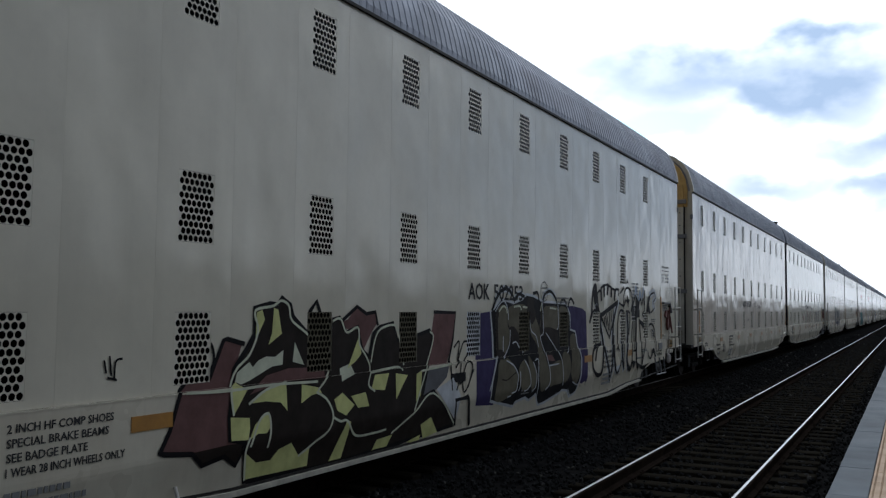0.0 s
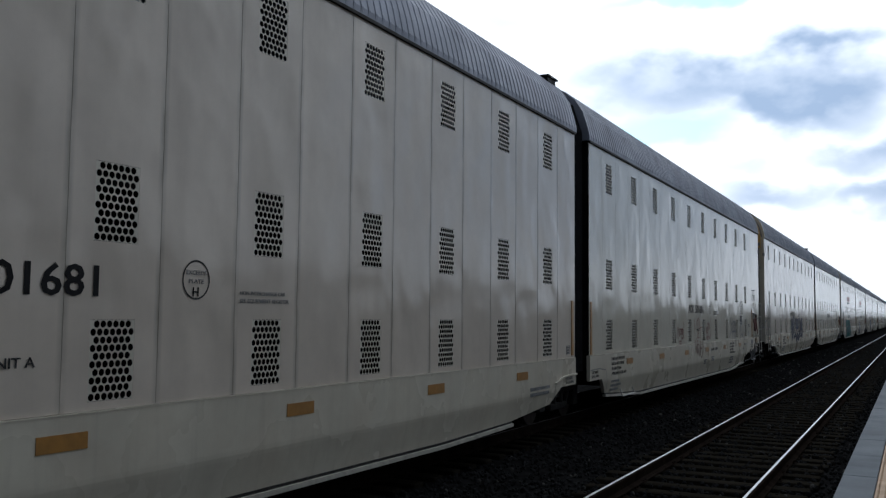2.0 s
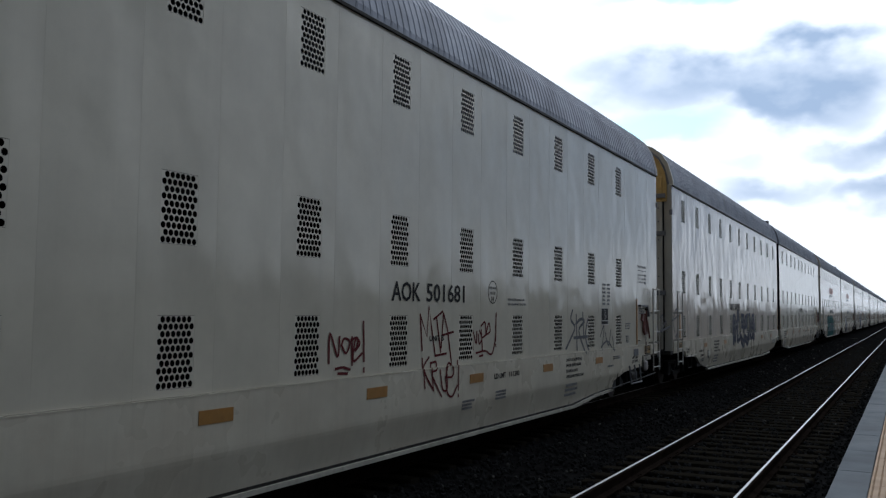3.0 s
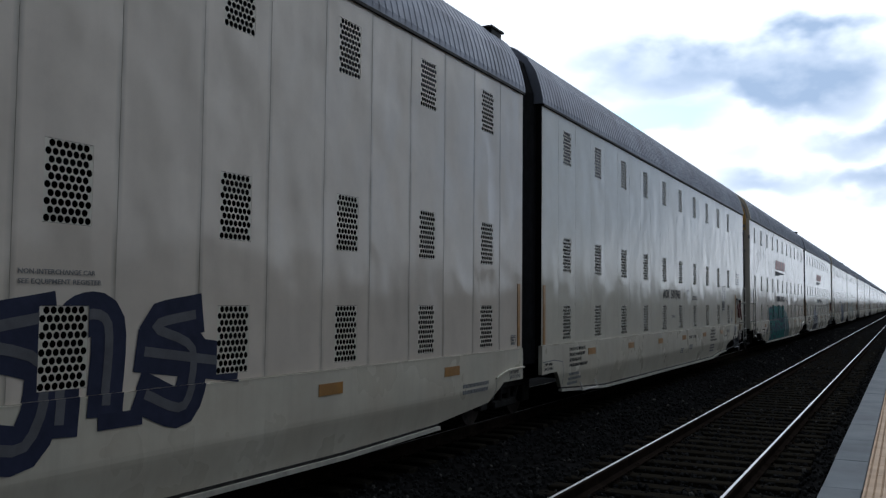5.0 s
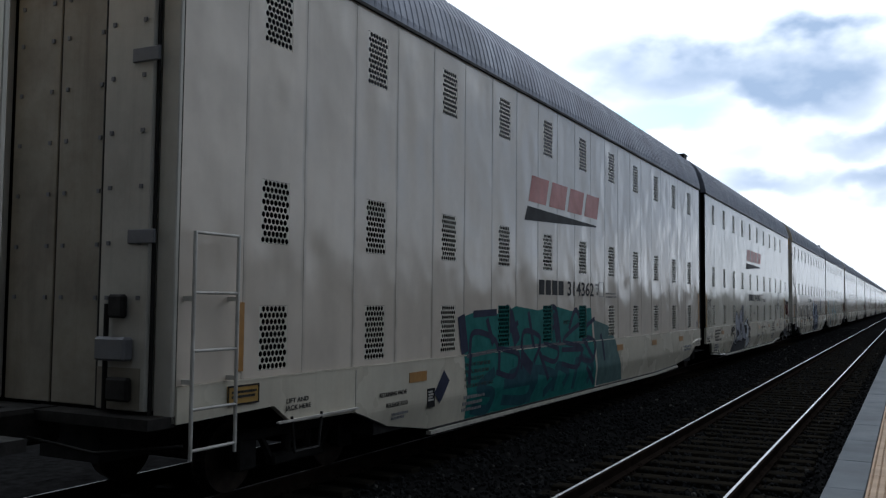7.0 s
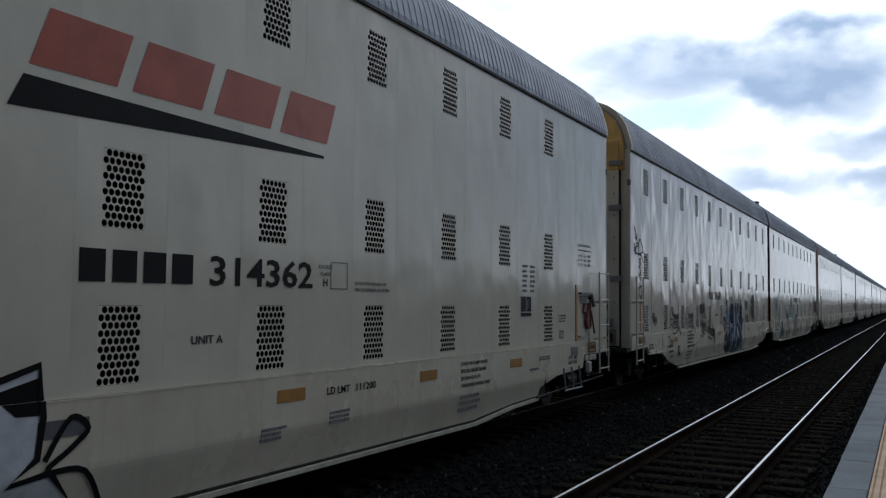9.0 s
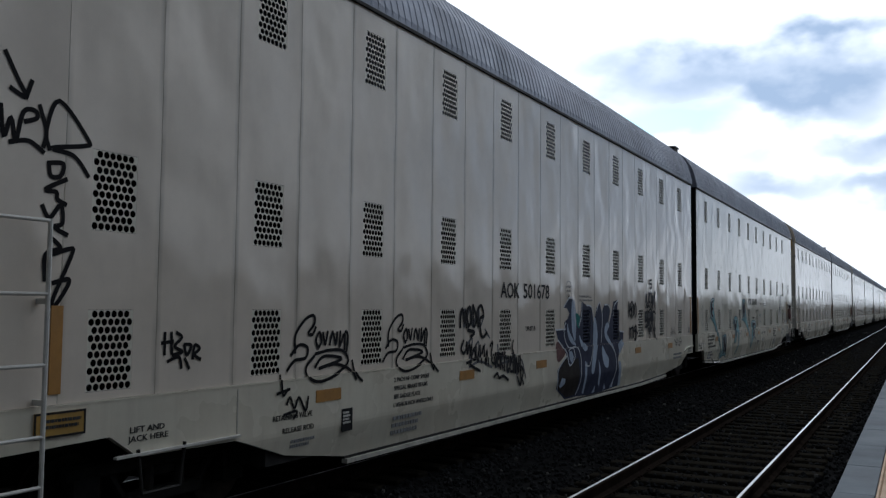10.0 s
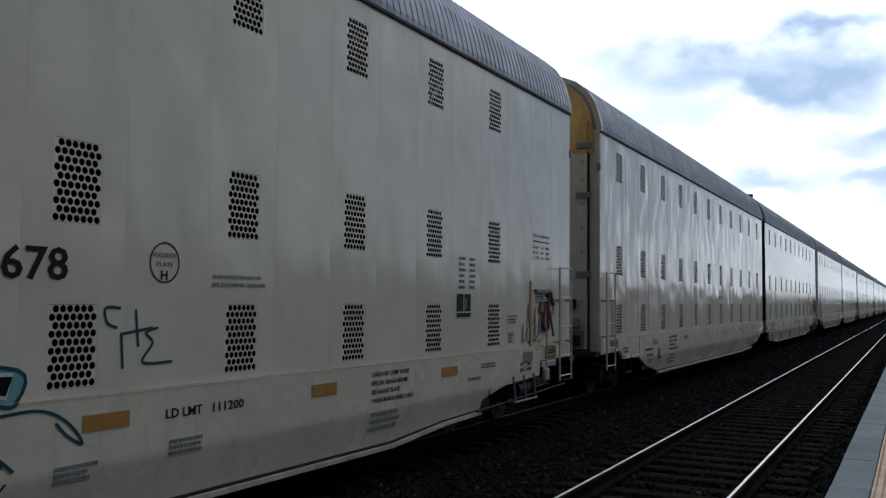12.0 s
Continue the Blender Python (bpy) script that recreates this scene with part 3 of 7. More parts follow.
    part("lock_rod", rod(bmesh.new(), (-0.22, f + s * 0.07, 0.95), (-0.22, f + s * 0.07, 5.5), 0.016), "steel", parent, "dark vertical lock rod")
    part("lock_box", boxes((-0.72, -0.36, min(f + s * 0.125, f + s * 0.24), max(f + s * 0.125, f + s * 0.24), 1.42, 1.62), bevel=0.02), "plate", parent, "grey lock box")
    for lz, lw in ((1.08, 0.26), (1.78, 0.18)):
        part("lock_block", boxes((-0.62, -0.62 + lw, min(f + s * 0.125, f + s * 0.2), max(f + s * 0.125, f + s * 0.2), lz, lz + 0.2), bevel=0.02), "steel", parent, "black cast lock block")
    part("lock_bar", rod(bmesh.new(), (-0.66, f + s * 0.16, 1.0), (-0.66, f + s * 0.16, 1.9), 0.022), "steel", parent, "black lock bar")
    part("kick_plate", boxes((-0.795, -0.285, min(f + s * 0.12, f + s * 0.124), max(f + s * 0.12, f + s * 0.124), 1.01, 1.36)), "door_shade_stain", parent, "rust-stained foot of the end door")
    part("latch", boxes((-0.06, 0.02, min(f, f + s * 0.08), max(f, f + s * 0.08), 4.52, 4.66), bevel=0.02), "plate", parent, "small grey cast latch")
    part("threshold", boxes((-2.9, 0.0, min(f, f + s * 0.3), max(f, f + s * 0.3), 0.88, 0.97)), "steel", parent, "black grimy threshold")
    part("door_seal", rod(bmesh.new(), (-0.83, f + s * 0.08, 1.0), (-0.83, f + s * 0.08, 5.5), 0.022), "steel", parent, "dark vertical seal")
    part("coupler", boxes((-1.66, -1.34, min(f, f + s * 0.88), max(f, f + s * 0.88), 0.66, 0.98), bevel=0.04), "steel", parent, "black cast coupler")
    return None


def unit(kind):
    u = tagged(new("autorack_railcar"), "tall white steel car-carrier railcar with perforated sides and grey roof", "railcar", group="railcars of the train")
    shell(u)
    if "roof" not in MESH:
        MESH["roof"] = part("roof", roof_mesh(), "roof", u, "grey ribbed galvanised roof")
        MESH["screen"] = None
    else:
        tagged(share(MESH["roof"], "roof", u), "grey ribbed galvanised roof")
    part("side_sill", bend(prism(SILL[kind], -0.05, 0.018)), "sill", u, "grimy white deep side sill")
    # far sill: black colour stands in for the shade under the car
    part("side_sill", prism(SILL[kind], -3.02, -2.96), "steel", u, "far side sill, coloured black for the shade under the car")
    pts = SILL[kind]
    low = pts[3:9] if kind == "trail" else pts[6:-4]
    part("sill_flange", prism([(y, z - 0.028) for y, z in low] + [(y, z - 0.075) for y, z in reversed(low)], -0.08, -0.008), "joint", u, "pale bottom flange")
    # black strip put in for the shaded gap above the flange
    part("sill_web", prism([(y, z - 0.002) for y, z in low] + [(y, z - 0.03) for y, z in reversed(low)], -0.075, -0.045), "steel", u, "black strip standing in for the shaded gap above the flange")
    part("sill_cap", boxes((-0.05, 0.0215, 0.02, UNIT - 0.02, 1.199, 1.212)), "sill", u)
    part("eaves_strip", boxes((-0.03, 0.036, 0, UNIT, 5.282, 5.318)), "steel", u, "black strip under the eaves")
    part("underframe", boxes((-1.9, -1.1, 0.2, UNIT - 0.2, 0.45, 1.14), (-2.95, -0.06, 3.2, UNIT - 3.2, 0.4, 1.15)), "steel", u, "black underframe")
    n = 11 if kind == "lead" else 10
    half = STEP / 4
    edges = [0.0]
    for i in range(n):
        edges += [COL0 + i * STEP - half, COL0 + i * STEP + half]
    if kind == "trail":
        edges += [edges[-1] + 0.92, edges[-1] + 1.84]
    edges.append(UNIT)
    for a, b in zip(edges, edges[1:]):
        mid = (a + b) / 2
        holed = any(abs(mid - (COL0 + i * STEP)) < 0.02 for i in range(n))
        key = ("sheet", round(b - a, 3), holed)
        if key not in MESH:
            sh = part("wall_sheet", sheet_mesh(b - a, holed), "paint", u)
            sh.location.y = mid
            MESH[key] = sh
        else:
            sh = share(MESH[key], "wall_sheet", u, 0, mid, 0)
        if holed:
            for z in ROWS_Z:
                if MESH["screen"] is None:
                    s = part("perforated_screen", screen_mesh(), "screen", sh)
                    s.location = (-0.0015, 0, z)
                    MESH["screen"] = s
                else:
                    share(MESH["screen"], "perforated_screen", sh, -0.0015, 0, z)
    # amber reflectors along the sill
    if "reflector" not in MESH:
        MESH["reflector"] = part("reflector", boxes((0.019, 0.024, -0.22, 0.22, -0.062, 0.062)), "amber", u, "faded amber reflector")
        MESH["reflector"].location = (0, 4.1, 1.01)
    for y in ((2.65, 5.43, 8.1, 10.75, 13.55, 16.35) if kind == "trail" else (7.3, 10.0, 12.8, 15.64, 18.47)):
        tagged(share(MESH["reflector"], "reflector", u, 0, y, 1.01), "faded amber reflector")
    if kind == "lead":
        end_face(u, 0.0, -1)
        ladder(u, 0.07, 0.55)
        bogie(u, 2.35)
        bogie(u, 21.38)
        part("bellows", bellows(), "dark", u, "black pleated bellows between the units")
        part("post_strip", boxes((0.002, 0.012, 20.75, 20.85, 1.25, 2.23)), "amber", u, "vertical amber reflective strip")
        warning_plate(u, 0.61, 1.04, 0.99, 1.17)
        part("roof_hatch", boxes((-0.58, -0.30, 20.37, 20.75, 6.1, 6.27), (-0.61, -0.27, 20.32, 20.80, 6.27, 6.30)), "steel", u, "dark box vent on the roof edge")
        part("jack_lip", boxes((0.018, 0.055, 1.32, 2.72, 0.755, 0.775)), "bar", u, "pale lip of the jacking pad")
        part("pad_seam", boxes((0.012, 0.022, 2.695, 2.71, 0.78, 1.18)), "joint", u)
        part("jack_ledge", prism([(19.9, 0.80), (20.3, 0.885), (20.95, 0.905), (20.95, 0.93), (20.3, 0.91), (19.9, 0.825)], 0.0, 0.05), "sill", u, "grimy ledge over the jacking pad")
        part("release_lever", rod(rod(bmesh.new(), (0.05, 0.05, 0.72), (-0.6, -0.3, 0.66), 0.014), (-0.6, -0.3, 0.66), (-1.3, -0.4, 0.75), 0.014), "steel", u, "dark uncoupling rod")
        part("stirrup", rod(rod(rod(bmesh.new(), (0.03, 1.55, 0.8), (0.03, 1.6, 0.45), 0.015), (0.03, 1.6, 0.45), (0.03, 2.0, 0.45), 0.015), (0.03, 2.0, 0.45), (0.03, 2.05, 0.8), 0.015), "steel", u, "dark bent stirrup step")
        part("post_strip", boxes((0.002, 0.012, 0.73, 0.83, 1.29, 1.92)), "amber", u, "vertical amber reflective strip")
    else:
        end_face(u, UNIT, 1)
        ladder(u, 20.2)
        bogie(u, 18.6)
        part("post_strip", boxes((0.002, 0.012, 0.06, 0.16, 1.23, 2.23)), "amber", u, "vertical amber reflective strip")
        part("post_strip", boxes((0.002, 0.014, 19.12, 19.2, 1.24, 2.26)), "amber", u, "vertical amber reflective strip")
        loop = rod(rod(bmesh.new(), (-0.02, 2.06, 0.46), (0.03, 2.06, 0.31), 0.016), (0.03, 2.06, 0.31), (0.03, 2.96, 0.31), 0.016)
        part("sill_loop", rod(loop, (0.03, 2.96, 0.31), (-0.02, 2.96, 0.44), 0.016), "bar", u, "pale bent step loop under the sill")
        brake_corner(u)
    return u


def bellows():
    """Pleats that fill the gap at the articulation, set back from the sides."""
    bm = bmesh.new()
    y0, y1, n = UNIT - 0.02, ARTIC + 0.02, 9
    prof = [(-0.16, 0.95), (-0.16, 5.45), (-0.34, 6.0), (-0.9, 6.36), (-1.5, 6.44), (-2.1, 6.36), (-2.66, 6.0), (-2.84, 5.45), (-2.84, 0.95)]
    rings = []
    for i in range(2 * n + 1):
        y = y0 + (y1 - y0) * i / (2 * n)
        k = 0.0 if i % 2 else 0.05
        rings.append([bm.verts.new((-1.5 + (x + 1.5) * (1 + k * 0.6), y, 3.7 + (z - 3.7) * (1 + k * 0.3))) for x, z in prof])
    for a, b in zip(rings, rings[1:]):
        for i in range(len(prof) - 1):
            bm.faces.new((a[i], a[i + 1], b[i + 1], b[i]))
    bmesh.ops.recalc_face_normals(bm, faces=bm.faces)
    return bm


def warning_plate(u, y0, y1, z0, z1):
    pl = part("warning_plate", boxes((0.02, 0.03, y0, y1, z0, z1), bevel=0.004), "placard", u, "faded yellow warning plate with a black edge")
    part("plate_edge", boxes((0.03, 0.034, y0, y1, z0, z0 + 0.016), (0.03, 0.034, y0, y1, z1 - 0.016, z1), (0.03, 0.034, y0, y0 + 0.014, z0 + 0.016, z1 - 0.016), (0.03, 0.034, y1 - 0.014, y1, z0 + 0.016, z1 - 0.016)), "steel", pl, "black edge")
    unread(u, y0 + 0.05, z1 - 0.05, 2, (y1 - y0) * 0.85, 0.022, "worn_ink", x=0.034, gap=0.9)
    return pl


def chain(u, y, z0, z1):
    """A hanging chain of oval links, every second one turned."""
    bm = bmesh.new()
    n = int((z1 - z0) / 0.05)
    for i in range(n):
        z = z1 - (i + 0.5) * (z1 - z0) / n
        pts = [(0.016 * math.cos(a * math.pi / 4), 0.033 * math.sin(a * math.pi / 4)) for a in range(8)]
        ring_ = [(0.06 + (p if i % 2 else 0), y + (0 if i % 2 else p), z + q) for p, q in pts]
        for a, b in zip(ring_, ring_[1:] + ring_[:1]):
            rod(bm, a, b, 0.007, 5)
    return part("brake_chain", bm, "rust", u, "rusty brake chain")


def brake_corner(u):
    """Hand brake recess, lever, plates and steps at the trailing end."""
    part("brake_hood", prism([(19.29, 2.13), (19.95, 2.13), (20.12, 1.88), (20.08, 1.86), (19.93, 2.09), (19.29, 2.09)], 0.0, 0.06), "plate", u, "dark folded hood over the hand brake")
    part("brake_lever", rod(rod(bmesh.new(), (0.075, 19.72, 2.02), (0.075, 19.78, 1.5), 0.016), (0.08, 19.78, 1.78), (0.08, 19.98, 1.36), 0.018), "red", u, "dark red hand brake lever")
    part("lever_knob", rod(bmesh.new(), (0.045, 19.72, 2.03), (0.11, 19.72, 2.03), 0.028, 10), "steel", u, "black lever knob")
    part("brake_housing", prism([(19.62, 1.52), (19.60, 1.60), (19.70, 1.92), (19.79, 1.94), (19.84, 1.62), (19.86, 1.46), (19.72, 1.44)], 0.01, 0.065), "red", u, "faded red hand brake housing")
    part("brake_guard", prism([(19.46, 1.78), (19.54, 1.92), (19.69, 1.90), (19.62, 1.74)], 0.005, 0.045), "red", u, "faded red folded guard")
    part("side_ledge", boxes((0.004, 0.04, 19.28, 19.62, 1.31, 1.335)), "joint", u, "grimy small ledge")
    chain(u, 19.72, 0.80, 1.45)
    part("chain_block", boxes((0.0, 0.09, 19.60, 19.82, 0.62, 0.86), bevel=0.04), "rust", u, "rusty sheave block under the chain")
    warning_plate(u, 19.76, 20.2, 1.0, 1.19)
    part("badge_plate", boxes((0.019, 0.026, 18.84, 19.2, 0.99, 1.14)), "plate", u, "grey badge plate")
    pipe = rod(bmesh.new(), (0.02, 17.2, 0.40), (0.02, 20.7, 0.52), 0.016)
    for y in (17.6, 18.3, 19.2, 20.0, 20.6):
        rod(pipe, (0.02, y, 0.40 + (y - 17.2) * 0.034), (0.0, y, 0.8), 0.012, 6)
    part("brake_pipe", pipe, "steel", u, "thin black brake pipe on hangers")
    part("brake_cylinder", rod(bmesh.new(), (-0.12, 18.75, 0.55), (-0.12, 19.25, 0.55), 0.13, 14), "steel", u, "black brake cylinder")
    part("release_lever", rod(rod(bmesh.new(), (0.05, 20.9, 0.72), (-0.6, 21.25, 0.66), 0.014), (-0.6, 21.25, 0.66), (-1.3, 21.3, 0.75), 0.014), "steel", u, "dark uncoupling rod")
    part("angle_bracket", boxes((0.02, 0.05, 19.55, 20.2, 0.86, 0.96), bevel=0.01), "joint", u, "grimy bracket under the brake housing")
    st = bmesh.new()
    for y in (18.35, 18.75, 19.15):
        rod(st, (0.06, y, 0.8), (0.10, y, 0.42), 0.018)
    rod(st, (0.10, 18.3, 0.42), (0.10, 19.2, 0.42), 0.018)
    part("sill_step", st, "plate", u, "bent steel sill step")
    pan = part("stencil_panel", boxes((0.002, 0.005, 16.55, 17.00, 1.70, 2.04)), "bar", u, "white panel with black stencil fields")
    part("black_field", boxes((0.005, 0.0065, 16.565, 16.765, 1.79, 2.028)), "ink", pan, "black field")
    part("black_field", boxes((0.005, 0.0065, 16.79, 16.985, 1.79, 2.028)), "ink", pan, "black field")
    part("black_field", boxes((0.005, 0.0065, 16.565, 16.985, 1.714, 1.772)), "ink", pan, "black field")
    part("white_mark", boxes((0.0065, 0.0075, 16.83, 16.845, 1.82, 1.97)), "bar", pan)


LEAD, TRAIL = unit("lead"), unit("trail")
cars = []          # (offset of the leading end along the train, unit object)


# slack in the couplings
NUDGE = {(-1, "trail"): -0.16, (0, "lead"): 0.05, (2, "trail"): 0.04, (3, "lead"): 0.12, (3, "trail"): -0.08}


def offset(k, kind):
    return 25.44 + CAR * k + NUDGE.get((k, kind), 0.0) + (ARTIC if kind == "trail" else 0.0)


used = set()
for k in range(-1, 10):
    for kind, src in (("lead", LEAD), ("trail", TRAIL)):
        if (k, kind) == (-1, "lead"):
            continue
        at = pose(SIDE, offset(k, kind), 0)
        if kind not in used:
            used.add(kind)
            ob = src
            ob.matrix_basis = at
        else:
            ob = copy_thing(src, at)
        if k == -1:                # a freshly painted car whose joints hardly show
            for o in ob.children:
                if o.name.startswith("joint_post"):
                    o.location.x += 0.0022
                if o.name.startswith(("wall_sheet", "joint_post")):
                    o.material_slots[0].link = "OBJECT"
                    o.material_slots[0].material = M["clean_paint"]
        if (k, kind) in ((0, "lead"), (2, "lead"), (3, "lead")):      # cars whose white has aged to a pinkish tone
            for o in ob.children:
                if o.name.startswith("wall_sheet"):
                    o.material_slots[0].link = "OBJECT"
                    o.material_slots[0].material = M["warm_paint"]
        cars.append((k, kind, ob))
UNIT_OF = {(k, kind): ob for k, kind, ob in cars}
# ---- paint on the cars: stencils first, then spray paint ----
def spray_paint(name, base, rough=0.6):
    return material(name, base, rough, vary=0.12, scale=5, dirt=0.12, dirt_tint=tuple(c * 0.5 for c in base), spec=0.08)


M.update(
    g_black=spray_paint("black_spray", (0.009, 0.0085, 0.010)), g_green=spray_paint("yellow_green_spray", (0.60, 0.61, 0.26)),
    g_pale_green=spray_paint("pale_green_spray", (0.60, 0.62, 0.48)), g_maroon=spray_paint("maroon_spray", (0.15, 0.08, 0.075)), g_dark=spray_paint("dark_brown_spray", (0.022, 0.017, 0.014)),
    g_purple=spray_paint("purple_spray", (0.042, 0.032, 0.10)), g_brown=spray_paint("olive_brown_spray", (0.125, 0.112, 0.078)),
    g_white=spray_paint("white_spray", (0.55, 0.57, 0.60)), g_red=spray_paint("dark_red_spray", (0.13, 0.025, 0.028)),
    g_silver=spray_paint("silver_spray", (0.30, 0.31, 0.37), 0.35), g_grey=spray_paint("charcoal_spray", (0.075, 0.075, 0.085)),
    g_navy=spray_paint("navy_spray", (0.032, 0.037, 0.068)), g_pale=spray_paint("pale_blue_spray", (0.36, 0.42, 0.52)),
    g_teal=spray_paint("teal_spray", (0.02, 0.16, 0.145)), g_sky=spray_paint("light_teal_spray", (0.20, 0.37, 0.40)),
    g_fade=spray_paint("faded_teal_spray", (0.10, 0.17, 0.165)), g_deep=spray_paint("deep_teal_line_spray", (0.02, 0.075, 0.095)), g_smoke=spray_paint("smoky_grey_spray", (0.135, 0.135, 0.145)),
    logo_red=material("faded_orange_red_paint", (0.42, 0.075, 0.04), 0.4, vary=0.12, scale=3, streak=0.2),
)


def on_side(z, lift):
    return (0.0 if z > 1.22 else 0.0185) + lift


def cut_screens(bm, y0, y1, kind):
    """Leave the pierced screens free of the paint film."""
    n = 11 if kind == "lead" else 10
    rects = []
    for i in range(n):
        c = COL0 + i * STEP
        if y0 < c + PW / 2 and y1 > c - PW / 2:
            rects += [(c - PW / 2, c + PW / 2, z, z + PH) for z in ROWS_Z[:2]]
    cuts = {("y", v) for r in rects for v in r[:2]} | {("z", v) for r in rects for v in r[2:]} | {("z", 1.22)} | {("z", z) for z in BENDS}
    for axis, v in sorted(cuts):
        co, no = ((0, v, 0), (0, 1, 0)) if axis == "y" else ((0, 0, v), (0, 0, 1))
        bmesh.ops.bisect_plane(bm, geom=list(bm.verts) + list(bm.edges) + list(bm.faces), plane_co=co, plane_no=no, dist=1e-5)
    dead = []
    for f in bm.faces:
        c = f.calc_center_median()
        if any(a < c.y < b and d < c.z < e for a, b, d, e in rects):
            dead.append(f)
    bmesh.ops.delete(bm, geom=dead, context="FACES")


def curve_points(pts, closed=False, steps=5):
    """A smooth line through the points."""
    p = [Vector((a, b)) for a, b in pts]
    if len(p) < 3:
        return p
    out, n = [], len(p)
    for i in range(n if closed else n - 1):
        a, b, c, d = (p[(i + k) % n] if closed else p[min(max(i + k, 0), n - 1)] for k in (-1, 0, 1, 2))
        for s in range(steps):
            t = s / steps
            out.append(0.5 * (2 * b + (c - a) * t + (2 * a - 5 * b + 4 * c - d) * t * t + (3 * b - a - 3 * c + d) * t ** 3))
    if not closed:
        out.append(p[-1])
    return out


class Paint:
    """Paint films of one colour on one unit, joined into a mesh."""

    def __init__(self, unit_key, mat, lift):
        self.key, self.mat, self.lift, self.bm, self.coat = unit_key, mat, lift, bmesh.new(), 0

    def fill(self, pts, smooth=False):
        pts = curve_points(pts, True) if smooth else [Vector(p) for p in pts]
        self.coat += 1
        f = self.bm.faces.new([self.bm.verts.new((self.coat * 0.00012, p[0], p[1])) for p in pts])
        f.normal_update()
        bmesh.ops.triangulate(self.bm, faces=[f])
        return self

    def line(self, pts, width, closed=False, smooth=True, taper=False):
        p = curve_points(pts, closed) if smooth else [Vector(q) for q in pts]
        n = len(p)
        if n < 2:
            return self
        sides = []
        self.coat += 1
        for i in range(n):
            x = self.coat * 0.00012 + i * 0.000006
            a, b = (p[i - 1], p[(i + 1) % n]) if closed else (p[max(i - 1, 0)], p[min(i + 1, n - 1)])
            d = b - a
            if d.length < 1e-6:
                d = Vector((1, 0))
            d.normalize()
            w = width / 2 * ((0.25 + 0.75 * math.sin(math.pi * (i + 0.5) / n)) if taper else 1.0)
            o = Vector((-d.y, d.x)) * w
            ext = Vector((0, 0)) if closed else (d * -w * 0.7 if i == 0 else d * w * 0.7 if i == n - 1 else Vector((0, 0)))
            sides.append((self.bm.verts.new((x, *(p[i] + o + ext))), self.bm.verts.new((x, *(p[i] - o + ext)))))
        for (a, b), (c, d) in zip(sides, sides[1:] + (sides[:1] if closed else [])):
            self.bm.faces.new((a, b, d, c))
        return self

    def done(self, name, label=""):
        bm = self.bm
        ys = [v.co.y for v in bm.verts]
        cut_screens(bm, min(ys), max(ys), self.key[1])
        bmesh.ops.split_edges(bm, edges=[e for e in bm.edges if all(abs(v.co.z - 1.22) < 1e-4 for v in e.verts)])
        place = {}
        for f in bm.faces:
            low = f.calc_center_median().z < 1.22
            for v in f.verts:
                place[v] = v.co.x + self.lift + (tuck(0.0185, v.co.z) if low else 0.0)
        for v, x in place.items():
            v.co.x = x
        bm.normal_update()
        for f in bm.faces:
            if f.normal.x < 0:
                f.normal_flip()
        return part(name, bm, self.mat, UNIT_OF[self.key], label)


def wild(count, y, z, w, h, rng, lean=0.1):
    """Hooked strokes of a tag that cannot be read."""
    lines, step = [], w / count
    for i in range(count):
        a = y + i * step
        up = rng.random() < 0.6
        top, low = z + h * rng.uniform(0.8, 1.08), z + h * rng.uniform(-0.08, 0.15)
        mid = z + h * rng.uniform(0.35, 0.65)
        bow = step * rng.uniform(0.5, 1.1)
        pts = [(a, low), (a + lean * h * 0.5, mid), (a + lean * h + step * 0.1, top), (a + bow, mid + h * 0.15), (a + bow * rng.uniform(0.6, 1.1), low + h * 0.1)]
        if not up:
            pts = [(a + bow, top), (a + 0.1 * step, mid + 0.2 * h), (a + bow, mid), (a + bow * 0.8, low), (a, low + 0.12 * h)]
        lines.append(pts)
        if rng.random() < 0.35:
            lines.append([(a, mid), (a + step * 1.2, mid + h * rng.uniform(-0.15, 0.15))])
    return lines


def scribble(y, z, w, h, loops, rng):
    """A looping unreadable tag."""
    pts = []
    for i in range(loops * 3):
        f = i / (loops * 3 - 1)
        up = (i % 3 == 1)
        pts.append((y + w * f + rng.uniform(-0.12, 0.12) * w / loops * 2 - (0.35 * w / loops if i % 3 == 2 else 0),
                    z + (h * rng.uniform(0.65, 1.0) if up else h * rng.uniform(0.0, 0.4))))
    return pts


def scaled_text(text, y, z, w, h, mat, parent, label="", name="lettering", face="side", x=0.006):
    """Lettering that fills a box w wide and h high (one line)."""
    ob = lettering(text, h, mat, parent, y, z, x, 1.0, name, label, face)
    me = ob.data
    xs = [v.co.x for v in me.vertices]
    wide = max(xs) - min(xs)
    if abs(wide - w) > 0.01 * w and not me.get("fitted"):
        me.transform(Matrix.Translation((-min(xs), 0, 0)))
        me.transform(Matrix.Diagonal((w / wide, 1, 1, 1)))
        me["fitted"] = 1
    return ob


def ring(parent, y, z, ry, rz, mat="worn_ink", t=0.015, x=0.004):
    bm = bmesh.new()
    n = 32
    a = [bm.verts.new((x, y + ry * math.cos(i * 2 * math.pi / n), z + rz * math.sin(i * 2 * math.pi / n))) for i in range(n)]
    b = [bm.verts.new((x, y + (ry - t) * math.cos(i * 2 * math.pi / n), z + (rz - t) * math.sin(i * 2 * math.pi / n))) for i in range(n)]
    for i in range(n):
        bm.faces.new((a[i], a[(i + 1) % n], b[(i + 1) % n], b[i]))
    return part("oval_mark", bm, mat, parent, "thin oval stencil ring")


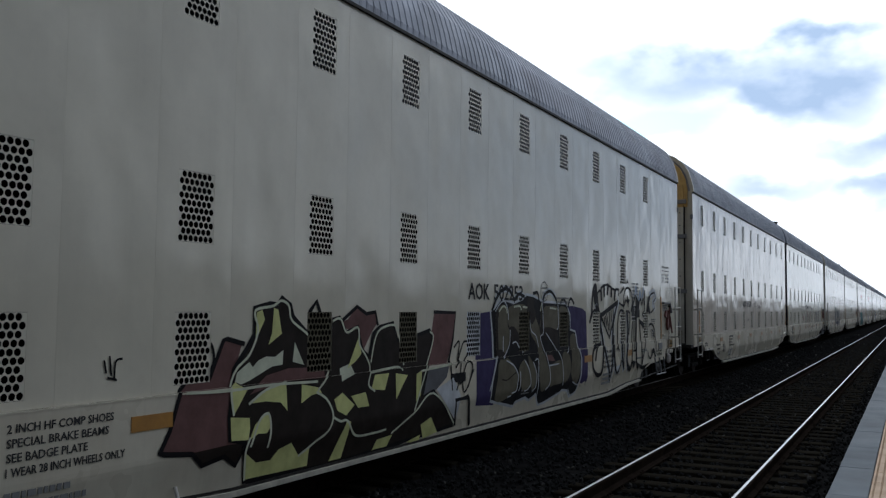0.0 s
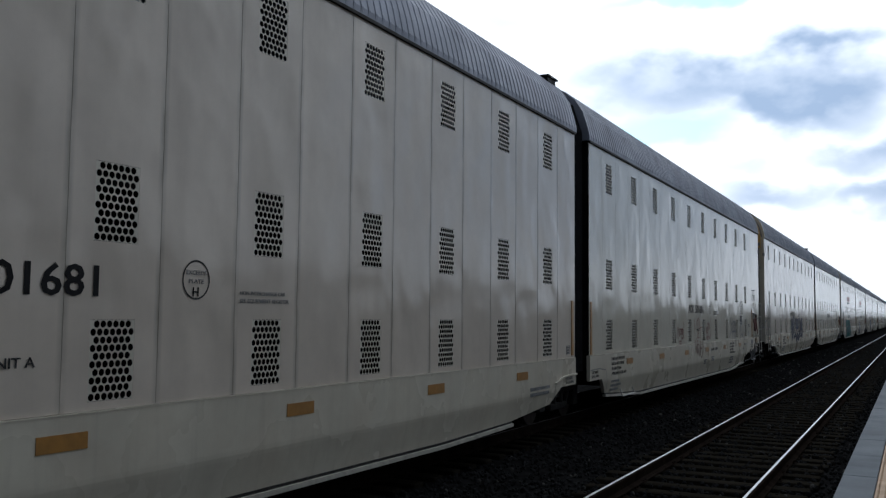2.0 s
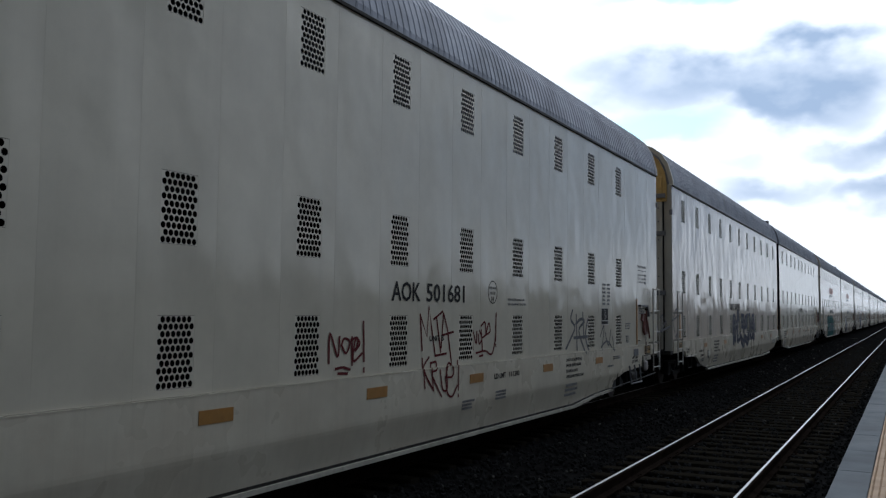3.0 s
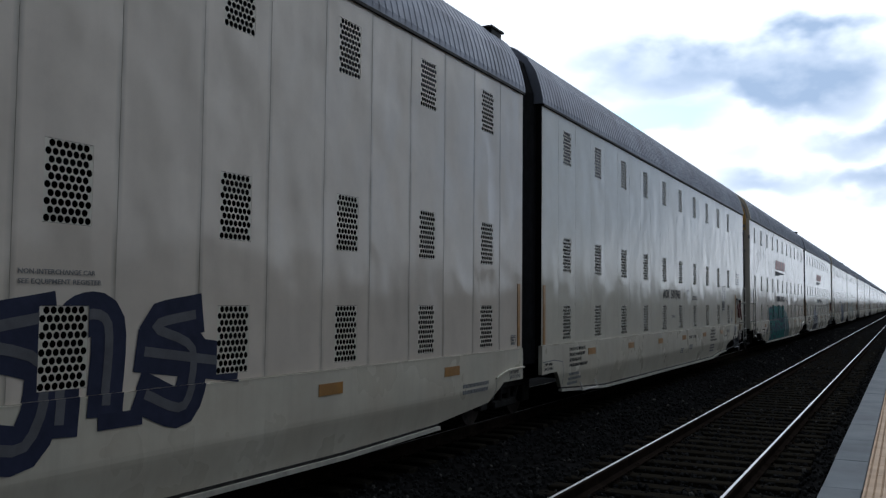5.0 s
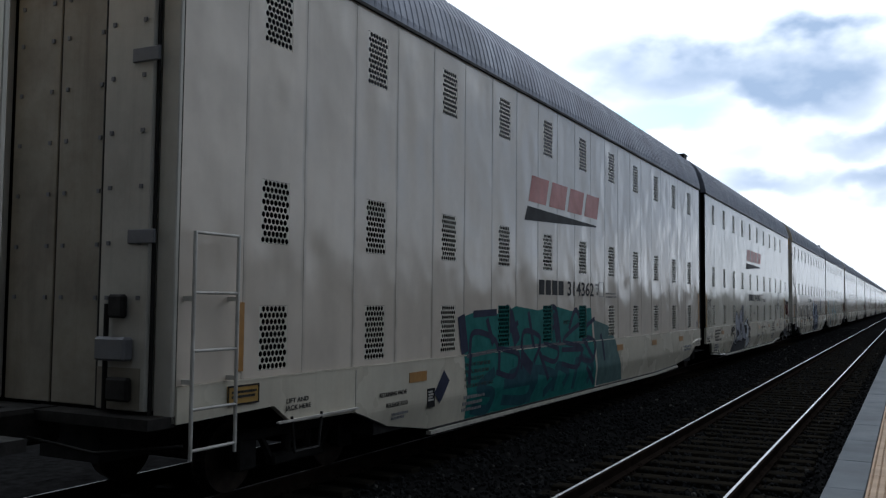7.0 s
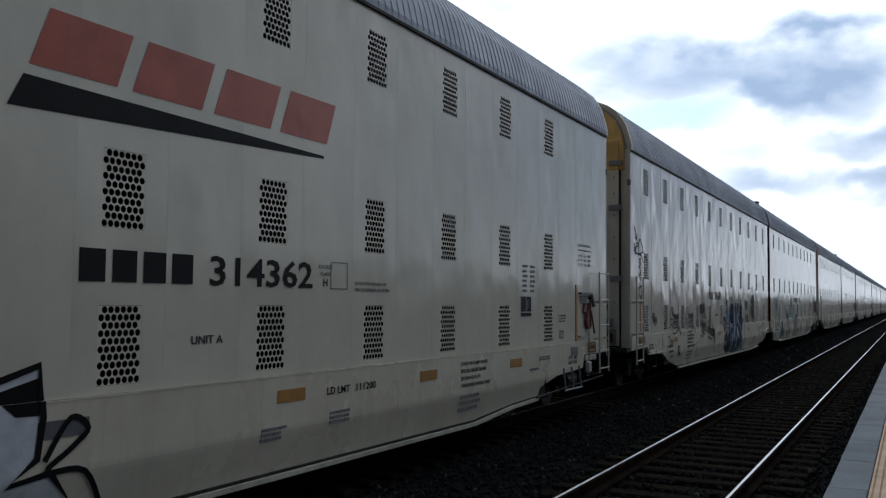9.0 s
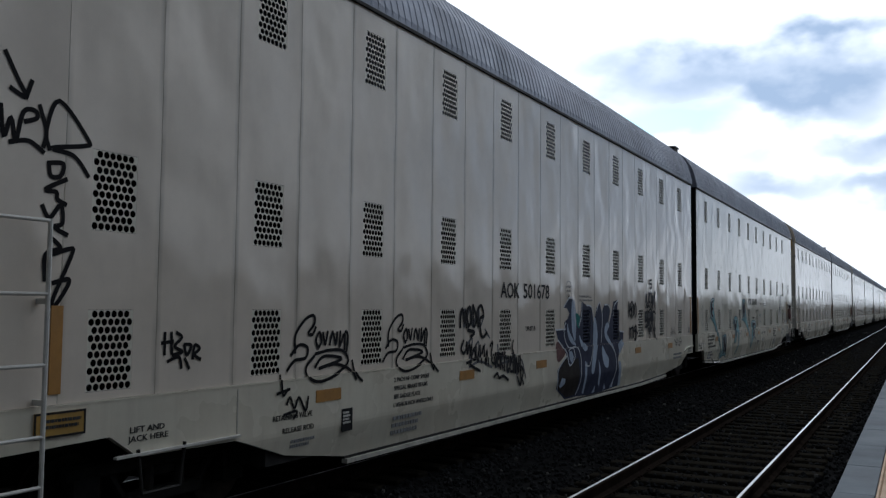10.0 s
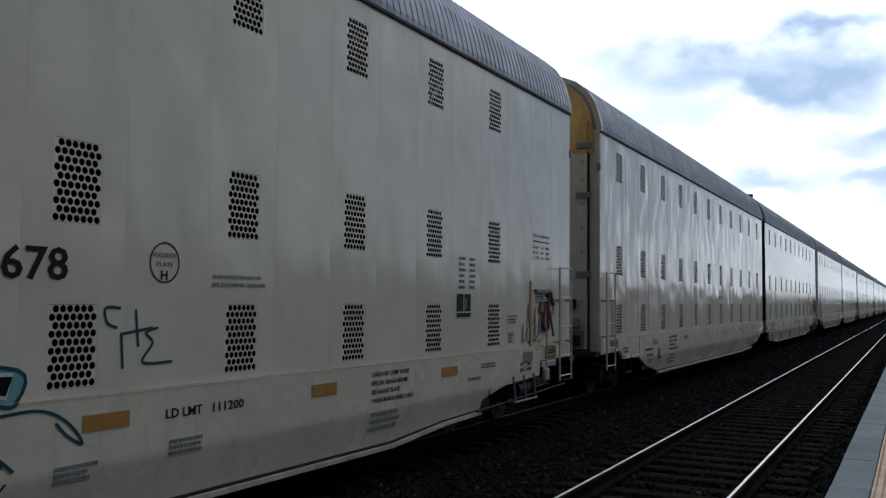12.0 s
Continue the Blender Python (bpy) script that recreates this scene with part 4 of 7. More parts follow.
def frame_lines(parent, y0, y1, z0, z1, t=0.012, mat="grey_ink", x=0.005):
    return part("stencil_frame", boxes((x - 0.002, x, y0, y1, z0, z0 + t), (x - 0.002, x, y0, y1, z1 - t, z1),
                                       (x - 0.002, x, y0, y0 + t, z0 + t, z1 - t), (x - 0.002, x, y1 - t, y1, z0 + t, z1 - t)), mat, parent)


NUMBERS = {(-1, "trail"): "502253", (0, "lead"): "501681", (0, "trail"): "501681", (1, "lead"): "501963", (1, "trail"): "501963",
           (2, "lead"): "314362", (2, "trail"): "314362", (3, "lead"): "501678", (3, "trail"): "501678"}


def stencils(key, u):
    k, kind = key
    n = NUMBERS.get(key)
    branded = k == 2
    nudge = -0.09 if key == (0, "lead") else 0.0
    if n:
        if branded:      # the owner's mark stays as plain blocks
            part("mark_blocks", boxes(*[(0.003, 0.006, 8.2 + i * 0.31, 8.44 + i * 0.31, 2.07, 2.32) for i in range(4)]), "ink", u, "black blocks of the owner's mark")
            scaled_text(n, 9.58, 2.07, 1.5, 0.25, "ink", u, "black stencilled number")
        else:
            scaled_text("AOK", 8.42 + nudge, 2.07, 0.70, 0.225, "ink", u, "black stencilled letters")
            scaled_text(n, 9.28 + nudge, 2.07, 1.09, 0.225, "ink", u, "black stencilled number")
        scaled_text("UNIT A" if (k in (0, 2) and kind == "lead") or (branded and kind == "trail") else "UNIT B", 9.37, 1.56, 0.39, 0.07, "grey_ink" if k == 1 else "worn_ink", u)
        if branded:
            frame_lines(u, 11.4, 11.72, 2.06, 2.35)
        else:
            ring(u, 11.31, 2.23, 0.165, 0.17, "grey_ink" if k == 1 or key == (3, "lead") else "worn_ink")
        scaled_text("H", 11.27, 2.09, 0.07, 0.075, "ink", u)
        scaled_text("EXCEEDS", 11.19, 2.275, 0.24, 0.035, "grey_ink", u)
        scaled_text("PLATE", 11.22, 2.20, 0.18, 0.035, "grey_ink", u)
    scaled_text("NON-INTERCHANGE CAR", 11.87, 2.115, 0.66, 0.035, "grey_ink", u)
    scaled_text("SEE EQUIPMENT REGISTER", 11.87, 2.045, 0.72, 0.035, "grey_ink", u)
    for i, row in enumerate(("2 INCH HF COMP SHOES", "SPECIAL BRAKE BEAMS", "SEE BADGE PLATE", "1 WEAR 28 INCH WHEELS ONLY")):
        wide = (0.84, 0.8, 0.62, 1.1 if kind == "lead" else 0.95)[i]
        spots = ((14.45, 1.07), (1.35, 1.07)) if kind == "trail" else ((5.4, 1.05),)
        for y, z in spots:
            scaled_text(row, y, z - i * 0.098, wide * (1.08 if y < 2 else 1.0), 0.058 if y < 2 else 0.05, "worn_ink", u, x=0.022)
    for y, z in (((14.45, 0.67), (1.35, 0.67)) if kind == "trail" else ((5.4, 0.65),)):
        unread(u, y, z, 3, 0.7, 0.045, x=0.022, gap=0.9)
    if kind == "trail":
        scaled_text("DECK CLEARANCE", 19.25, 2.98, 0.72, 0.045, "grey_ink", u)
        part("stencil_line", boxes((0.003, 0.005, 19.25, 19.98, 2.90, 2.918)), "ink", u)
        for i, row in enumerate(("A 73  14", "B 71  30", "C 72  31")):
            scaled_text(row, 19.25, 2.79 - i * 0.085, 0.45, 0.045, "grey_ink", u)
            unread(u, 19.82, 2.835 - i * 0.085, 1, 0.15, 0.045, x=0.005)
        for i in range(6):
            unread(u, 16.63, 2.53 - i * 0.078, 1, 0.2, 0.04, x=0.005, rng=random.Random(i))
            unread(u, 16.95, 2.53 - i * 0.078, 1, 0.2, 0.04, x=0.005, rng=random.Random(i + 9))
        unread(u, 19.35, 2.06, 4, 0.5, 0.022, x=0.005, gap=0.8)
        unread(u, 18.25, 1.72, 3, 0.42, 0.024, x=0.005, gap=1.0)
        frame_lines(u, 18.28, 18.5, 1.30, 1.46)
        unread(u, 18.31, 1.44, 3, 0.16, 0.028, x=0.005)
        scaled_text("LIFT", 18.72, 0.93, 0.16, 0.055, "worn_ink", u, x=0.022)
        scaled_text("AND", 18.98, 0.93, 0.16, 0.055, "worn_ink", u, x=0.022)
        scaled_text("JACK", 18.70, 0.85, 0.18, 0.055, "worn_ink", u, x=0.022)
        scaled_text("HERE", 18.96, 0.85, 0.19, 0.055, "worn_ink", u, x=0.022)
        part("jack_arrow", boxes((0.02, 0.022, 18.92, 18.935, 0.85, 0.99)), "ink", u)
        scaled_text("LD LMT", 11.35, 0.96, 0.42, 0.075, "ink", u, x=0.022)
        scaled_text("111200", 11.9, 0.96, 0.4, 0.075, "ink", u, x=0.022)
        unread(u, 10.3, 0.73, 3, 0.38, 0.03, x=0.022)
        unread(u, 11.4, 0.78, 3, 0.42, 0.03, x=0.022)
        unread(u, 17.3, 1.05, 2, 0.6, 0.024, x=0.022)
        unread(u, 16.9, 0.88, 1, 0.55, 0.035, x=0.022)
        outline = [(0.02, 0.93), (0.55, 0.945), (0.98, 0.90), (1.03, 0.75), (1.08, 0.50)]
        scaled_text("LIFT AND", 0.12, 0.865, 0.36, 0.045, "worn_ink", u, x=0.022)
        scaled_text("JACK HERE", 0.10, 0.79, 0.42, 0.045, "worn_ink", u, x=0.022)
    else:
        scaled_text("RETAINING VALVE", 3.2, 0.83, 0.62, 0.05, "ink", u, x=0.022)
        scaled_text("RELEASE ROD", 3.35, 0.70, 0.5, 0.05, "ink", u, x=0.022)
        unread(u, 3.5, 0.62, 2, 0.4, 0.03, x=0.022)
        part("black_placard", boxes((0.02, 0.024, 4.34, 4.54, 0.60, 0.84)), "ink", u, "small black placard")
        unread(u, 4.36, 0.81, 4, 0.15, 0.022, "bar", x=0.026)
        scaled_text("LIFT AND", 1.47, 0.935, 0.36, 0.045, "worn_ink", u, x=0.022)
        scaled_text("JACK HERE", 1.45, 0.865, 0.42, 0.045, "worn_ink", u, x=0.022)
        outline = [(19.88, 0.52), (19.95, 0.84), (20.4, 0.90), (20.93, 0.90)]
        scaled_text("LIFT AND", 20.42, 0.835, 0.36, 0.05, "grey_ink", u, x=0.022)
        scaled_text("JACK HERE", 20.42, 0.765, 0.42, 0.05, "grey_ink", u, x=0.022)
        unread(u, 18.8, 0.80, 2, 1.0, 0.05, x=0.022, gap=0.7)
        frame_lines(u, 20.5, 20.68, 1.28, 1.43)
        unread(u, 20.53, 1.41, 3, 0.12, 0.028, x=0.005)
        t = scaled_text("AOK", -1.6, 5.05, 0.26, 0.11, "ink", u, face="end", x=0)
        t.matrix_basis = pose(-1.52, -0.093, 5.06, 90, 0, 0)
        if n and not branded:
            t = scaled_text(n, -1.6, 4.92, 0.38, 0.10, "ink", u, face="end", x=0)
            t.matrix_basis = pose(-1.58, -0.093, 4.92, 90, 0, 0)
    p = Paint(key, "grey_ink", 0.004).line(outline, 0.016, smooth=False)
    p.done("jack_pad_outline", "dark weld line round the jacking pad")


for k, kind, ob in cars:
    if k <= 4:
        stencils((k, kind), ob)


def owner_logo(key):
    """Plain slanted blocks over a black wedge."""
    for i in range(4):
        y = 7.72 + i * 0.93
        p = Paint(key, "logo_red", 0.004).fill([(y, 3.58), (y + 0.78, 3.58), (y + 0.93, 4.02), (y + 0.16, 4.02)])
        p.done("logo_block", "faded orange-red slanted logo block")
    Paint(key, "ink", 0.004).fill([(7.56, 3.26), (11.24, 3.42), (11.24, 3.45), (7.68, 3.50)]).done("logo_wedge", "black tapering logo wedge")


owner_logo((2, "lead"))
owner_logo((2, "trail"))


def paint_screens(key, y0, y1, z0, z1, mat):
    """Screens inside a sprayed field take its colour between their holes."""
    for sh in UNIT_OF[key].children:
        for s in sh.children:
            if s.name.startswith("perforated_screen") and y0 < sh.location.y < y1 and z0 < s.location.z + PH / 2 < z1:
                s.material_slots[0].link = "OBJECT"
                s.material_slots[0].material = M[mat]


def strokes(paint, width, *lines, closed=False, smooth=True, taper=False):
    for q in lines:
        paint.line(q, width, closed=closed, smooth=smooth, taper=taper)
    return paint


def fills(paint, *shapes, smooth=False):
    for q in shapes:
        paint.fill(q, smooth)
    return paint


def green_piece():
    key, rng = (-1, "trail"), random.Random(21)
    left = [(2.74, 0.74), (2.84, 0.91), (2.96, 1.24), (3.06, 1.33), (3.32, 1.32), (3.48, 1.64), (3.53, 1.65), (3.73, 1.6), (3.67, 1.44), (3.59, 1.2), (3.56, 0.95), (3.57, 0.75), (3.77, 0.7), (3.75, 0.62), (3.71, 0.5), (3.53, 0.61), (3.25, 0.57), (3.12, 0.68), (2.79, 0.73)]
    middle = [(5.23, 1.75), (5.45, 1.81), (5.63, 1.95), (5.82, 1.87), (6.01, 1.89), (6.05, 1.76), (5.92, 1.64), (5.76, 1.45), (5.66, 1.66)]
    right = [(7.43, 1.89), (8.04, 1.88), (7.96, 1.53), (7.78, 1.2), (7.17, 1.2), (7.28, 1.55), (7.37, 1.66)]
    fills(Paint(key, "g_maroon", 0.002), left, middle, right).done("graffiti_field", "maroon spray-painted background shapes")
    Paint(key, "g_dark", 0.0035).fill([(3.12, 0.7), (3.54, 0.71), (3.77, 0.7), (3.75, 0.62), (3.71, 0.5), (3.53, 0.61), (3.25, 0.57)]).done("graffiti_shade", "dark brown sprayed lower edge")
    edge = Paint(key, "g_black", 0.0045)
    strokes(edge, 0.045, [(2.74, 0.75), (2.84, 0.91), (2.96, 1.24), (3.06, 1.33), (3.32, 1.32), (3.48, 1.64), (3.53, 1.65), (3.75, 1.6)], [(2.74, 0.75), (2.79, 0.73), (3.11, 0.69), (3.25, 0.57), (3.52, 0.61), (3.7, 0.5), (3.76, 0.62)], [(5.29, 1.77), (5.63, 1.95), (5.82, 1.87), (6.01, 1.89), (6.06, 1.75)], [(7.43, 1.89), (8.04, 1.88), (7.96, 1.53), (7.84, 1.24)], smooth=False)
    strokes(edge, 0.06, [(4.74, 1.64), (4.76, 1.9), (4.87, 2), (4.96, 1.83), (5.03, 1.67)], smooth=False)
    edge.done("graffiti_edge", "black sprayed edge of the maroon field")
    body = [(3.57, 0.75), (3.56, 0.95), (3.59, 1.2), (3.62, 1.37), (3.82, 1.59), (3.9, 1.69), (3.89, 1.93), (4.12, 1.97), (4.23, 1.96), (4.29, 2.03), (4.43, 1.96), (4.48, 1.84), (4.74, 1.66), (5, 1.54), (5.08, 1.8), (5.29, 1.83), (5.42, 1.67), (5.64, 1.73), (5.74, 1.47), (5.88, 1.4), (5.97, 1.65), (6.11, 1.72), (6.4, 1.76), (6.51, 1.56), (7.02, 1.61), (7.31, 1.66), (7.39, 1.55), (7.25, 1.23), (7.11, 0.85), (7.39, 0.89), (8.05, 0.44), (8.07, 0.38), (6.61, 0.32), (5.33, 0.28), (4.64, 0.29), (3.85, 0.33), (3.77, 0.7)]
    Paint(key, "g_dark", 0.006).fill(body).done("graffiti_body", "dark brown spray-painted letter shapes")
    Paint(key, "g_black", 0.0075).line(body, 0.05, closed=True, smooth=False).done("graffiti_outline", "black spray-painted letter outline")
    shade = Paint(key, "g_smoke", 0.005)
    fills(shade, [(7.07, 1.17), (7.83, 1.19), (7.76, 1.04), (7.48, 0.9), (7.15, 0.85)]).done("graffiti_patch", "grey sprayed patch")
    fills(Paint(key, "g_white", 0.0055), [(7.48, 0.9), (7.95, 1.02), (8.17, 0.77), (8.11, 0.44), (7.8, 0.65)]).done("graffiti_patch", "pale sprayed patch")
    f = Paint(key, "g_green", 0.0095)
    fills(f, [(3.92, 1.89), (4, 1.91), (4.04, 1.82), (3.95, 1.68), (3.91, 1.64)], [(4.17, 1.93), (4.24, 1.91), (4.3, 1.68), (4.1, 1.58), (4.15, 1.69)], [(3.57, 1.2), (3.64, 1.26), (3.74, 1.2), (3.79, 1.18), (3.62, 0.97), (3.58, 1.04)],
          [(3.57, 0.95), (3.83, 0.92), (3.84, 0.82), (3.82, 0.72), (3.59, 0.74)], [(3.86, 1.05), (4.06, 1.16), (4.36, 1.2), (4.39, 0.93), (4.28, 1.02), (4.06, 1.05)], [(4.61, 1.17), (4.89, 1.12), (4.96, 1.06), (4.78, 1.05), (4.61, 0.98)],
          [(3.84, 0.72), (3.91, 0.85), (4.04, 0.92), (4.11, 0.95), (4.15, 0.81), (4.08, 0.75), (3.96, 0.76)], [(3.79, 0.61), (3.98, 0.49), (4.19, 0.48), (4.29, 0.57), (4.48, 0.61), (4.64, 0.46), (4.8, 0.53), (4.82, 0.33), (3.86, 0.35)])
    fills(f, [(5.2, 0.32), (5.31, 0.52), (5.43, 0.72), (5.51, 0.71), (5.48, 0.55), (5.43, 0.32)], [(5.45, 1.28), (5.67, 1.63), (5.72, 1.43), (5.61, 1.35)], [(5.91, 1.02), (5.98, 1.18), (6.29, 1.18), (6.2, 0.99)], [(6.44, 1.17), (6.73, 1.13), (6.61, 1.02), (6.46, 0.86)],
          [(5.18, 0.97), (5.33, 1.03), (5.57, 0.88), (5.41, 0.78), (5.24, 0.85)], [(5.5, 0.98), (5.79, 1), (5.87, 0.84), (5.64, 0.84)], [(6.94, 1.13), (7.08, 1.17), (7.05, 0.86), (6.94, 0.79)], [(7.13, 0.49), (7.37, 0.56), (7.62, 0.34), (7.25, 0.3)], [(6.05, 0.32), (6.12, 0.43), (6.46, 0.45), (6.37, 0.32)], [(6.83, 0.31), (7.17, 0.36), (7.14, 0.25)])
    f.done("graffiti_facet", "yellow-green sprayed facets")
    fills(Paint(key, "g_pale_green", 0.0095), [(4.51, 1.59), (4.67, 1.36), (4.48, 1.4)], [(4.33, 1.52), (4.32, 1.38), (4.16, 1.37), (3.84, 1.26), (3.72, 1.23), (3.64, 1.26), (3.66, 1.34), (3.83, 1.43), (3.88, 1.38), (3.96, 1.44), (4.07, 1.47), (4.2, 1.46)], [(5.3, 1.29), (5.5, 1.33), (5.59, 1.22), (5.32, 1.15)]).done("graffiti_gleam", "pale sprayed gleams")
    Paint(key, "g_maroon", 0.0095).fill([(3.82, 1.13), (4.08, 1.29), (4.42, 1.34), (5.01, 1.32), (5.03, 1.21), (4.34, 1.22), (4.04, 1.17)]).done("graffiti_warm", "brown sprayed band inside the letters")
    w = Paint(key, "g_pale_green", 0.012)
    strokes(w, 0.026, [(3.61, 0.97), (3.57, 1.2), (3.65, 1.37), (3.83, 1.5), (3.94, 1.71), (3.89, 1.87), (3.94, 1.92), (4.16, 1.95), (4.28, 2), (4.4, 1.95), (4.45, 1.81), (4.69, 1.68), (4.89, 1.54), (5.02, 1.42), (5.09, 1.28), (5.02, 1.19), (4.89, 1.09)],
            [(4.87, 1.07), (5.04, 0.99), (5.15, 0.86), (5.16, 0.75), (5.07, 0.64), (4.89, 0.57), (4.76, 0.51), (4.64, 0.46)], [(5.07, 1.67), (5.09, 1.76), (5.29, 1.82), (5.42, 1.67), (5.64, 1.72), (5.68, 1.53), (5.81, 1.4), (5.9, 1.26), (5.85, 1.08), (5.98, 1)], [(5.89, 1.21), (6.48, 1.24), (6.6, 1.2)],
            [(5.92, 1.33), (6, 1.58), (6.13, 1.7), (6.44, 1.73), (6.55, 1.56), (6.65, 1.26)], [(7.31, 1.64), (7.39, 1.53), (7.09, 1), (6.9, 0.69)], [(5.19, 0.78), (5.31, 0.73), (5.44, 0.72), (5.64, 0.54), (6.04, 0.52), (6.28, 0.53)], [(6.43, 0.47), (6.9, 0.66), (7.39, 0.86), (8.06, 0.41)], [(3.85, 0.35), (3.8, 0.61), (3.84, 0.73)], [(3.02, 1.21), (3.55, 1.19), (4.14, 1.2), (4.87, 1.18)], [(7.07, 1.16), (7.87, 1.2)], [(4.11, 0.62), (4.14, 0.78), (4.1, 0.93), (3.97, 0.88), (3.86, 0.66)], [(3.82, 1.05), (4.06, 1.16), (4.36, 1.21)])
    w.done("graffiti_highlight", "pale sprayed edge lines")
    paint_screens(key, 4.4, 7.2, 1.2, 2.0, "g_brown")
    t = Paint(key, "g_black", 0.006)
    strokes(t, 0.03, [(8, 1.42), (8.15, 1.49), (8.1, 1.22), (8.28, 1.48), (8.5, 1.42), (8.29, 1.22)], [(8.02, 1.15), (8.17, 1.22), (8.15, 0.92), (8.36, 1.2), (8.54, 1.14), (8.4, 0.87)], [(8.05, 0.85), (8.19, 1.01), (8.29, 0.8), (8.57, 1.09)], [(8.04, 0.7), (8.4, 0.75)], [(3.22, 1.39), (3.25, 1.56), (3.32, 1.61), (3.36, 1.46), (3.28, 1.33)], [(7.87, 1.24), (7.92, 0.86)])
    t.line([(8.11, 0.38), (8.03, 0.72), (8.41, 0.72), (8.57, 0.34)], 0.06, smooth=False)
    strokes(t, 0.018, [(2.18, 1.43), (2.16, 1.52)], [(2.23, 1.41), (2.21, 1.55)], [(2.26, 1.39), (2.27, 1.51), (2.33, 1.53)], [(2.2, 1.39), (2.28, 1.37)])
    t.done("graffiti_tag", "small black sprayed tags")


def bubble_piece():
    key = (-1, "trail")
    p = Paint(key, "g_purple", 0.002)
    p.fill([(8.65, 1.86), (9.2, 1.9), (9.6, 1.2), (9.3, 0.53), (8.68, 0.58)])
    p.fill([(12.46, 1.97), (13.06, 1.97), (13.37, 1.92), (13.49, 1.76), (13.52, 0.69), (13.36, 0.6), (13.12, 0.6), (12.66, 1.01), (12.52, 1.6)], True)
    p.done("graffiti_field", "purple spray-painted blocks behind the letters")
    paint_screens(key, 8.4, 9.0, 1.2, 2.0, "g_white")
    mass = [(9.18, 1.89), (9.31, 1.93), (9.54, 2.07), (10, 2.01), (10.35, 2.07), (10.53, 2.15), (10.82, 2.13), (11.08, 2.08), (11.28, 2.04), (11.92, 2.03), (12.38, 2.02), (12.56, 1.82), (12.57, 1.56), (12.84, 1.52), (12.95, 1.27), (13.13, 1.08), (13.1, 0.73), (12.93, 0.45), (12.64, 0.39), (12.45, 0.52), (12.17, 0.55), (12.09, 0.51), (11.4, 0.4), (11.13, 0.38), (10.94, 0.58), (10.68, 0.5), (10.48, 0.56), (10.12, 0.52), (10.05, 0.46), (9.16, 0.62), (9.22, 0.85), (9.38, 1.21), (9.28, 1.22), (9.24, 1.61)]
    Paint(key, "g_white", 0.0035).line(mass, 0.085, closed=True, smooth=False).done("graffiti_halo", "white sprayed halo line")
    Paint(key, "g_black", 0.0055).fill(mass).done("graffiti_shadow", "black sprayed letter mass and drop shadow")
    brown = Paint(key, "g_brown", 0.0085)
    fills(brown, [(9.34, 1.85), (9.45, 1.96), (9.64, 2), (9.75, 1.91), (9.79, 1.67), (9.87, 1.59), (9.84, 1.42), (9.67, 1.27), (9.39, 1.29), (9.35, 1.53)], [(9.77, 1.84), (9.82, 1.96), (10.17, 2.01), (10.5, 1.97), (10.55, 1.65), (10.59, 1.37), (10.44, 1.25), (10.31, 1.44), (9.85, 1.65)], [(10.86, 1.84), (11.09, 1.66), (11.18, 2.07), (11.24, 1.68), (11.23, 1.53), (11.11, 1.46), (11.29, 1.18), (11.5, 0.88), (11.45, 0.66), (11.13, 0.6), (11.02, 1.06), (10.99, 1.33), (10.69, 1.55), (10.62, 1.79)], [(11.26, 1.82), (11.29, 1.97), (11.59, 1.99), (11.92, 1.96), (11.97, 1.62), (11.81, 1.58), (11.37, 1.6), (11.27, 1.63)], smooth=True)
    fills(brown, [(12.01, 1.96), (12.37, 1.96), (12.52, 1.82), (12.48, 1.6), (12.29, 1.38), (12.07, 1.39), (12, 1.61)], [(9.39, 0.94), (9.42, 1.13), (9.62, 1.23), (9.97, 1.09), (10.12, 0.97), (10.13, 0.8), (10.03, 0.66), (9.81, 0.61), (9.53, 0.56), (9.29, 0.62)], [(10.17, 0.96), (10.25, 1.08), (10.43, 1.14), (10.62, 0.98), (10.66, 0.77), (10.52, 0.67), (10.37, 0.65), (10.23, 0.78)], [(10.55, 1.19), (10.74, 1.09), (10.92, 0.92), (10.89, 0.74), (10.72, 0.64), (10.67, 0.86)], smooth=True)
    fills(brown, [(11.49, 0.9), (11.6, 1), (12.01, 1.06), (12.11, 0.95), (12.14, 0.68), (11.72, 0.65), (11.52, 0.65)], [(12.14, 1.16), (12.46, 1.14), (12.57, 0.91), (12.43, 0.72), (12.17, 0.68)], [(12.56, 1.44), (12.82, 1.49), (12.92, 1.31), (13.06, 1.1), (13.08, 0.86), (12.91, 0.6), (12.7, 0.64), (12.58, 0.79), (12.62, 1.08)], smooth=True)
    brown.done("graffiti_fill", "olive-brown sprayed bubble letters")
    dark = Paint(key, "g_dark", 0.011)
    fills(dark, [(9.34, 1.85), (9.37, 1.3), (9.44, 1.29), (9.41, 1.69), (9.44, 1.9)], [(9.38, 1.32), (9.57, 1.32), (9.72, 1.21), (9.61, 1.18), (9.37, 1.21)], [(9.85, 1.65), (10.05, 1.65), (10.26, 1.48), (10.33, 1.25), (10.17, 1.35), (10, 1.41), (9.89, 1.5)], [(11.31, 1.63), (11.85, 1.58), (11.96, 1.4), (11.88, 1.28), (11.61, 1.41), (11.34, 1.43)], [(10.59, 2.12), (10.82, 2.1), (10.83, 1.98), (10.93, 1.83), (10.74, 1.69), (10.6, 1.84), (10.52, 1.98)], [(11, 1.83), (11.11, 1.64), (11.19, 2.03), (11.24, 1.63), (11.13, 1.51)], smooth=True)
    dark.line([(9.53, 0.89), (9.72, 0.87), (9.98, 0.94), (10.1, 0.97)], 0.02)
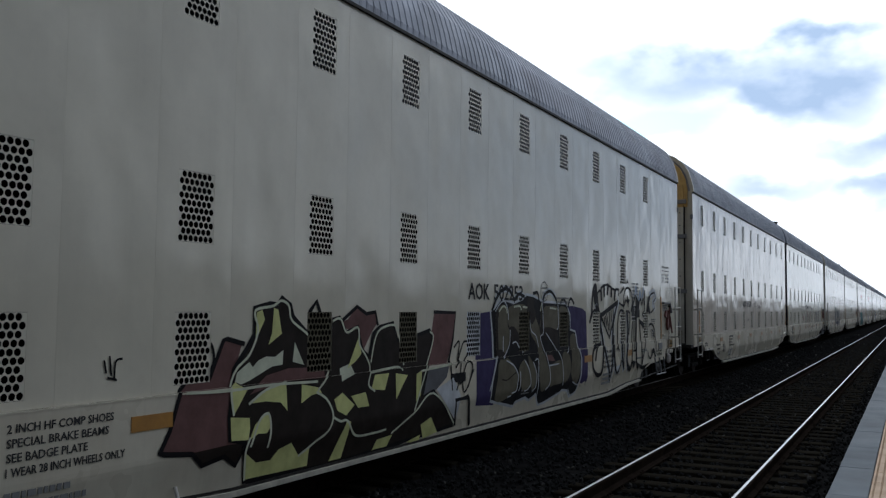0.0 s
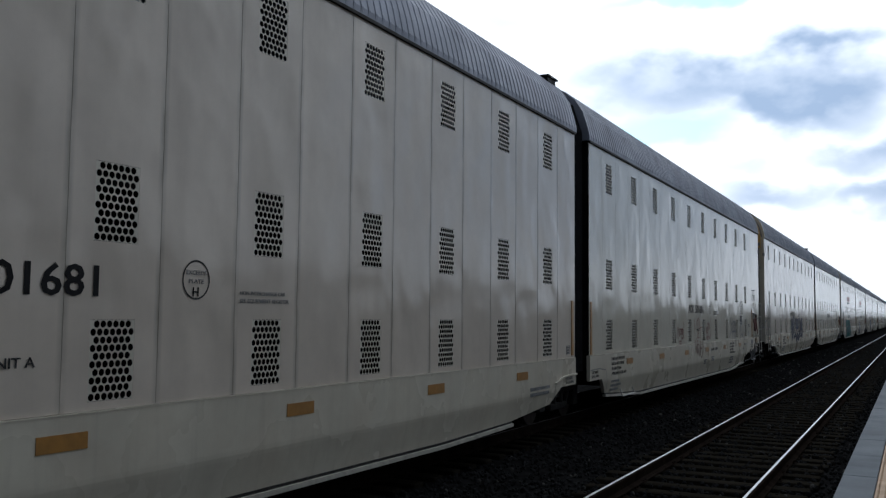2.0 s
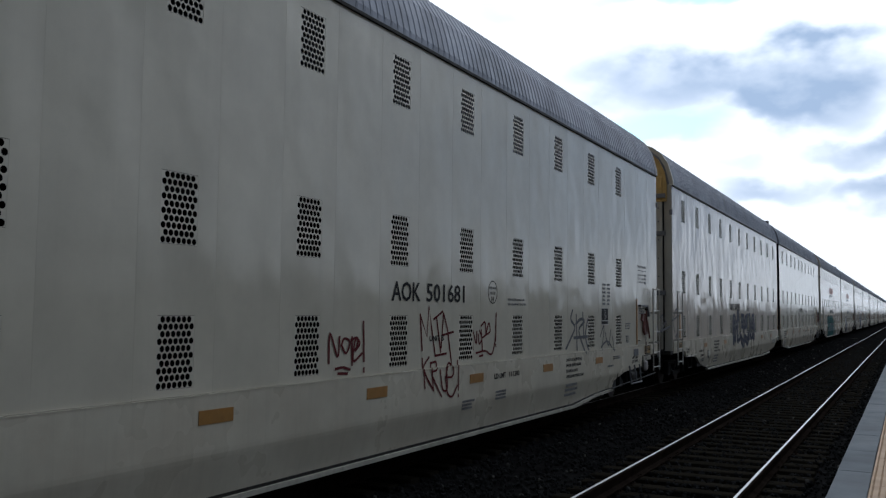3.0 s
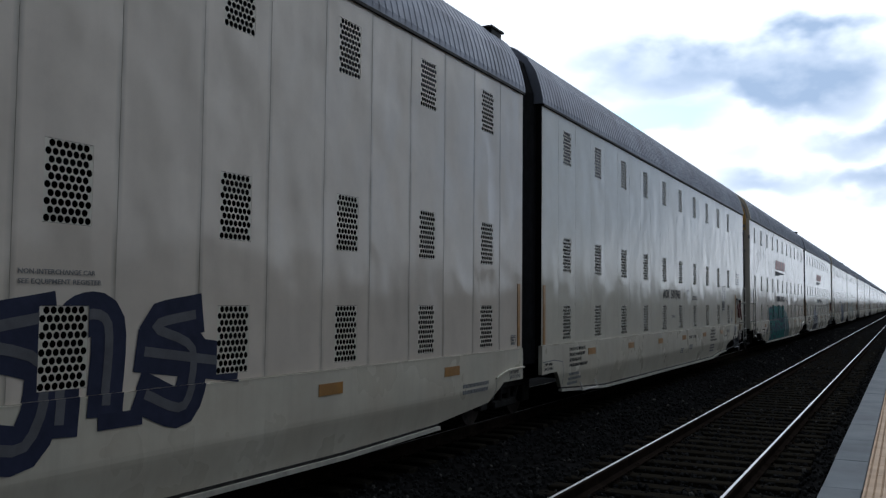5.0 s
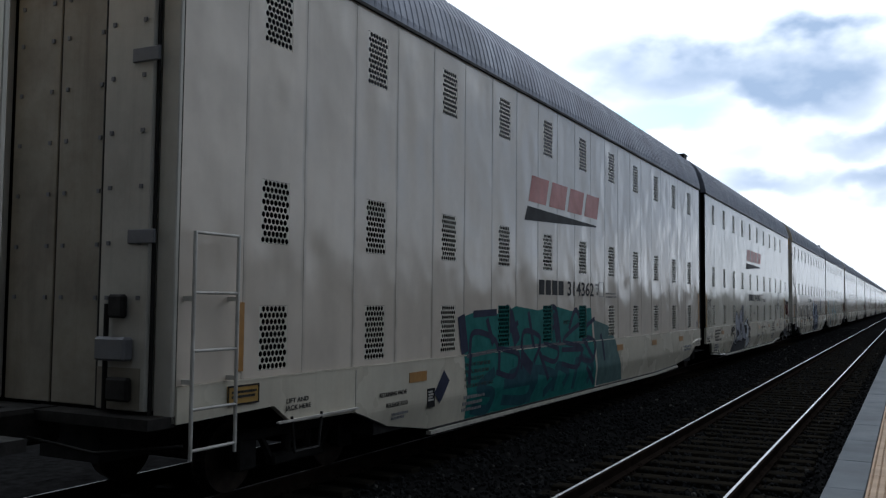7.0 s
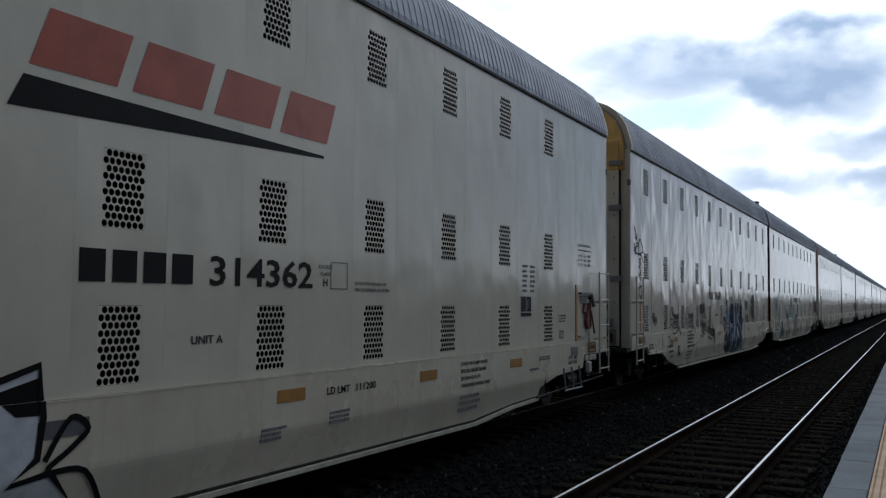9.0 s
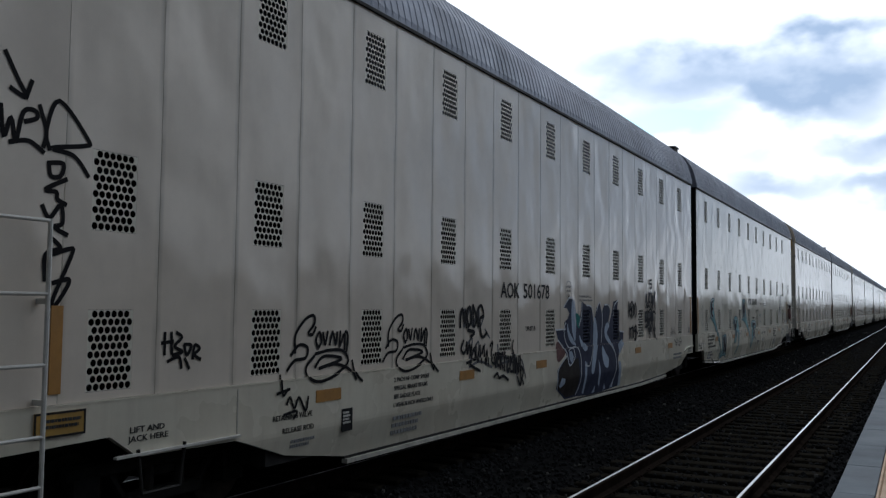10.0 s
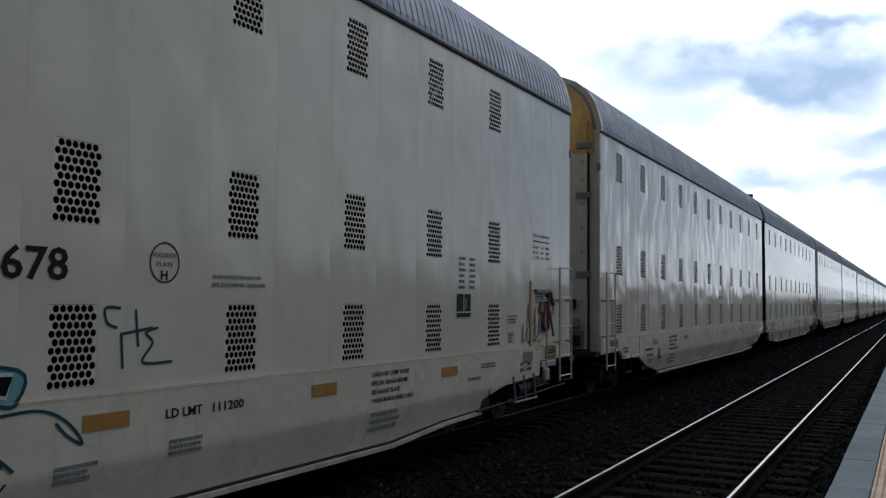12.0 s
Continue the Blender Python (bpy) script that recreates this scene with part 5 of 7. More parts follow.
    dark.done("graffiti_fold", "dark sprayed folds inside the letters")
    shine = Paint(key, "g_white", 0.0145)
    strokes(shine, 0.022, [(9.31, 1.9), (9.47, 2.01), (9.64, 2.05), (9.76, 1.93), (9.79, 1.78)], [(9.23, 1.54), (9.26, 1.23), (9.39, 1.23)], [(9.86, 1.61), (9.84, 1.42), (9.72, 1.28), (9.59, 1.2)], [(9.6, 1.52), (9.6, 1.31)], [(9.69, 1.16), (9.97, 1.07), (10.14, 0.92), (10.12, 0.8), (10.06, 0.68), (9.9, 0.66)], [(9.76, 0.61), (9.88, 0.62)],
            [(10.23, 0.96), (10.23, 0.78), (10.16, 0.68)], [(10.4, 1.13), (10.58, 0.98), (10.66, 0.77), (10.52, 0.67), (10.4, 0.65)], [(10.77, 1.08), (10.91, 0.88), (10.86, 0.69), (10.72, 0.62)], [(10.63, 1.84), (10.7, 1.6), (10.91, 1.5), (11.03, 1.32)], [(11.19, 2.08), (11.24, 1.63), (11.23, 1.53), (11.11, 1.46), (11.33, 1.18), (11.51, 0.91), (11.5, 0.7), (11.34, 0.6)])
    strokes(shine, 0.022, [(11.92, 2.04), (11.96, 1.67), (11.89, 1.59)], [(11.36, 1.54), (11.86, 1.24), (12.08, 1.06), (12.15, 0.84), (12.15, 0.62)], [(12.57, 1.57), (12.83, 1.52), (12.94, 1.29)], [(12.98, 1.25), (13.15, 1.03), (13.11, 0.74), (12.97, 0.57), (12.65, 0.64)], [(12.16, 1.33), (12.48, 1.28), (12.37, 1.17)], [(10.84, 1.11), (10.98, 1.1), (10.98, 0.68), (10.98, 0.48), (11.13, 0.37)], [(10.33, 1.84), (10.35, 1.57), (10.36, 1.25)], [(9.95, 1.41), (10.08, 1.43), (10.21, 1.34)], [(11.45, 0.99), (11.93, 1)], [(9.09, 0.76), (9.21, 0.93), (9.34, 1.18)], [(10.14, 0.52), (10.31, 0.52), (10.49, 0.55)])
    strokes(shine, 0.022, [(12.47, 0.52), (12.65, 0.4), (12.86, 0.44)])
    shine.done("graffiti_highlight", "thin white highlight lines")
    glow = Paint(key, "g_pale_green", 0.0145)
    strokes(glow, 0.03, [(9.45, 1.9), (9.57, 1.97), (9.69, 1.96), (9.74, 1.88)], [(10.01, 1.97), (10.23, 1.98), (10.29, 1.93)], [(10.36, 1.97), (10.53, 1.96)], [(11.55, 1.96), (11.84, 1.94)], [(11.92, 2.07), (11.94, 1.91)], [(11.16, 2.03), (11.11, 1.91)])
    glow.done("graffiti_gleam", "pale yellow sprayed gleams")
    lip = Paint(key, "g_maroon", 0.0145)
    lip.fill([(11.31, 1.18), (11.6, 1.16), (11.76, 1.06), (11.6, 1.06), (11.38, 1.09)]).done("graffiti_patch", "purple patch between the letters")
    arcs = Paint(key, "g_black", 0.0045)
    strokes(arcs, 0.055, [(9.22, 1.92), (9.37, 2.09), (9.53, 2.2), (9.73, 2.24), (9.92, 2.18), (10.05, 2.06)], [(10.06, 2.09), (10.22, 2.17), (10.44, 2.13)], [(10.82, 2.19), (11, 2.2), (11.06, 2.09)], [(11.24, 2.07), (11.32, 2.18), (11.58, 2.24), (11.8, 2.15), (11.94, 2.02)], [(12.09, 2.05), (12.22, 2.12), (12.38, 2.04)], [(12.46, 1.98), (12.6, 2.13), (12.79, 2.04)])
    strokes(arcs, 0.02, [(13.12, 0.6), (13.15, 0.52)], [(12.63, 0.62), (12.67, 0.49)], [(13.39, 0.6), (13.43, 0.53)])
    arcs.done("graffiti_arc", "black sprayed arcs over the letters")
    rim = Paint(key, "g_white", 0.003)
    strokes(rim, 0.11, [(9.37, 2.09), (9.53, 2.21), (9.73, 2.24), (9.92, 2.18)], [(10.08, 2.1), (10.22, 2.17), (10.4, 2.14)], [(11.26, 2.09), (11.33, 2.19), (11.58, 2.24), (11.8, 2.16)])
    rim.done("graffiti_halo", "white sprayed glow behind the arcs")
    paint_screens(key, 9.5, 13, 1.2, 2.0, "g_brown")


def line_piece():
    """Black open outlines with a toothed crown."""
    key = (-1, "trail")
    glow = Paint(key, "g_white", 0.0025)
    p = Paint(key, "g_black", 0.005)
    strokes(p, 0.085, [(13.81, 1.89), (13.88, 2.26), (14.04, 2.41), (14.14, 2.21), (14.22, 1.95), (14.42, 1.73)], [(13.69, 1.7), (13.85, 1.87), (14.12, 1.91), (14.25, 1.81)], [(14.14, 1.28), (13.84, 1.13), (13.84, 0.82), (14.15, 0.66), (14.41, 0.77), (14.49, 1.27), (14.33, 1.53), (14, 1.55)], [(13.99, 0.97), (14.11, 1.22), (14.37, 1.27)], smooth=True)
    p.fill([(13.89, 2.21), (14.04, 2.41), (14.17, 2.08), (13.99, 2.03)])
    strokes(p, 0.10, [(14.07, 2.01), (14.31, 1.72), (14.57, 1.17), (14.96, 0.54)], [(14.96, 0.54), (15.08, 0.85), (15.2, 1.66), (15.54, 2.1), (14.38, 1.82)], smooth=False)
    strokes(p, 0.075, [(14.43, 1.76), (14.93, 1.37), (15.47, 2.05)], smooth=False)
    strokes(p, 0.10, [(14.38, 2.3), (14.41, 2.14)], [(14.58, 2.41), (14.6, 2.22)], [(14.84, 2.43), (14.82, 2.26)], [(15.08, 2.38), (15.06, 2.22)], [(15.34, 2.33), (15.29, 2.15)])
    strokes(p, 0.05, [(14.1, 2.21), (14.27, 2.31), (14.37, 2.31)], [(14.37, 2.36), (14.56, 2.42), (14.84, 2.44)], [(14.87, 2.42), (15.09, 2.39)], [(15.12, 2.37), (15.35, 2.34)], [(15.36, 2.36), (15.59, 2.36), (15.57, 2.24)], smooth=False)
    for q in ([(14.67, 1.8), (14.76, 1.62)], [(14.75, 1.84), (14.89, 1.53)], [(14.92, 1.88), (14.97, 1.53)], [(15.04, 1.92), (15.06, 1.7)], [(15.18, 2), (15.2, 1.78)], [(14.58, 1.77), (14.62, 1.67)]):
        p.line(q, 0.045)
    strokes(p, 0.11, [(15.22, 1.38), (15.21, 1.01), (15.29, 0.71)], [(15.79, 1.64), (15.79, 0.95), (15.87, 0.7)], [(16.22, 1.85), (16.26, 1.42), (16.12, 0.92), (16.2, 0.68)], [(16.93, 1.72), (16.86, 0.84), (17, 0.66)])
    strokes(p, 0.05, [(15.29, 0.71), (15.42, 0.63), (15.55, 0.7), (15.72, 0.87)], [(15.49, 1.12), (15.51, 1.65), (15.66, 1.9), (15.91, 1.91), (15.94, 1.84)], [(15.9, 1.84), (15.92, 1.14), (15.9, 0.79)], [(16.13, 1.9), (16.34, 1.89), (16.42, 1.8), (16.34, 1.41)], [(16.2, 0.67), (16.39, 0.63), (16.52, 0.86), (16.57, 1.4), (16.63, 1.67)], [(16.75, 1.67), (16.72, 1.04)], [(15.38, 1.11), (15.45, 1.16), (15.56, 1.09)], [(16.63, 1.04), (16.79, 1.04)])
    fills(p, [(15.72, 0.88), (15.87, 0.65), (15.94, 0.82)], [(16.07, 0.91), (16.21, 0.64), (16.37, 0.63), (16.5, 0.85), (16.33, 0.71)], [(16.45, 0.85), (16.63, 0.64), (16.81, 0.8)], [(16.83, 0.8), (17.21, 0.62), (17.51, 0.58), (17.96, 0.72), (17.34, 0.67)], [(17.16, 1.74), (17.94, 1.54), (17.97, 1.43), (17.73, 1.43), (17.19, 1.64)])
    strokes(p, 0.06, [(17.17, 1.71), (17.33, 1.02), (17.29, 0.72)], [(17.85, 1.51), (17.6, 1.11), (17.31, 0.7)])
    p.line([(15.95, 1.98), (15.98, 2.28), (16.22, 2.41), (16.51, 2.33), (16.63, 2.1), (16.5, 1.91)], 0.05)
    fills(p, [(16.09, 2.13), (16.2, 2.17), (16.24, 2.29), (16.31, 2.17), (16.44, 2.15), (16.32, 2.09), (16.28, 1.98), (16.22, 2.09)], [(16.13, 2.48), (16.23, 2.6), (16.33, 2.48), (16.24, 2.52)], [(15.63, 2.27), (15.93, 2.44), (15.98, 2.38), (15.72, 2.28)], [(16.87, 2.26), (17.18, 2.1), (17.19, 1.77), (16.82, 1.76), (16.92, 1.94)])
    strokes(p, 0.05, [(15.61, 2.08), (15.95, 2.02), (16.08, 2.14)], [(16.55, 1.91), (16.84, 2.26)], [(17.15, 2.09), (17.28, 2.18), (17.38, 2.06), (17.5, 2.19), (17.62, 2.06), (17.64, 2.37)], [(17.6, 2.3), (17.63, 1.94), (17.43, 1.83), (17.72, 1.74)])
    p.fill([(17.78, 1.92), (17.94, 2.24), (18.17, 2.3), (18.01, 2.07), (18.13, 1.87), (17.93, 1.81)])
    strokes(p, 0.045, [(18.12, 2.29), (18.48, 2.36), (18.64, 2.23), (18.39, 2.12), (18.52, 1.98), (18.16, 1.87)], smooth=False)
    strokes(p, 0.05, [(17.93, 1.3), (17.98, 1.56), (18.28, 1.6), (18.53, 1.42), (18.58, 0.98), (18.51, 0.84), (18.39, 1), (18.21, 0.98), (18.1, 0.82), (17.91, 0.85), (17.84, 0.97)])
    p.fill([(18.16, 0.85), (18.25, 1), (18.39, 1.02), (18.49, 0.82), (18.34, 0.93)])
    strokes(p, 0.022, [(18.11, 1.43), (18.26, 1.47), (18.2, 1.26)], [(18.29, 1.44), (18.43, 1.47), (18.36, 1.23)], [(18.5, 1.44), (18.41, 1.35), (18.55, 1.27), (18.41, 1.18)])
    p.done("graffiti_outline", "black sprayed open outlines with a toothed crown")
    strokes(glow, 0.17, [(14.07, 2.01), (14.31, 1.72), (14.57, 1.17), (14.96, 0.54)], [(14.96, 0.54), (15.08, 0.85), (15.2, 1.66), (15.54, 2.1)], [(15.22, 1.38), (15.21, 1.01), (15.29, 0.71), (15.55, 0.7)], [(15.79, 1.64), (15.79, 0.95), (15.87, 0.7)], [(16.22, 1.85), (16.26, 1.42), (16.12, 0.92), (16.2, 0.68)], [(18.12, 2.29), (18.48, 2.36), (18.64, 2.23), (18.39, 2.12), (18.52, 1.98)])
    glow.done("graffiti_halo", "white sprayed glow round the outlines")
    b = Paint(key, "g_pale", 0.004)
    strokes(b, 0.09, [(16.84, 2.24), (16.92, 2.45), (17.06, 2.17)], [(17.18, 2.17), (17.25, 2.35), (17.35, 2.18)], [(17.45, 2.24), (17.57, 2.41)])
    b.done("graffiti_fade", "pale blue sprayed tips")


def red_tags():
    key = (0, "trail")
    p = Paint(key, "g_red", 0.004)
    strokes(p, 0.03, [(9.12, 1.9), (9.18, 1.45)], [(9.12, 1.9), (9.3, 1.62), (9.35, 2.01), (9.43, 1.71), (9.53, 1.37)], [(9.48, 1.84), (9.72, 1.94)], [(9.56, 1.85), (9.68, 1.41)], [(9.53, 1.37), (9.84, 1.39)], [(9.75, 1.92), (9.87, 1.7), (9.99, 1.25)], [(9.75, 1.92), (9.69, 1.47)], [(9.72, 1.63), (10.04, 1.67)], smooth=False)
    strokes(p, 0.03, [(9.18, 1.35), (9.23, 0.98)], [(9.36, 1.36), (9.21, 1.2), (9.46, 0.93)], [(9.4, 1.29), (9.45, 0.95)], [(9.4, 1.28), (9.55, 1.29), (9.54, 1.19), (9.41, 1.14), (9.68, 0.84)], [(9.64, 1.18), (9.71, 0.93), (9.84, 0.94), (9.81, 1.21)], [(9.78, 1.08), (9.98, 1.08), (10.02, 1.18), (9.9, 1.26), (9.8, 1.08), (9.85, 0.87), (9.99, 0.82), (10.13, 0.95)], [(10.17, 1.28), (10.17, 0.89)], [(10.16, 0.83), (10.17, 0.8)],
            [(10.65, 1.42), (10.63, 1.69), (10.75, 1.49), (10.77, 1.66)], [(10.82, 1.62), (10.85, 1.49), (10.94, 1.56), (10.86, 1.67)], [(10.92, 1.68), (10.96, 1.38)], [(10.91, 1.74), (11.04, 1.79), (11.07, 1.62), (10.94, 1.57)], [(11.08, 1.61), (11.22, 1.66), (11.17, 1.78), (11.08, 1.61)], [(10.75, 1.36), (11.05, 1.38), (11.29, 1.33), (11.42, 1.59), (11.41, 1.73)], [(11.43, 1.92), (11.42, 1.51)], [(11.42, 1.46), (11.43, 1.43)], [(10.86, 1.31), (10.98, 1.32)])
    strokes(p, 0.03, [(7.15, 1.39), (7.16, 1.7), (7.31, 1.45), (7.34, 1.66)], [(7.38, 1.57), (7.47, 1.48), (7.54, 1.6), (7.43, 1.64), (7.38, 1.57)], [(7.58, 1.65), (7.59, 1.35)], [(7.56, 1.62), (7.69, 1.64), (7.67, 1.53), (7.58, 1.51)], [(7.65, 1.5), (7.74, 1.58), (7.65, 1.63), (7.61, 1.39), (7.79, 1.47)], [(7.81, 1.82), (7.83, 1.38)], [(7.83, 1.3), (7.83, 1.26)], [(7.27, 1.32), (7.41, 1.33), (7.55, 1.3)], [(7.32, 1.27), (7.5, 1.26)])
    p.done("graffiti_tag", "dark red hand-sprayed tags")
    g = Paint(key, "g_smoke", 0.004)
    strokes(g, 0.055, [(14.83, 1.98), (14.73, 1.82), (14.95, 1.67), (14.7, 1.45), (14.47, 1.29)], [(15.03, 1.9), (15.08, 1.25)], [(15, 1.73), (15.29, 1.82), (15.49, 1.77), (15.18, 1.6), (15.56, 1.18)], [(15.4, 1.94), (15.46, 1.46)], [(15.7, 1.82), (15.55, 1.5), (15.75, 1.23)], [(14.9, 1.48), (15.88, 1.49)], [(15.94, 1.82), (15.82, 1.41), (16.08, 1.48)])
    strokes(g, 0.04, [(16.46, 1.47), (16.72, 1.68), (16.57, 1.21)], [(16.78, 1.55), (17.01, 1.28), (17.17, 1.59)], [(16.52, 1.26), (16.94, 1.37), (17.37, 1.16)], [(17.29, 1.45), (17.39, 1.18)])
    strokes(g, 0.05, [(22.84, 1.44), (22.65, 1.75), (23.06, 2.06), (23.23, 1.53), (22.9, 1.33)], [(22.53, 1.75), (23.39, 1.9)], [(22.97, 1.22), (23.23, 1.74)], [(21.17, 1.76), (21.57, 1.9), (21.39, 1.47), (21.85, 1.75), (22, 1.46)], [(21.04, 1.48), (22.29, 1.6)])
    g.done("graffiti_tag", "smoky grey hand-sprayed tags")


def thick_letters(key, count, y, z, w, h, rng, layers):
    """One word in several strokes of falling width, one over the other."""
    hooks = wild(count, y, z, w, h, rng)
    for i, (mat, width, label) in enumerate(layers):
        p = Paint(key, mat, 0.004 + i * 0.0025)
        for q in hooks:
            p.line(q, width)
        p.done("graffiti_letters", label)


def middle_pieces():
    rng = random.Random(31)
    thick_letters((1, "lead"), 6, 8.9, 0.95, 5.0, 1.0, rng, (("g_navy", 0.34, "dark navy sprayed strokes"), ("g_smoke", 0.08, "grey inner lines")))
    key = (2, "lead")
    Paint(key, "g_teal", 0.002).fill([(5.29, 1.72), (5.81, 1.81), (6.65, 1.76), (7.24, 1.88), (8.18, 1.81), (8.86, 1.89), (9.81, 1.79), (10.92, 1.85), (11.08, 1.01), (11.32, 0.3), (5.55, 0.32)]).done("graffiti_field", "dark teal spray-painted field")
    Paint(key, "g_fade", 0.002).fill([(11.05, 1.62), (12.25, 1.45), (13.15, 0.31), (11.38, 0.32)]).done("graffiti_field", "faded grey-green sprayed end of the field")
    paint_screens(key, 5.3, 10.5, 1.2, 2.0, "g_teal")
    q = Paint(key, "g_navy", 0.005)
    strokes(q, 0.10, [(5.73, 1.77), (6.46, 1.79)], [(6.74, 1.71), (6.94, 1.85), (7.33, 1.39)], [(7.75, 1.76), (7.96, 1.24)], [(8.51, 1.78), (8.97, 1.84), (9.2, 1.27)], [(9.68, 1.49), (10.07, 1.81), (10.62, 1.17)], [(6.17, 1.67), (6.36, 1.35)], [(10.44, 1.25), (11.01, 0.86)], [(8.2, 1.1), (8.58, 0.67)], [(11.53, 1.3), (11.71, 0.83)], [(10.62, 0.72), (11.18, 0.39)])
    strokes(q, 0.22, [(7.03, 1.71), (7.23, 1.37)], [(8.97, 1.7), (9.08, 1.35)], [(7.46, 1.07), (7.77, 0.9)], [(5.33, 1.68), (5.42, 1.31)], [(4.65, 0.75), (4.81, 0.92)])
    for st in wild(6, 5.54, 0.82, 5.58, 0.78, rng, 0.12):
        q.line(st, 0.085)
    q.done("graffiti_outline", "dark ragged sprayed strokes")
    fade = Paint(key, "g_deep", 0.0035)
    for st in wild(5, 5.74, 0.42, 5.28, 0.5, rng, 0.1):
        fade.line(st, 0.16)
    fade.done("graffiti_shade", "deep teal sprayed letter shading")
    strokes(Paint(key, "g_smoke", 0.0045), 0.05, [(5.48, 1.19), (7.23, 1.24), (10.62, 1.2)]).done("graffiti_highlight", "pale sprayed line across the field")


def silver_piece():
    key, rng = (2, "trail"), random.Random(3)
    Paint(key, "g_grey", 0.002).fill([(4.4, 0.31), (4.69, 0.64), (5.16, 0.73), (5.34, 0.6), (6.27, 0.59), (6.47, 0.72), (7.17, 0.68), (7.45, 0.16), (6.3, 0.17), (5.3, 0.17), (5.16, 0.16)]).done("graffiti_field", "charcoal sprayed shadow block")
    one = [(5.13, 1.13), (5.17, 1.38), (5.22, 1.51), (5.36, 1.66), (5.5, 1.67), (5.6, 1.54), (5.65, 1.41), (5.78, 1.57), (5.86, 1.34), (6.03, 1.11), (6.14, 0.88), (6.13, 0.61), (5.49, 0.62), (5.29, 0.56), (5.12, 0.88)]
    two = [(5.87, 1.33), (5.95, 1.49), (6.2, 1.7), (6.42, 1.79), (6.43, 1.59), (6.61, 1.54), (6.72, 1.29), (6.84, 1.14), (6.99, 1.05), (7.2, 0.72), (7.24, 0.6), (6.52, 0.69), (6.39, 0.97), (6.23, 1.03), (6.09, 0.9), (6, 1.13)]
    three = [(6.9, 1.2), (7.21, 1.31), (7.37, 1.32), (7.89, 1.47), (7.92, 1.11), (7.88, 0.82), (7.66, 0.67), (7.99, 0.71), (8.21, 0.45), (7.61, 0.32), (7.46, 0.29), (7.3, 0.63), (7.06, 0.9)]
    fills(Paint(key, "g_silver", 0.0045), one, two).done("graffiti_fill", "silver sprayed letter bodies")
    Paint(key, "g_white", 0.0045).fill(three).done("graffiti_fill", "pale sprayed last letter")
    hole = Paint(key, "g_black", 0.007)
    fills(hole, [(5.29, 1.04), (5.64, 1.01), (5.83, 0.89), (5.7, 0.76), (5.42, 0.64)], [(6.03, 1.15), (6.23, 1.33), (6.36, 1.17), (6.23, 1.03), (6.07, 1.05)], [(7.01, 1.18), (7.46, 1.16), (7.59, 0.98), (7.42, 0.83), (7.15, 0.86), (7.01, 1.02)], [(7.51, 1.29), (7.92, 1.39), (7.89, 1.12), (7.7, 1.13)])
    hole.done("graffiti_counter", "black sprayed counters of the letters")
    white = Paint(key, "g_white", 0.0095)
    fills(white, [(5.38, 0.76), (5.65, 0.84), (5.7, 0.77), (5.45, 0.66)], [(6.22, 1.01), (6.37, 1.02), (6.43, 0.74), (6.32, 0.64), (6.19, 0.58), (6.2, 0.92)], [(4.75, 0.63), (4.81, 0.82), (4.88, 0.86), (4.9, 0.61), (5.2, 0.57), (5.21, 0.54), (4.77, 0.59)])
    strokes(white, 0.014, [(5.01, 1.16), (5.77, 1.15), (6.75, 1.16)])
    white.done("graffiti_highlight", "white sprayed highlights")
    ink = Paint(key, "g_black", 0.012)
    strokes(ink, 0.055, one, two, three, closed=True, smooth=False)
    strokes(ink, 0.05, [(4.4, 0.31), (4.68, 0.68), (4.85, 0.95), (4.93, 0.89), (4.86, 0.55), (5.26, 0.5)], smooth=False)
    strokes(ink, 0.045, [(6.27, 0.98), (6.32, 0.75)], [(6.28, 0.86), (6.41, 0.87)], [(7.95, 0.81), (8.15, 1.08), (8.31, 0.99), (8.16, 0.86), (7.96, 0.72), (8.29, 0.68), (8.53, 0.31)], [(7.05, 1.52), (7.16, 1.37), (7.29, 1.66)], [(6.2, 0.89), (6.18, 0.59)])
    strokes(ink, 0.05, [(4.28, 1.1), (4.2, 1.08), (4.15, 0.97), (4.2, 0.87), (4.3, 0.89), (4.29, 1.02)], [(4.36, 1.13), (4.41, 0.95)], [(4.36, 1.12), (4.49, 1.14), (4.44, 1.04), (4.56, 0.91)], [(4.49, 1.01), (4.63, 1.03), (4.62, 1.12), (4.5, 1.1), (4.51, 0.93), (4.65, 0.91)], [(4.67, 1.17), (4.7, 1.01), (4.76, 1.09), (4.81, 1.02), (4.85, 1.2)])
    ink.done("graffiti_outline", "black sprayed letter outlines")
    paint_screens(key, 5.9, 8, 1.2, 2.0, "g_silver")
    t = Paint(key, "g_black", 0.004)
    strokes(t, 0.028, [(0.19, 2.03), (0.22, 1.79)], [(0.17, 2.07), (0.3, 2.04), (0.23, 1.93), (0.34, 1.82)], [(0.34, 2.04), (0.37, 1.85), (0.44, 1.89)], [(0.34, 2.04), (0.42, 2.06)], [(0.34, 1.95), (0.43, 1.97)], [(0.47, 2.12), (0.5, 1.87), (0.55, 2.04), (0.61, 1.87), (0.63, 2.09)], [(0.66, 2.04), (0.72, 1.85)], [(0.66, 2.04), (0.77, 2.07), (0.7, 1.98), (0.82, 1.87)], [(0.75, 2.08), (0.85, 2.05)])
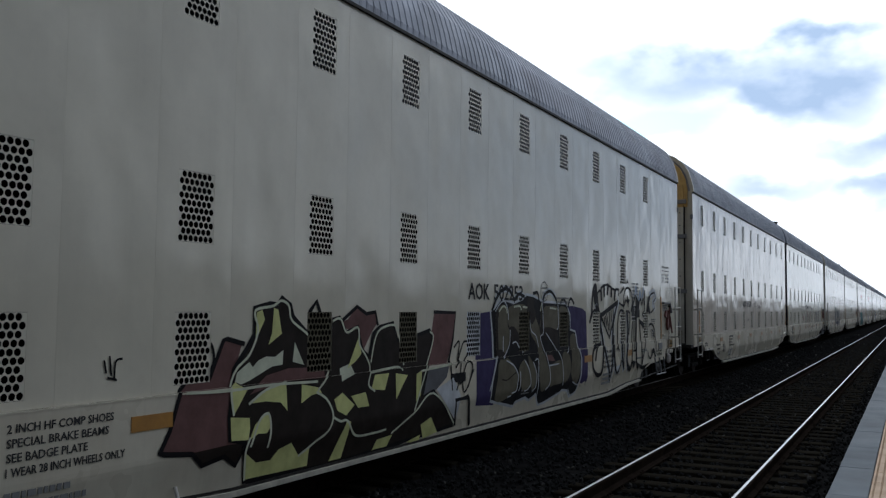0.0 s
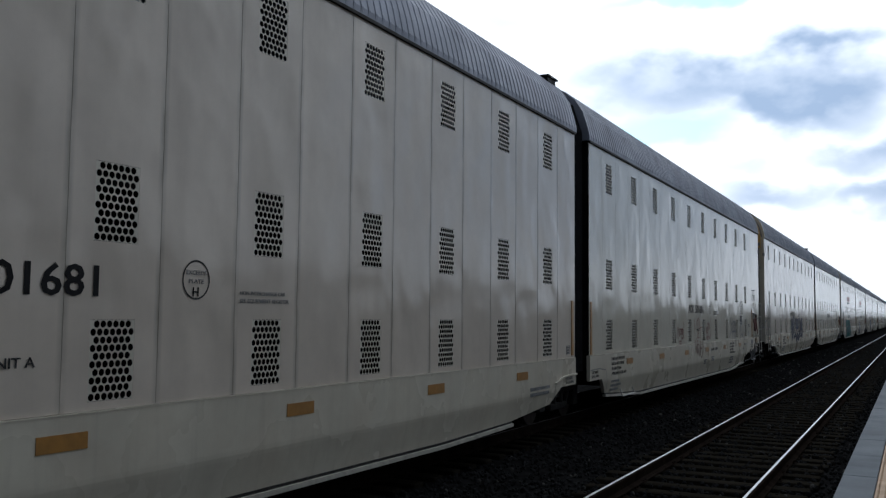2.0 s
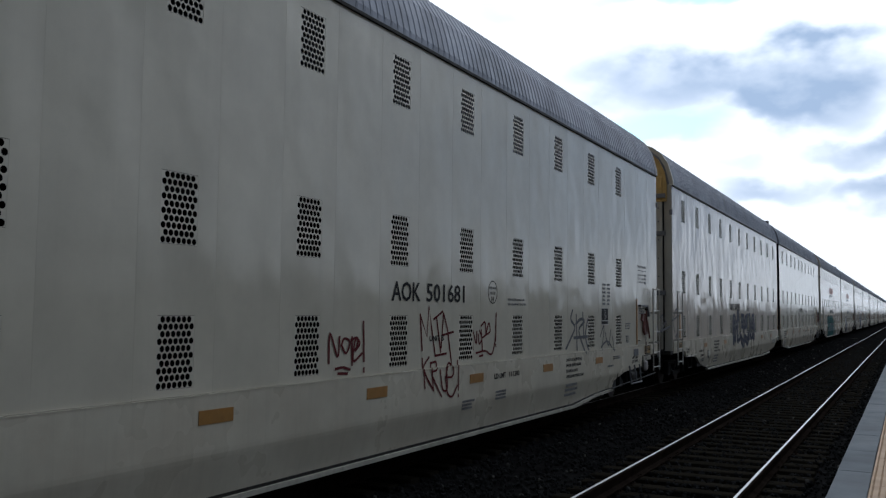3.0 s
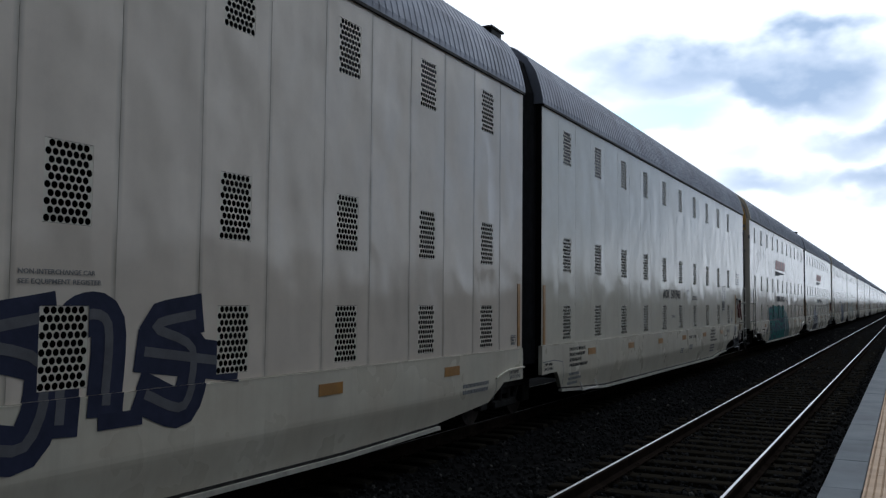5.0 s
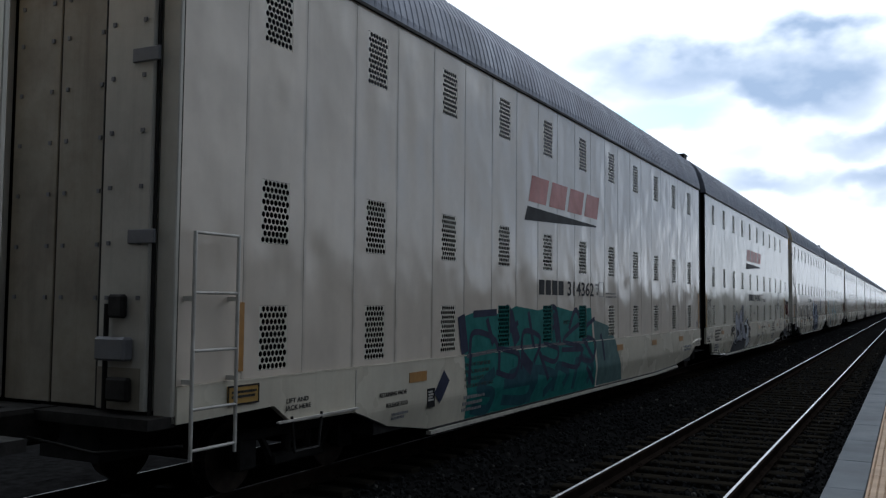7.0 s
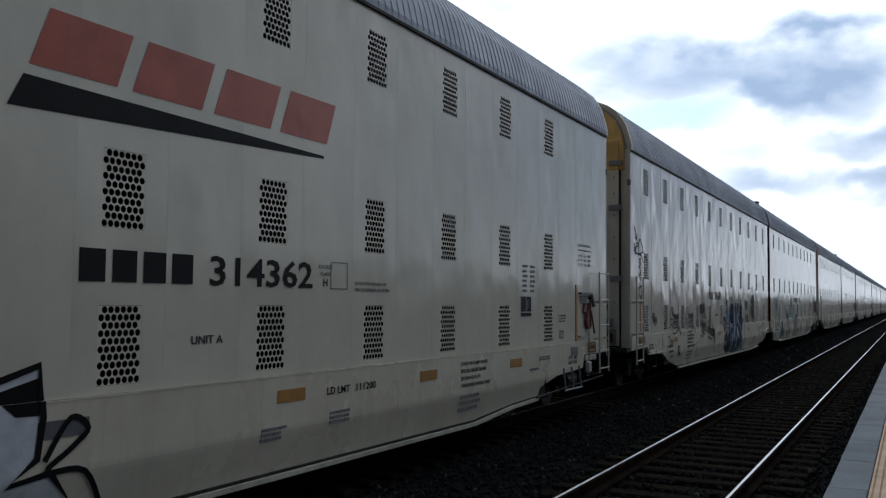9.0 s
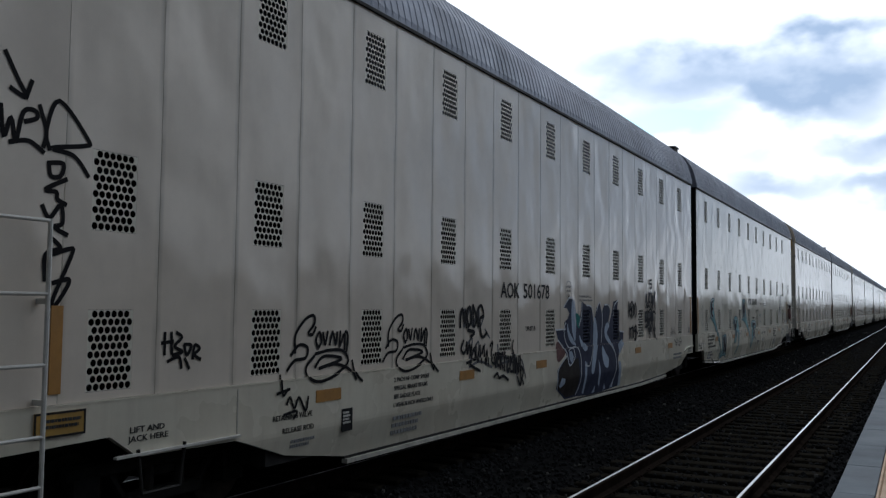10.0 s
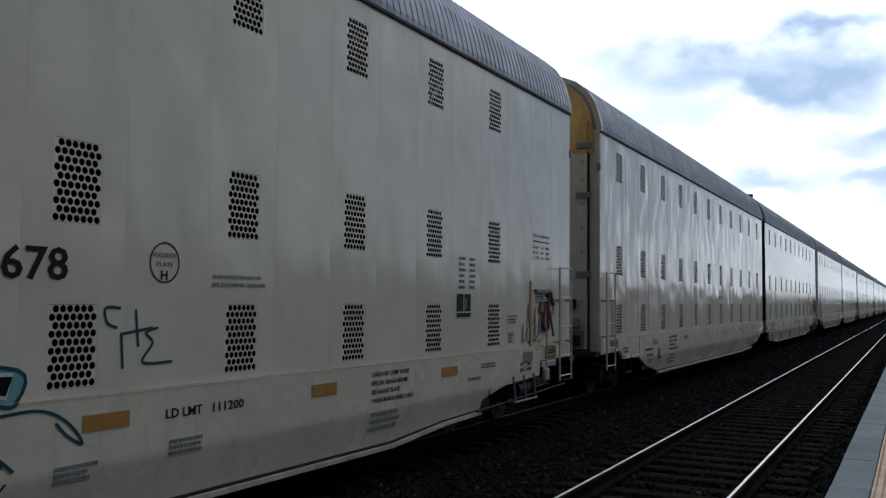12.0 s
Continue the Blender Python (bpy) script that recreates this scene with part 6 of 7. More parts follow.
    strokes(t, 0.028, [(0.21, 1.63), (0.29, 1.43), (0.32, 1.63)], [(0.34, 1.71), (0.41, 1.42)], [(0.35, 1.67), (0.5, 1.73), (0.46, 1.57), (0.55, 1.45)], [(0.55, 1.71), (0.6, 1.51), (0.69, 1.59)], [(0.57, 1.62), (0.66, 1.66)], [(0.71, 1.68), (0.83, 1.72)], [(0.71, 1.57), (0.85, 1.61), (0.75, 1.44)], [(0.29, 1.28), (0.32, 1.47), (0.4, 1.3), (0.42, 1.46)], [(0.51, 1.21), (0.57, 1.37), (0.72, 1.4)], [(0.62, 1.39), (0.81, 1.4), (0.83, 1.22)], [(0.2, 1.79), (0.35, 1.75)])
    t.done("graffiti_tag", "black scribbled tags beside the joint")


def black_tags():
    key, rng = (3, "lead"), random.Random(12)
    t = Paint(key, "g_black", 0.004)
    strokes(t, 0.035, [(0.3, 3.64), (0.39, 3.49), (0.47, 3.36), (0.35, 3.4)], [(0.47, 3.36), (0.51, 3.48)], [(0.28, 3.27), (0.31, 3.06), (0.36, 3.2), (0.4, 3.04), (0.45, 3.25), (0.54, 3.28), (0.56, 3.23), (0.47, 3.19)], [(0.58, 3.32), (0.64, 3.15), (0.62, 3.04)], [(0.67, 3.03), (0.64, 3.16), (0.74, 3.39), (1, 3.15), (0.97, 3.1), (0.69, 3.04), (0.88, 3.01), (1.01, 2.88)], [(0.36, 3.03), (0.5, 3.06), (0.62, 3)])
    strokes(t, 0.035, [(0.67, 2.93), (0.79, 2.94), (0.77, 2.85), (0.69, 2.84), (0.67, 2.93)], [(0.82, 2.83), (0.65, 2.74), (0.74, 2.73), (0.75, 2.68), (0.82, 2.65)], [(0.63, 2.62), (0.69, 2.54), (0.78, 2.64), (0.8, 2.51), (0.73, 2.48), (0.84, 2.43)], [(0.71, 2.4), (0.79, 2.33), (0.67, 2.28), (0.67, 2.1)], [(0.69, 2.27), (0.87, 2.33), (0.89, 2.29), (0.74, 1.96), (0.76, 1.92), (0.85, 2.04), (0.87, 2.11), (0.74, 2.08)])
    strokes(t, 0.03, [(1.82, 1.7), (1.82, 1.53)], [(1.89, 1.7), (1.9, 1.53)], [(1.79, 1.62), (1.91, 1.63)], [(1.95, 1.7), (2.01, 1.66), (1.93, 1.59), (2.02, 1.54), (1.91, 1.52)], [(2.04, 1.59), (2.07, 1.51), (2.12, 1.59), (2.04, 1.6)], [(2.14, 1.48), (2.16, 1.59), (2.22, 1.56), (2.16, 1.51), (2.23, 1.47)], [(1.86, 1.47), (1.98, 1.5), (2.01, 1.41)], [(2.05, 1.48), (2.1, 1.4)])
    for dy in (0.0, -1.75):
        for q in ([(5.29, 1.47), (5.29, 1.64), (5.44, 1.79), (5.58, 1.83), (5.6, 1.75), (5.5, 1.66), (5.57, 1.64), (5.62, 1.71)], [(5.23, 1.45), (5.35, 1.54), (5.49, 1.51), (5.46, 1.41), (5.28, 1.39), (5.17, 1.3)], [(5.67, 1.5), (5.63, 1.58), (5.69, 1.66), (5.72, 1.56), (5.67, 1.5)], [(5.75, 1.65), (5.79, 1.53), (5.83, 1.66)], [(5.87, 1.53), (5.92, 1.66), (5.98, 1.52), (6, 1.65)]):
            t.line([(a + dy, b) for a, b in q], 0.034)
        for q in ([(6.06, 1.66), (6.05, 1.5), (6.12, 1.63)], [(6.14, 1.47), (6.15, 1.65), (6.2, 1.61), (6.18, 1.45)], [(5.6, 1.42), (5.47, 1.31), (5.52, 1.2), (5.71, 1.16), (6, 1.22), (6.21, 1.33), (6.12, 1.45), (5.87, 1.47), (5.62, 1.44)], [(5.62, 1.31), (5.77, 1.41), (6.1, 1.37), (5.68, 1.29), (5.98, 1.32), (6.24, 1.25), (6.35, 1.14)], [(6.29, 1.34), (6.35, 1.2), (6.47, 1.11)]):
            t.line([(a + dy, b) for a, b in q], 0.034)
    strokes(t, 0.03, [(3.31, 1.26), (3.34, 1.07), (3.41, 1.12)], [(3.25, 1.09), (3.44, 1.12)], [(3.4, 0.98), (3.45, 1.04), (3.52, 0.93), (3.59, 1.03), (3.7, 0.89), (3.74, 1.02)], [(3.36, 0.88), (3.56, 0.9), (3.51, 0.83)])
    strokes(t, 0.05, [(7.11, 1.66), (7.12, 1.84), (7.18, 1.89), (7.23, 1.71), (7.25, 1.87), (7.29, 1.65)], [(7.35, 1.66), (7.31, 1.86), (7.4, 1.92), (7.44, 1.74), (7.35, 1.66)], [(7.49, 1.95), (7.51, 1.66), (7.61, 1.77), (7.49, 1.94)], [(7.66, 1.66), (7.65, 1.89), (7.76, 1.94), (7.83, 1.81), (7.71, 1.75), (7.78, 1.51), (7.94, 1.56)], [(7.34, 1.61), (7.54, 1.58), (7.43, 1.52)])
    strokes(t, 0.04, [(7.21, 1.47), (7.14, 1.37), (7.21, 1.3), (7.27, 1.34)], [(7.3, 1.45), (7.33, 1.29), (7.39, 1.43), (7.42, 1.26), (7.46, 1.4)], [(7.51, 1.35), (7.46, 1.22), (7.58, 1.23), (7.53, 1.36)], [(7.59, 1.4), (7.61, 1.17), (7.69, 1.34)], [(7.72, 1.39), (7.74, 1.15)], [(7.79, 1.28), (7.85, 1.38), (7.87, 1.12), (7.95, 1.32), (7.97, 1.1)], [(8.05, 1.37), (8.14, 1.42), (8.07, 1.16), (8.2, 1.11)], [(7.27, 1.17), (7.42, 1.19), (7.38, 1.14), (7.69, 1.04)])
    strokes(t, 0.045, [(8.16, 1.24), (8.2, 1.07), (8.24, 1.26)], [(8.25, 1.18), (8.32, 1.19), (8.3, 1.26), (8.26, 1.12), (8.34, 1.07)], [(8.36, 1.26), (8.37, 1.03)], [(8.37, 1.23), (8.44, 1.24), (8.38, 1.16), (8.46, 1.04)], [(8.49, 1.25), (8.51, 1.15), (8.57, 1.26)], [(8.51, 1.15), (8.51, 1)], [(8.59, 1.17), (8.66, 1.17), (8.6, 1.01), (8.69, 1.01)], [(8.71, 1.09), (8.76, 1.12), (8.72, 1.19), (8.72, 0.99), (8.8, 0.97)], [(8.82, 1.22), (8.84, 0.95)], [(8.87, 1.42), (8.84, 1.32), (8.89, 1.23), (8.83, 1.19)], [(8.87, 1.17), (8.9, 0.94)], [(8.93, 0.94), (8.94, 1.17), (9.02, 0.93), (9.04, 1.18)])
    strokes(t, 0.045, [(9.09, 1.18), (9.13, 0.83), (9.22, 0.95), (9.09, 1.03)], [(9, 0.87), (9.09, 0.74), (9.16, 0.83), (9.23, 0.75)], [(8.16, 0.93), (8.26, 0.97), (8.33, 0.9), (8.47, 0.92), (8.65, 0.85)])
    for y0, z0, w_, h_ in ((14.95, 1.72, 0.6, 0.34), (15.0, 1.25, 0.6, 0.3)):
        for q in wild(5, y0, z0, w_, h_, rng, 0.0):
            t.line(q, 0.045)
    strokes(t, 0.05, [(16.78, 2.57), (16.62, 2.55), (16.61, 2.48), (16.78, 2.48), (16.79, 2.4), (16.64, 2.38)], [(16.68, 2.38), (16.67, 2.3)], [(16.36, 2.18), (16.36, 2.04), (16.41, 1.95), (16.45, 1.96), (16.43, 2.06)], [(16.43, 2.04), (16.49, 1.95), (16.54, 2.12), (16.64, 2.27)], [(16.55, 2.08), (16.66, 2.05), (16.6, 1.95), (16.51, 2)], [(16.7, 1.93), (16.75, 2.05), (16.81, 2.04), (16.77, 1.92), (16.85, 2.02)], [(16.78, 2.23), (16.82, 2.05)], [(16.87, 2.19), (16.88, 1.93), (16.97, 1.83), (17.08, 1.87), (17.09, 2.05)], [(17.02, 1.96), (17.03, 2.14), (17.12, 2.29)], [(16.28, 1.93), (16.34, 2)])
    strokes(t, 0.05, [(16.42, 1.87), (16.48, 1.83), (16.65, 1.9), (16.8, 1.87)], [(17.09, 1.8), (17.14, 1.81)])
    strokes(t, 0.06, [(16.26, 1.63), (16.25, 1.78), (16.35, 1.83), (16.41, 1.72), (16.31, 1.63)], [(16.37, 1.71), (16.42, 1.51)], [(16.44, 1.62), (16.45, 1.51), (16.48, 1.71), (16.54, 1.5), (16.56, 1.68)], [(16.61, 1.67), (16.63, 1.51), (16.71, 1.54), (16.69, 1.69), (16.61, 1.67)], [(16.72, 1.81), (16.8, 1.49)], [(16.77, 1.7), (16.83, 1.83)], [(16.84, 1.73), (16.88, 1.49), (16.99, 1.43), (17.07, 1.71)], [(17.1, 1.47), (16.98, 1.26)], [(16.98, 1.43), (17.15, 1.2)], smooth=True)
    strokes(t, 0.045, [(16.46, 1.46), (16.79, 1.47), (16.48, 1.41), (16.75, 1.41)], [(16.54, 1.36), (16.65, 1.33), (16.59, 1.25)], [(16.22, 1.51), (16.42, 1.5), (16.27, 1.56)], [(16.85, 1.4), (16.88, 1.33)])
    strokes(t, 0.02, [(18.53, 1.25), (18.57, 1.34), (18.62, 1.26)], [(18.6, 1.4), (18.68, 1.43), (18.66, 1.28), (18.75, 1.39)], [(18.75, 1.33), (18.82, 1.41), (18.81, 1.28), (18.91, 1.38), (18.93, 1.25)], [(18.82, 1.15), (18.96, 1.08), (19.07, 1.01)], [(18.89, 1.45), (18.94, 1.32), (19.08, 1.28)])
    t.done("graffiti_tag", "black hand-sprayed tags")
    s = Paint(key, "g_smoke", 0.003)
    strokes(s, 0.13, [(16.38, 2.21), (16.36, 2.08)], [(16.6, 2.24), (16.59, 2.08)], [(16.78, 2.25), (16.8, 2.11)], [(17.09, 2.27), (17.02, 2.09)], [(16.93, 2.18), (16.93, 2.05)])
    s.done("graffiti_fade", "grey sprayed tops of the letters")
    d = Paint(key, "g_grey", 0.0035)
    strokes(d, 0.15, [(16.3, 1.8), (16.3, 1.65)], [(16.5, 1.78), (16.5, 1.67)], [(16.67, 1.79), (16.69, 1.68)], [(16.88, 1.79), (16.92, 1.66)], [(16.81, 1.81), (16.82, 1.7)])
    d.done("graffiti_fade", "charcoal sprayed letter tops")
    g = Paint(key, "g_smoke", 0.004)
    strokes(g, 0.035, [(7.15, 1.83), (7.28, 1.89), (7.22, 1.65), (7.42, 1.91), (7.49, 1.66), (7.67, 1.92), (7.71, 1.64), (7.85, 1.8)], [(7.29, 1.4), (7.49, 1.49), (7.39, 1.19), (7.67, 1.45), (7.71, 1.23), (7.89, 1.4)], [(7.36, 1.11), (7.71, 1.17), (8.09, 1.07)], [(8.32, 1.38), (8.4, 1.13), (8.56, 1.33), (8.64, 0.95), (8.89, 1.24), (8.98, 0.9), (9.15, 1.13), (9.33, 0.84)], [(8.2, 1.06), (8.68, 1.12), (9.24, 1)], [(7.89, 1.61), (8.04, 1.49)])
    g.done("graffiti_tag", "faint grey hand-sprayed tags")
    # the tall blue and white piece
    mass = [(10.67, 1.56), (11.12, 1.55), (11.08, 1.67), (11.25, 1.73), (11.34, 1.82), (11.23, 1.91), (11.04, 1.93), (11.31, 2.09), (11.52, 2.07), (11.59, 1.82), (11.82, 1.79), (11.92, 1.78), (11.99, 2.04), (12.27, 1.97), (12.56, 1.94), (12.68, 1.62), (12.82, 1.91), (13.02, 2.04), (13.16, 1.83), (13.31, 1.99), (13.58, 2.01), (13.69, 1.87), (13.56, 1.63), (13.75, 1.77), (13.89, 2.05), (14.21, 2.09), (14.06, 1.47), (14.6, 1.43), (14.57, 1.27), (14.29, 1.16), (14.14, 0.85), (14.36, 0.34), (13.42, 0.3), (12.48, 0.3), (11.83, 0.33), (11.24, 0.33), (10.71, 0.55), (10.71, 0.87), (11.14, 1.09), (10.99, 1.29), (10.78, 1.37)]
    Paint(key, "g_navy", 0.004).fill(mass).done("graffiti_fill", "navy sprayed letter mass")
    Paint(key, "g_dark", 0.0055).fill([(10.78, 0.55), (10.79, 0.86), (11.15, 1.07), (11.33, 0.9), (11.58, 1), (11.75, 1.04), (11.84, 0.8), (11.82, 0.56), (11.72, 0.37), (11.27, 0.36)]).done("graffiti_shade", "brown-black sprayed lower letter")
    Paint(key, "g_maroon", 0.0035).fill([(10.71, 1.33), (10.96, 1.3), (11.11, 1.15), (10.81, 1), (10.68, 1.08)], True).done("graffiti_blush", "dull pink sprayed patch")
    pale = Paint(key, "g_pale", 0.0075)
    fills(pale, [(11.45, 2.02), (11.59, 2.05), (11.68, 1.79), (11.67, 1.45), (11.61, 1.33), (11.46, 1.57)], [(11.24, 1.65), (11.33, 1.51), (11.57, 1.34), (11.69, 1.25), (11.47, 1.29), (11.31, 1.38), (11.22, 1.54)], [(11.84, 1.44), (12.01, 1.32), (12.24, 1.24), (12.23, 1.15), (12.09, 1.14), (11.95, 1.23)], [(12.66, 1.68), (12.77, 1.72), (12.89, 1.4), (12.78, 1.02), (12.62, 0.71), (12.48, 0.76), (12.61, 1.22)], [(13.12, 1.2), (13.33, 1.05), (13.53, 0.92), (13.47, 0.76), (13.26, 0.81), (13.13, 0.99)],
          [(13.31, 1.51), (13.47, 1.64), (13.62, 1.57), (13.47, 1.43), (13.77, 1.22), (13.88, 1.06), (13.61, 1.22), (13.38, 1.33)], smooth=True)
    fills(pale, [(11.27, 1.16), (11.41, 1.16), (11.51, 1.06), (11.43, 0.95), (11.3, 1.02)], [(10.82, 0.58), (10.91, 0.72), (11.09, 0.7), (11.09, 0.61), (10.91, 0.55)], [(12.11, 0.36), (12.12, 0.95), (12.24, 0.91), (12.23, 0.58), (12.21, 0.35)], [(12.9, 0.96), (13.02, 0.75), (13.08, 0.4), (12.95, 0.49)], [(14.14, 1.19), (14.49, 1.29), (14.55, 1.18), (14.23, 0.98)], [(14.16, 0.85), (14.32, 0.83), (14.48, 0.34), (14.32, 0.33)], [(12.68, 0.32), (12.82, 0.46), (12.84, 0.33)], [(13.37, 0.33), (13.36, 0.46), (13.51, 0.34)], [(13.77, 0.34), (13.93, 0.55), (13.95, 0.34)])
    pale.done("graffiti_highlight", "pale blue sprayed streaks")
    line = Paint(key, "g_white", 0.0105)
    strokes(line, 0.028, [(11.04, 1.93), (11.31, 2.09), (11.52, 2.07), (11.59, 1.82), (11.66, 1.62)], [(10.66, 1.55), (11.12, 1.55)], [(10.78, 1.37), (11.14, 1.15), (11.29, 0.92), (11.52, 1), (11.56, 1.11), (11.45, 1.22), (11.25, 1.18)], [(11.15, 1.67), (11.06, 1.53), (11.12, 1.36), (11.32, 1.22), (11.69, 1.22), (11.88, 1.03), (11.91, 0.8), (11.88, 0.53), (11.76, 0.37)], [(11.99, 2.02), (11.96, 1.79), (11.84, 1.6)], [(12.25, 1.97), (12.54, 1.93), (12.68, 1.64)], [(12.57, 1.22), (12.51, 1.04), (12.36, 0.86), (12.14, 0.88)], [(12.82, 1.88), (13.02, 2.03), (13.17, 1.78), (13.1, 1.26)])
    strokes(line, 0.028, [(13.32, 1.98), (13.55, 1.98), (13.74, 1.84), (13.56, 1.6)], [(13.57, 1.23), (13.88, 1.08), (14.03, 0.79), (13.88, 0.37)], [(10.75, 0.53), (10.73, 0.86), (11.14, 1.08)], [(14.21, 2.08), (13.95, 1.98), (13.87, 1.77)], [(14.06, 1.46), (14.6, 1.43)])
    line.done("graffiti_halo", "white sprayed edge lines")
    Paint(key, "g_teal", 0.0075).fill([(11.66, 1.82), (11.88, 1.76), (11.86, 1.56), (11.72, 1.62)], True).done("graffiti_patch", "dark teal sprayed patch")
    paint_screens(key, 11.9, 14.4, 1.2, 2.0, "g_navy")


def teal_letters():
    key, rng = (3, "trail"), random.Random(2)
    body, edge, ink, rim = Paint(key, "g_sky", 0.004), Paint(key, "g_deep", 0.0065), Paint(key, "g_navy", 0.011), Paint(key, "g_white", 0.0085)
    ink.mat = "g_black"

    def leaf(q):
        body.fill(q, True)
        edge.line(q, 0.028, closed=True)

    leaf([(1.86, 1.65), (2.05, 1.56), (2.42, 1.4), (2.8, 1.04), (3.1, 0.73), (3.24, 0.41), (3.31, 0.39), (3.28, 0.53), (3.01, 1.02), (2.69, 1.36), (2.4, 1.68), (2.28, 1.95), (2.27, 2.2), (2.09, 2.22), (1.89, 2.16), (1.76, 2.01), (1.76, 1.79)])
    leaf([(3.34, 0.39), (3.43, 0.64), (3.53, 1.12), (3.58, 1.07), (4.1, 1.07), (4.1, 0.52), (4.2, 0.4), (3.93, 0.45), (3.61, 0.44)])
    leaf([(5.52, 1.55), (5.86, 1.67), (6.2, 1.61), (6.43, 1.34), (6.46, 0.97), (6.31, 0.71), (5.79, 0.37), (5.9, 0.52), (6.18, 0.72), (6.28, 0.92), (6.2, 1.12), (6.08, 1.15), (6.01, 0.98), (5.9, 0.96), (5.84, 0.84), (5.51, 0.78), (5.6, 0.94), (5.66, 1.2), (5.53, 1.3)])
    leaf([(7.23, 2.2), (7.72, 2.22), (7.77, 1.97), (8.15, 1.47), (8.54, 1.09), (8.85, 0.5), (8.56, 0.9), (8.14, 1.22), (7.72, 1.43), (7.1, 1.55), (7.26, 1.62)])
    leaf([(8.86, 0.5), (9.04, 1.06), (9.14, 1.46), (9.99, 1.44), (9.96, 1.2), (9.69, 1.22), (9.69, 0.94), (9.88, 0.8), (9.62, 0.87), (9.27, 0.82)])
    for q in ([(2.29, 2.1), (2.34, 2.32), (2.42, 2.12)], [(1.88, 1.64), (1.74, 1.65), (1.63, 1.6), (1.58, 1.5)], [(2.5, 1.30), (2.75, 1.06), (3.05, 0.72)], [(2.5, 1.52), (2.9, 1.1), (3.2, 0.6)], [(3.53, 1.0), (3.5, 1.17), (3.44, 0.75)], [(4.05, 0.5), (4.2, 0.47), (4.26, 0.37), (4.1, 0.40)],
              [(5.52, 1.57), (5.34, 1.5), (5.28, 1.45), (5.38, 1.43), (5.56, 1.5)], [(5.95, 0.5), (6.15, 0.56), (6.22, 0.48)], [(5.45, 0.78), (5.38, 0.66)], [(7.70, 2.18), (7.75, 2.4)], [(7.5, 1.1), (7.65, 1.18), (7.8, 1.1)],
              [(6.98, 1.56), (7.25, 1.53)], [(3.0, 0.42), (3.08, 0.55), (3.2, 0.47)], [(9.6, 0.88), (9.8, 0.88), (9.96, 0.76)]):
        edge.line(q, 0.026)
    body.done("graffiti_fill", "light teal sprayed leaf shapes")
    edge.done("graffiti_outline", "deep teal sprayed outlines")

    def block(q):
        rim.line(q, 0.055, closed=True, smooth=False)
        ink.fill(q)

    block([(2.19, 2.18), (2.17, 2.1), (2.04, 2.07), (2.03, 1.97), (2.18, 1.95), (2.17, 1.88), (2.03, 1.86), (2.02, 1.76), (2.17, 1.74), (2.14, 1.64), (1.95, 1.68), (1.83, 1.81), (1.82, 2.02), (1.94, 2.14)])
    block([(3.58, 1.04), (3.79, 1.05), (3.88, 0.82), (3.93, 0.8), (3.94, 1.03), (4.08, 1.04), (4.06, 0.53), (3.86, 0.53), (3.78, 0.7), (3.73, 0.49), (3.59, 0.49)])
    block([(5.57, 1.55), (5.69, 1.55), (5.73, 1.41), (5.85, 1.43), (5.89, 1.54), (6.03, 1.55), (6.02, 1.3), (5.89, 1.24), (5.88, 1), (5.72, 1.01), (5.71, 1.23), (5.57, 1.33)])
    block([(7.28, 2.17), (7.4, 2.18), (7.44, 2.04), (7.55, 2.04), (7.6, 2.18), (7.71, 2.19), (7.68, 1.62), (7.57, 1.62), (7.54, 1.78), (7.43, 1.78), (7.4, 1.62), (7.28, 1.62)])
    block([(9.24, 1.42), (9.95, 1.4), (9.9, 1.27), (9.61, 1.33), (9.54, 1.24), (9.61, 1.1), (9.56, 0.92), (9.26, 0.92), (9.4, 1.11), (9.24, 1.24)])
    rim.done("graffiti_rim", "white sprayed letter rims")
    ink.done("graffiti_letters", "dark navy sprayed letters")
    g = Paint(key, "g_deep", 0.004)
    strokes(g, 0.024, [(10.86, 1.86), (10.72, 1.86), (10.74, 1.75), (10.83, 1.71)], [(11.02, 1.84), (11.05, 1.56)], [(10.88, 1.66), (10.9, 1.4)], [(10.88, 1.66), (11.19, 1.7)], [(11.25, 1.7), (11.13, 1.66), (11.2, 1.58), (11.1, 1.43), (11.41, 1.42)], [(9.86, 1.14), (10.12, 1.15), (10.3, 1.1), (10.45, 0.99), (10.53, 0.87), (10.4, 0.94), (10.3, 1.04)])
    strokes(g, 0.014, [(3.63, 2.06), (3.78, 2.07)], [(3.69, 2.06), (3.76, 1.87)], [(3.86, 2.04), (3.94, 1.95)], [(4.02, 2.06), (3.92, 1.94), (3.9, 1.86)], [(4.06, 1.84), (4.08, 2.02), (4.15, 1.94), (4.26, 2.07), (4.19, 1.7)])
    g.line(scribble(6.6, 1.0, 0.3, 0.2, 2, rng), 0.018)
    strokes(g, 0.02, [(2.7, 0.66), (2.69, 0.62), (2.72, 0.63), (2.7, 0.68), (2.69, 0.66)], [(2.74, 0.75), (2.83, 0.76), (2.82, 0.6)], [(9.73, 0.78), (9.82, 0.61), (9.91, 0.68)])
    g.line([(0.55, 1.9), (0.75, 2.0), (0.7, 1.7), (0.55, 1.45), (0.85, 1.5)], 0.022)
    g.done("graffiti_tag", "thin teal marker tags")
    s = Paint(key, "g_smoke", 0.004)
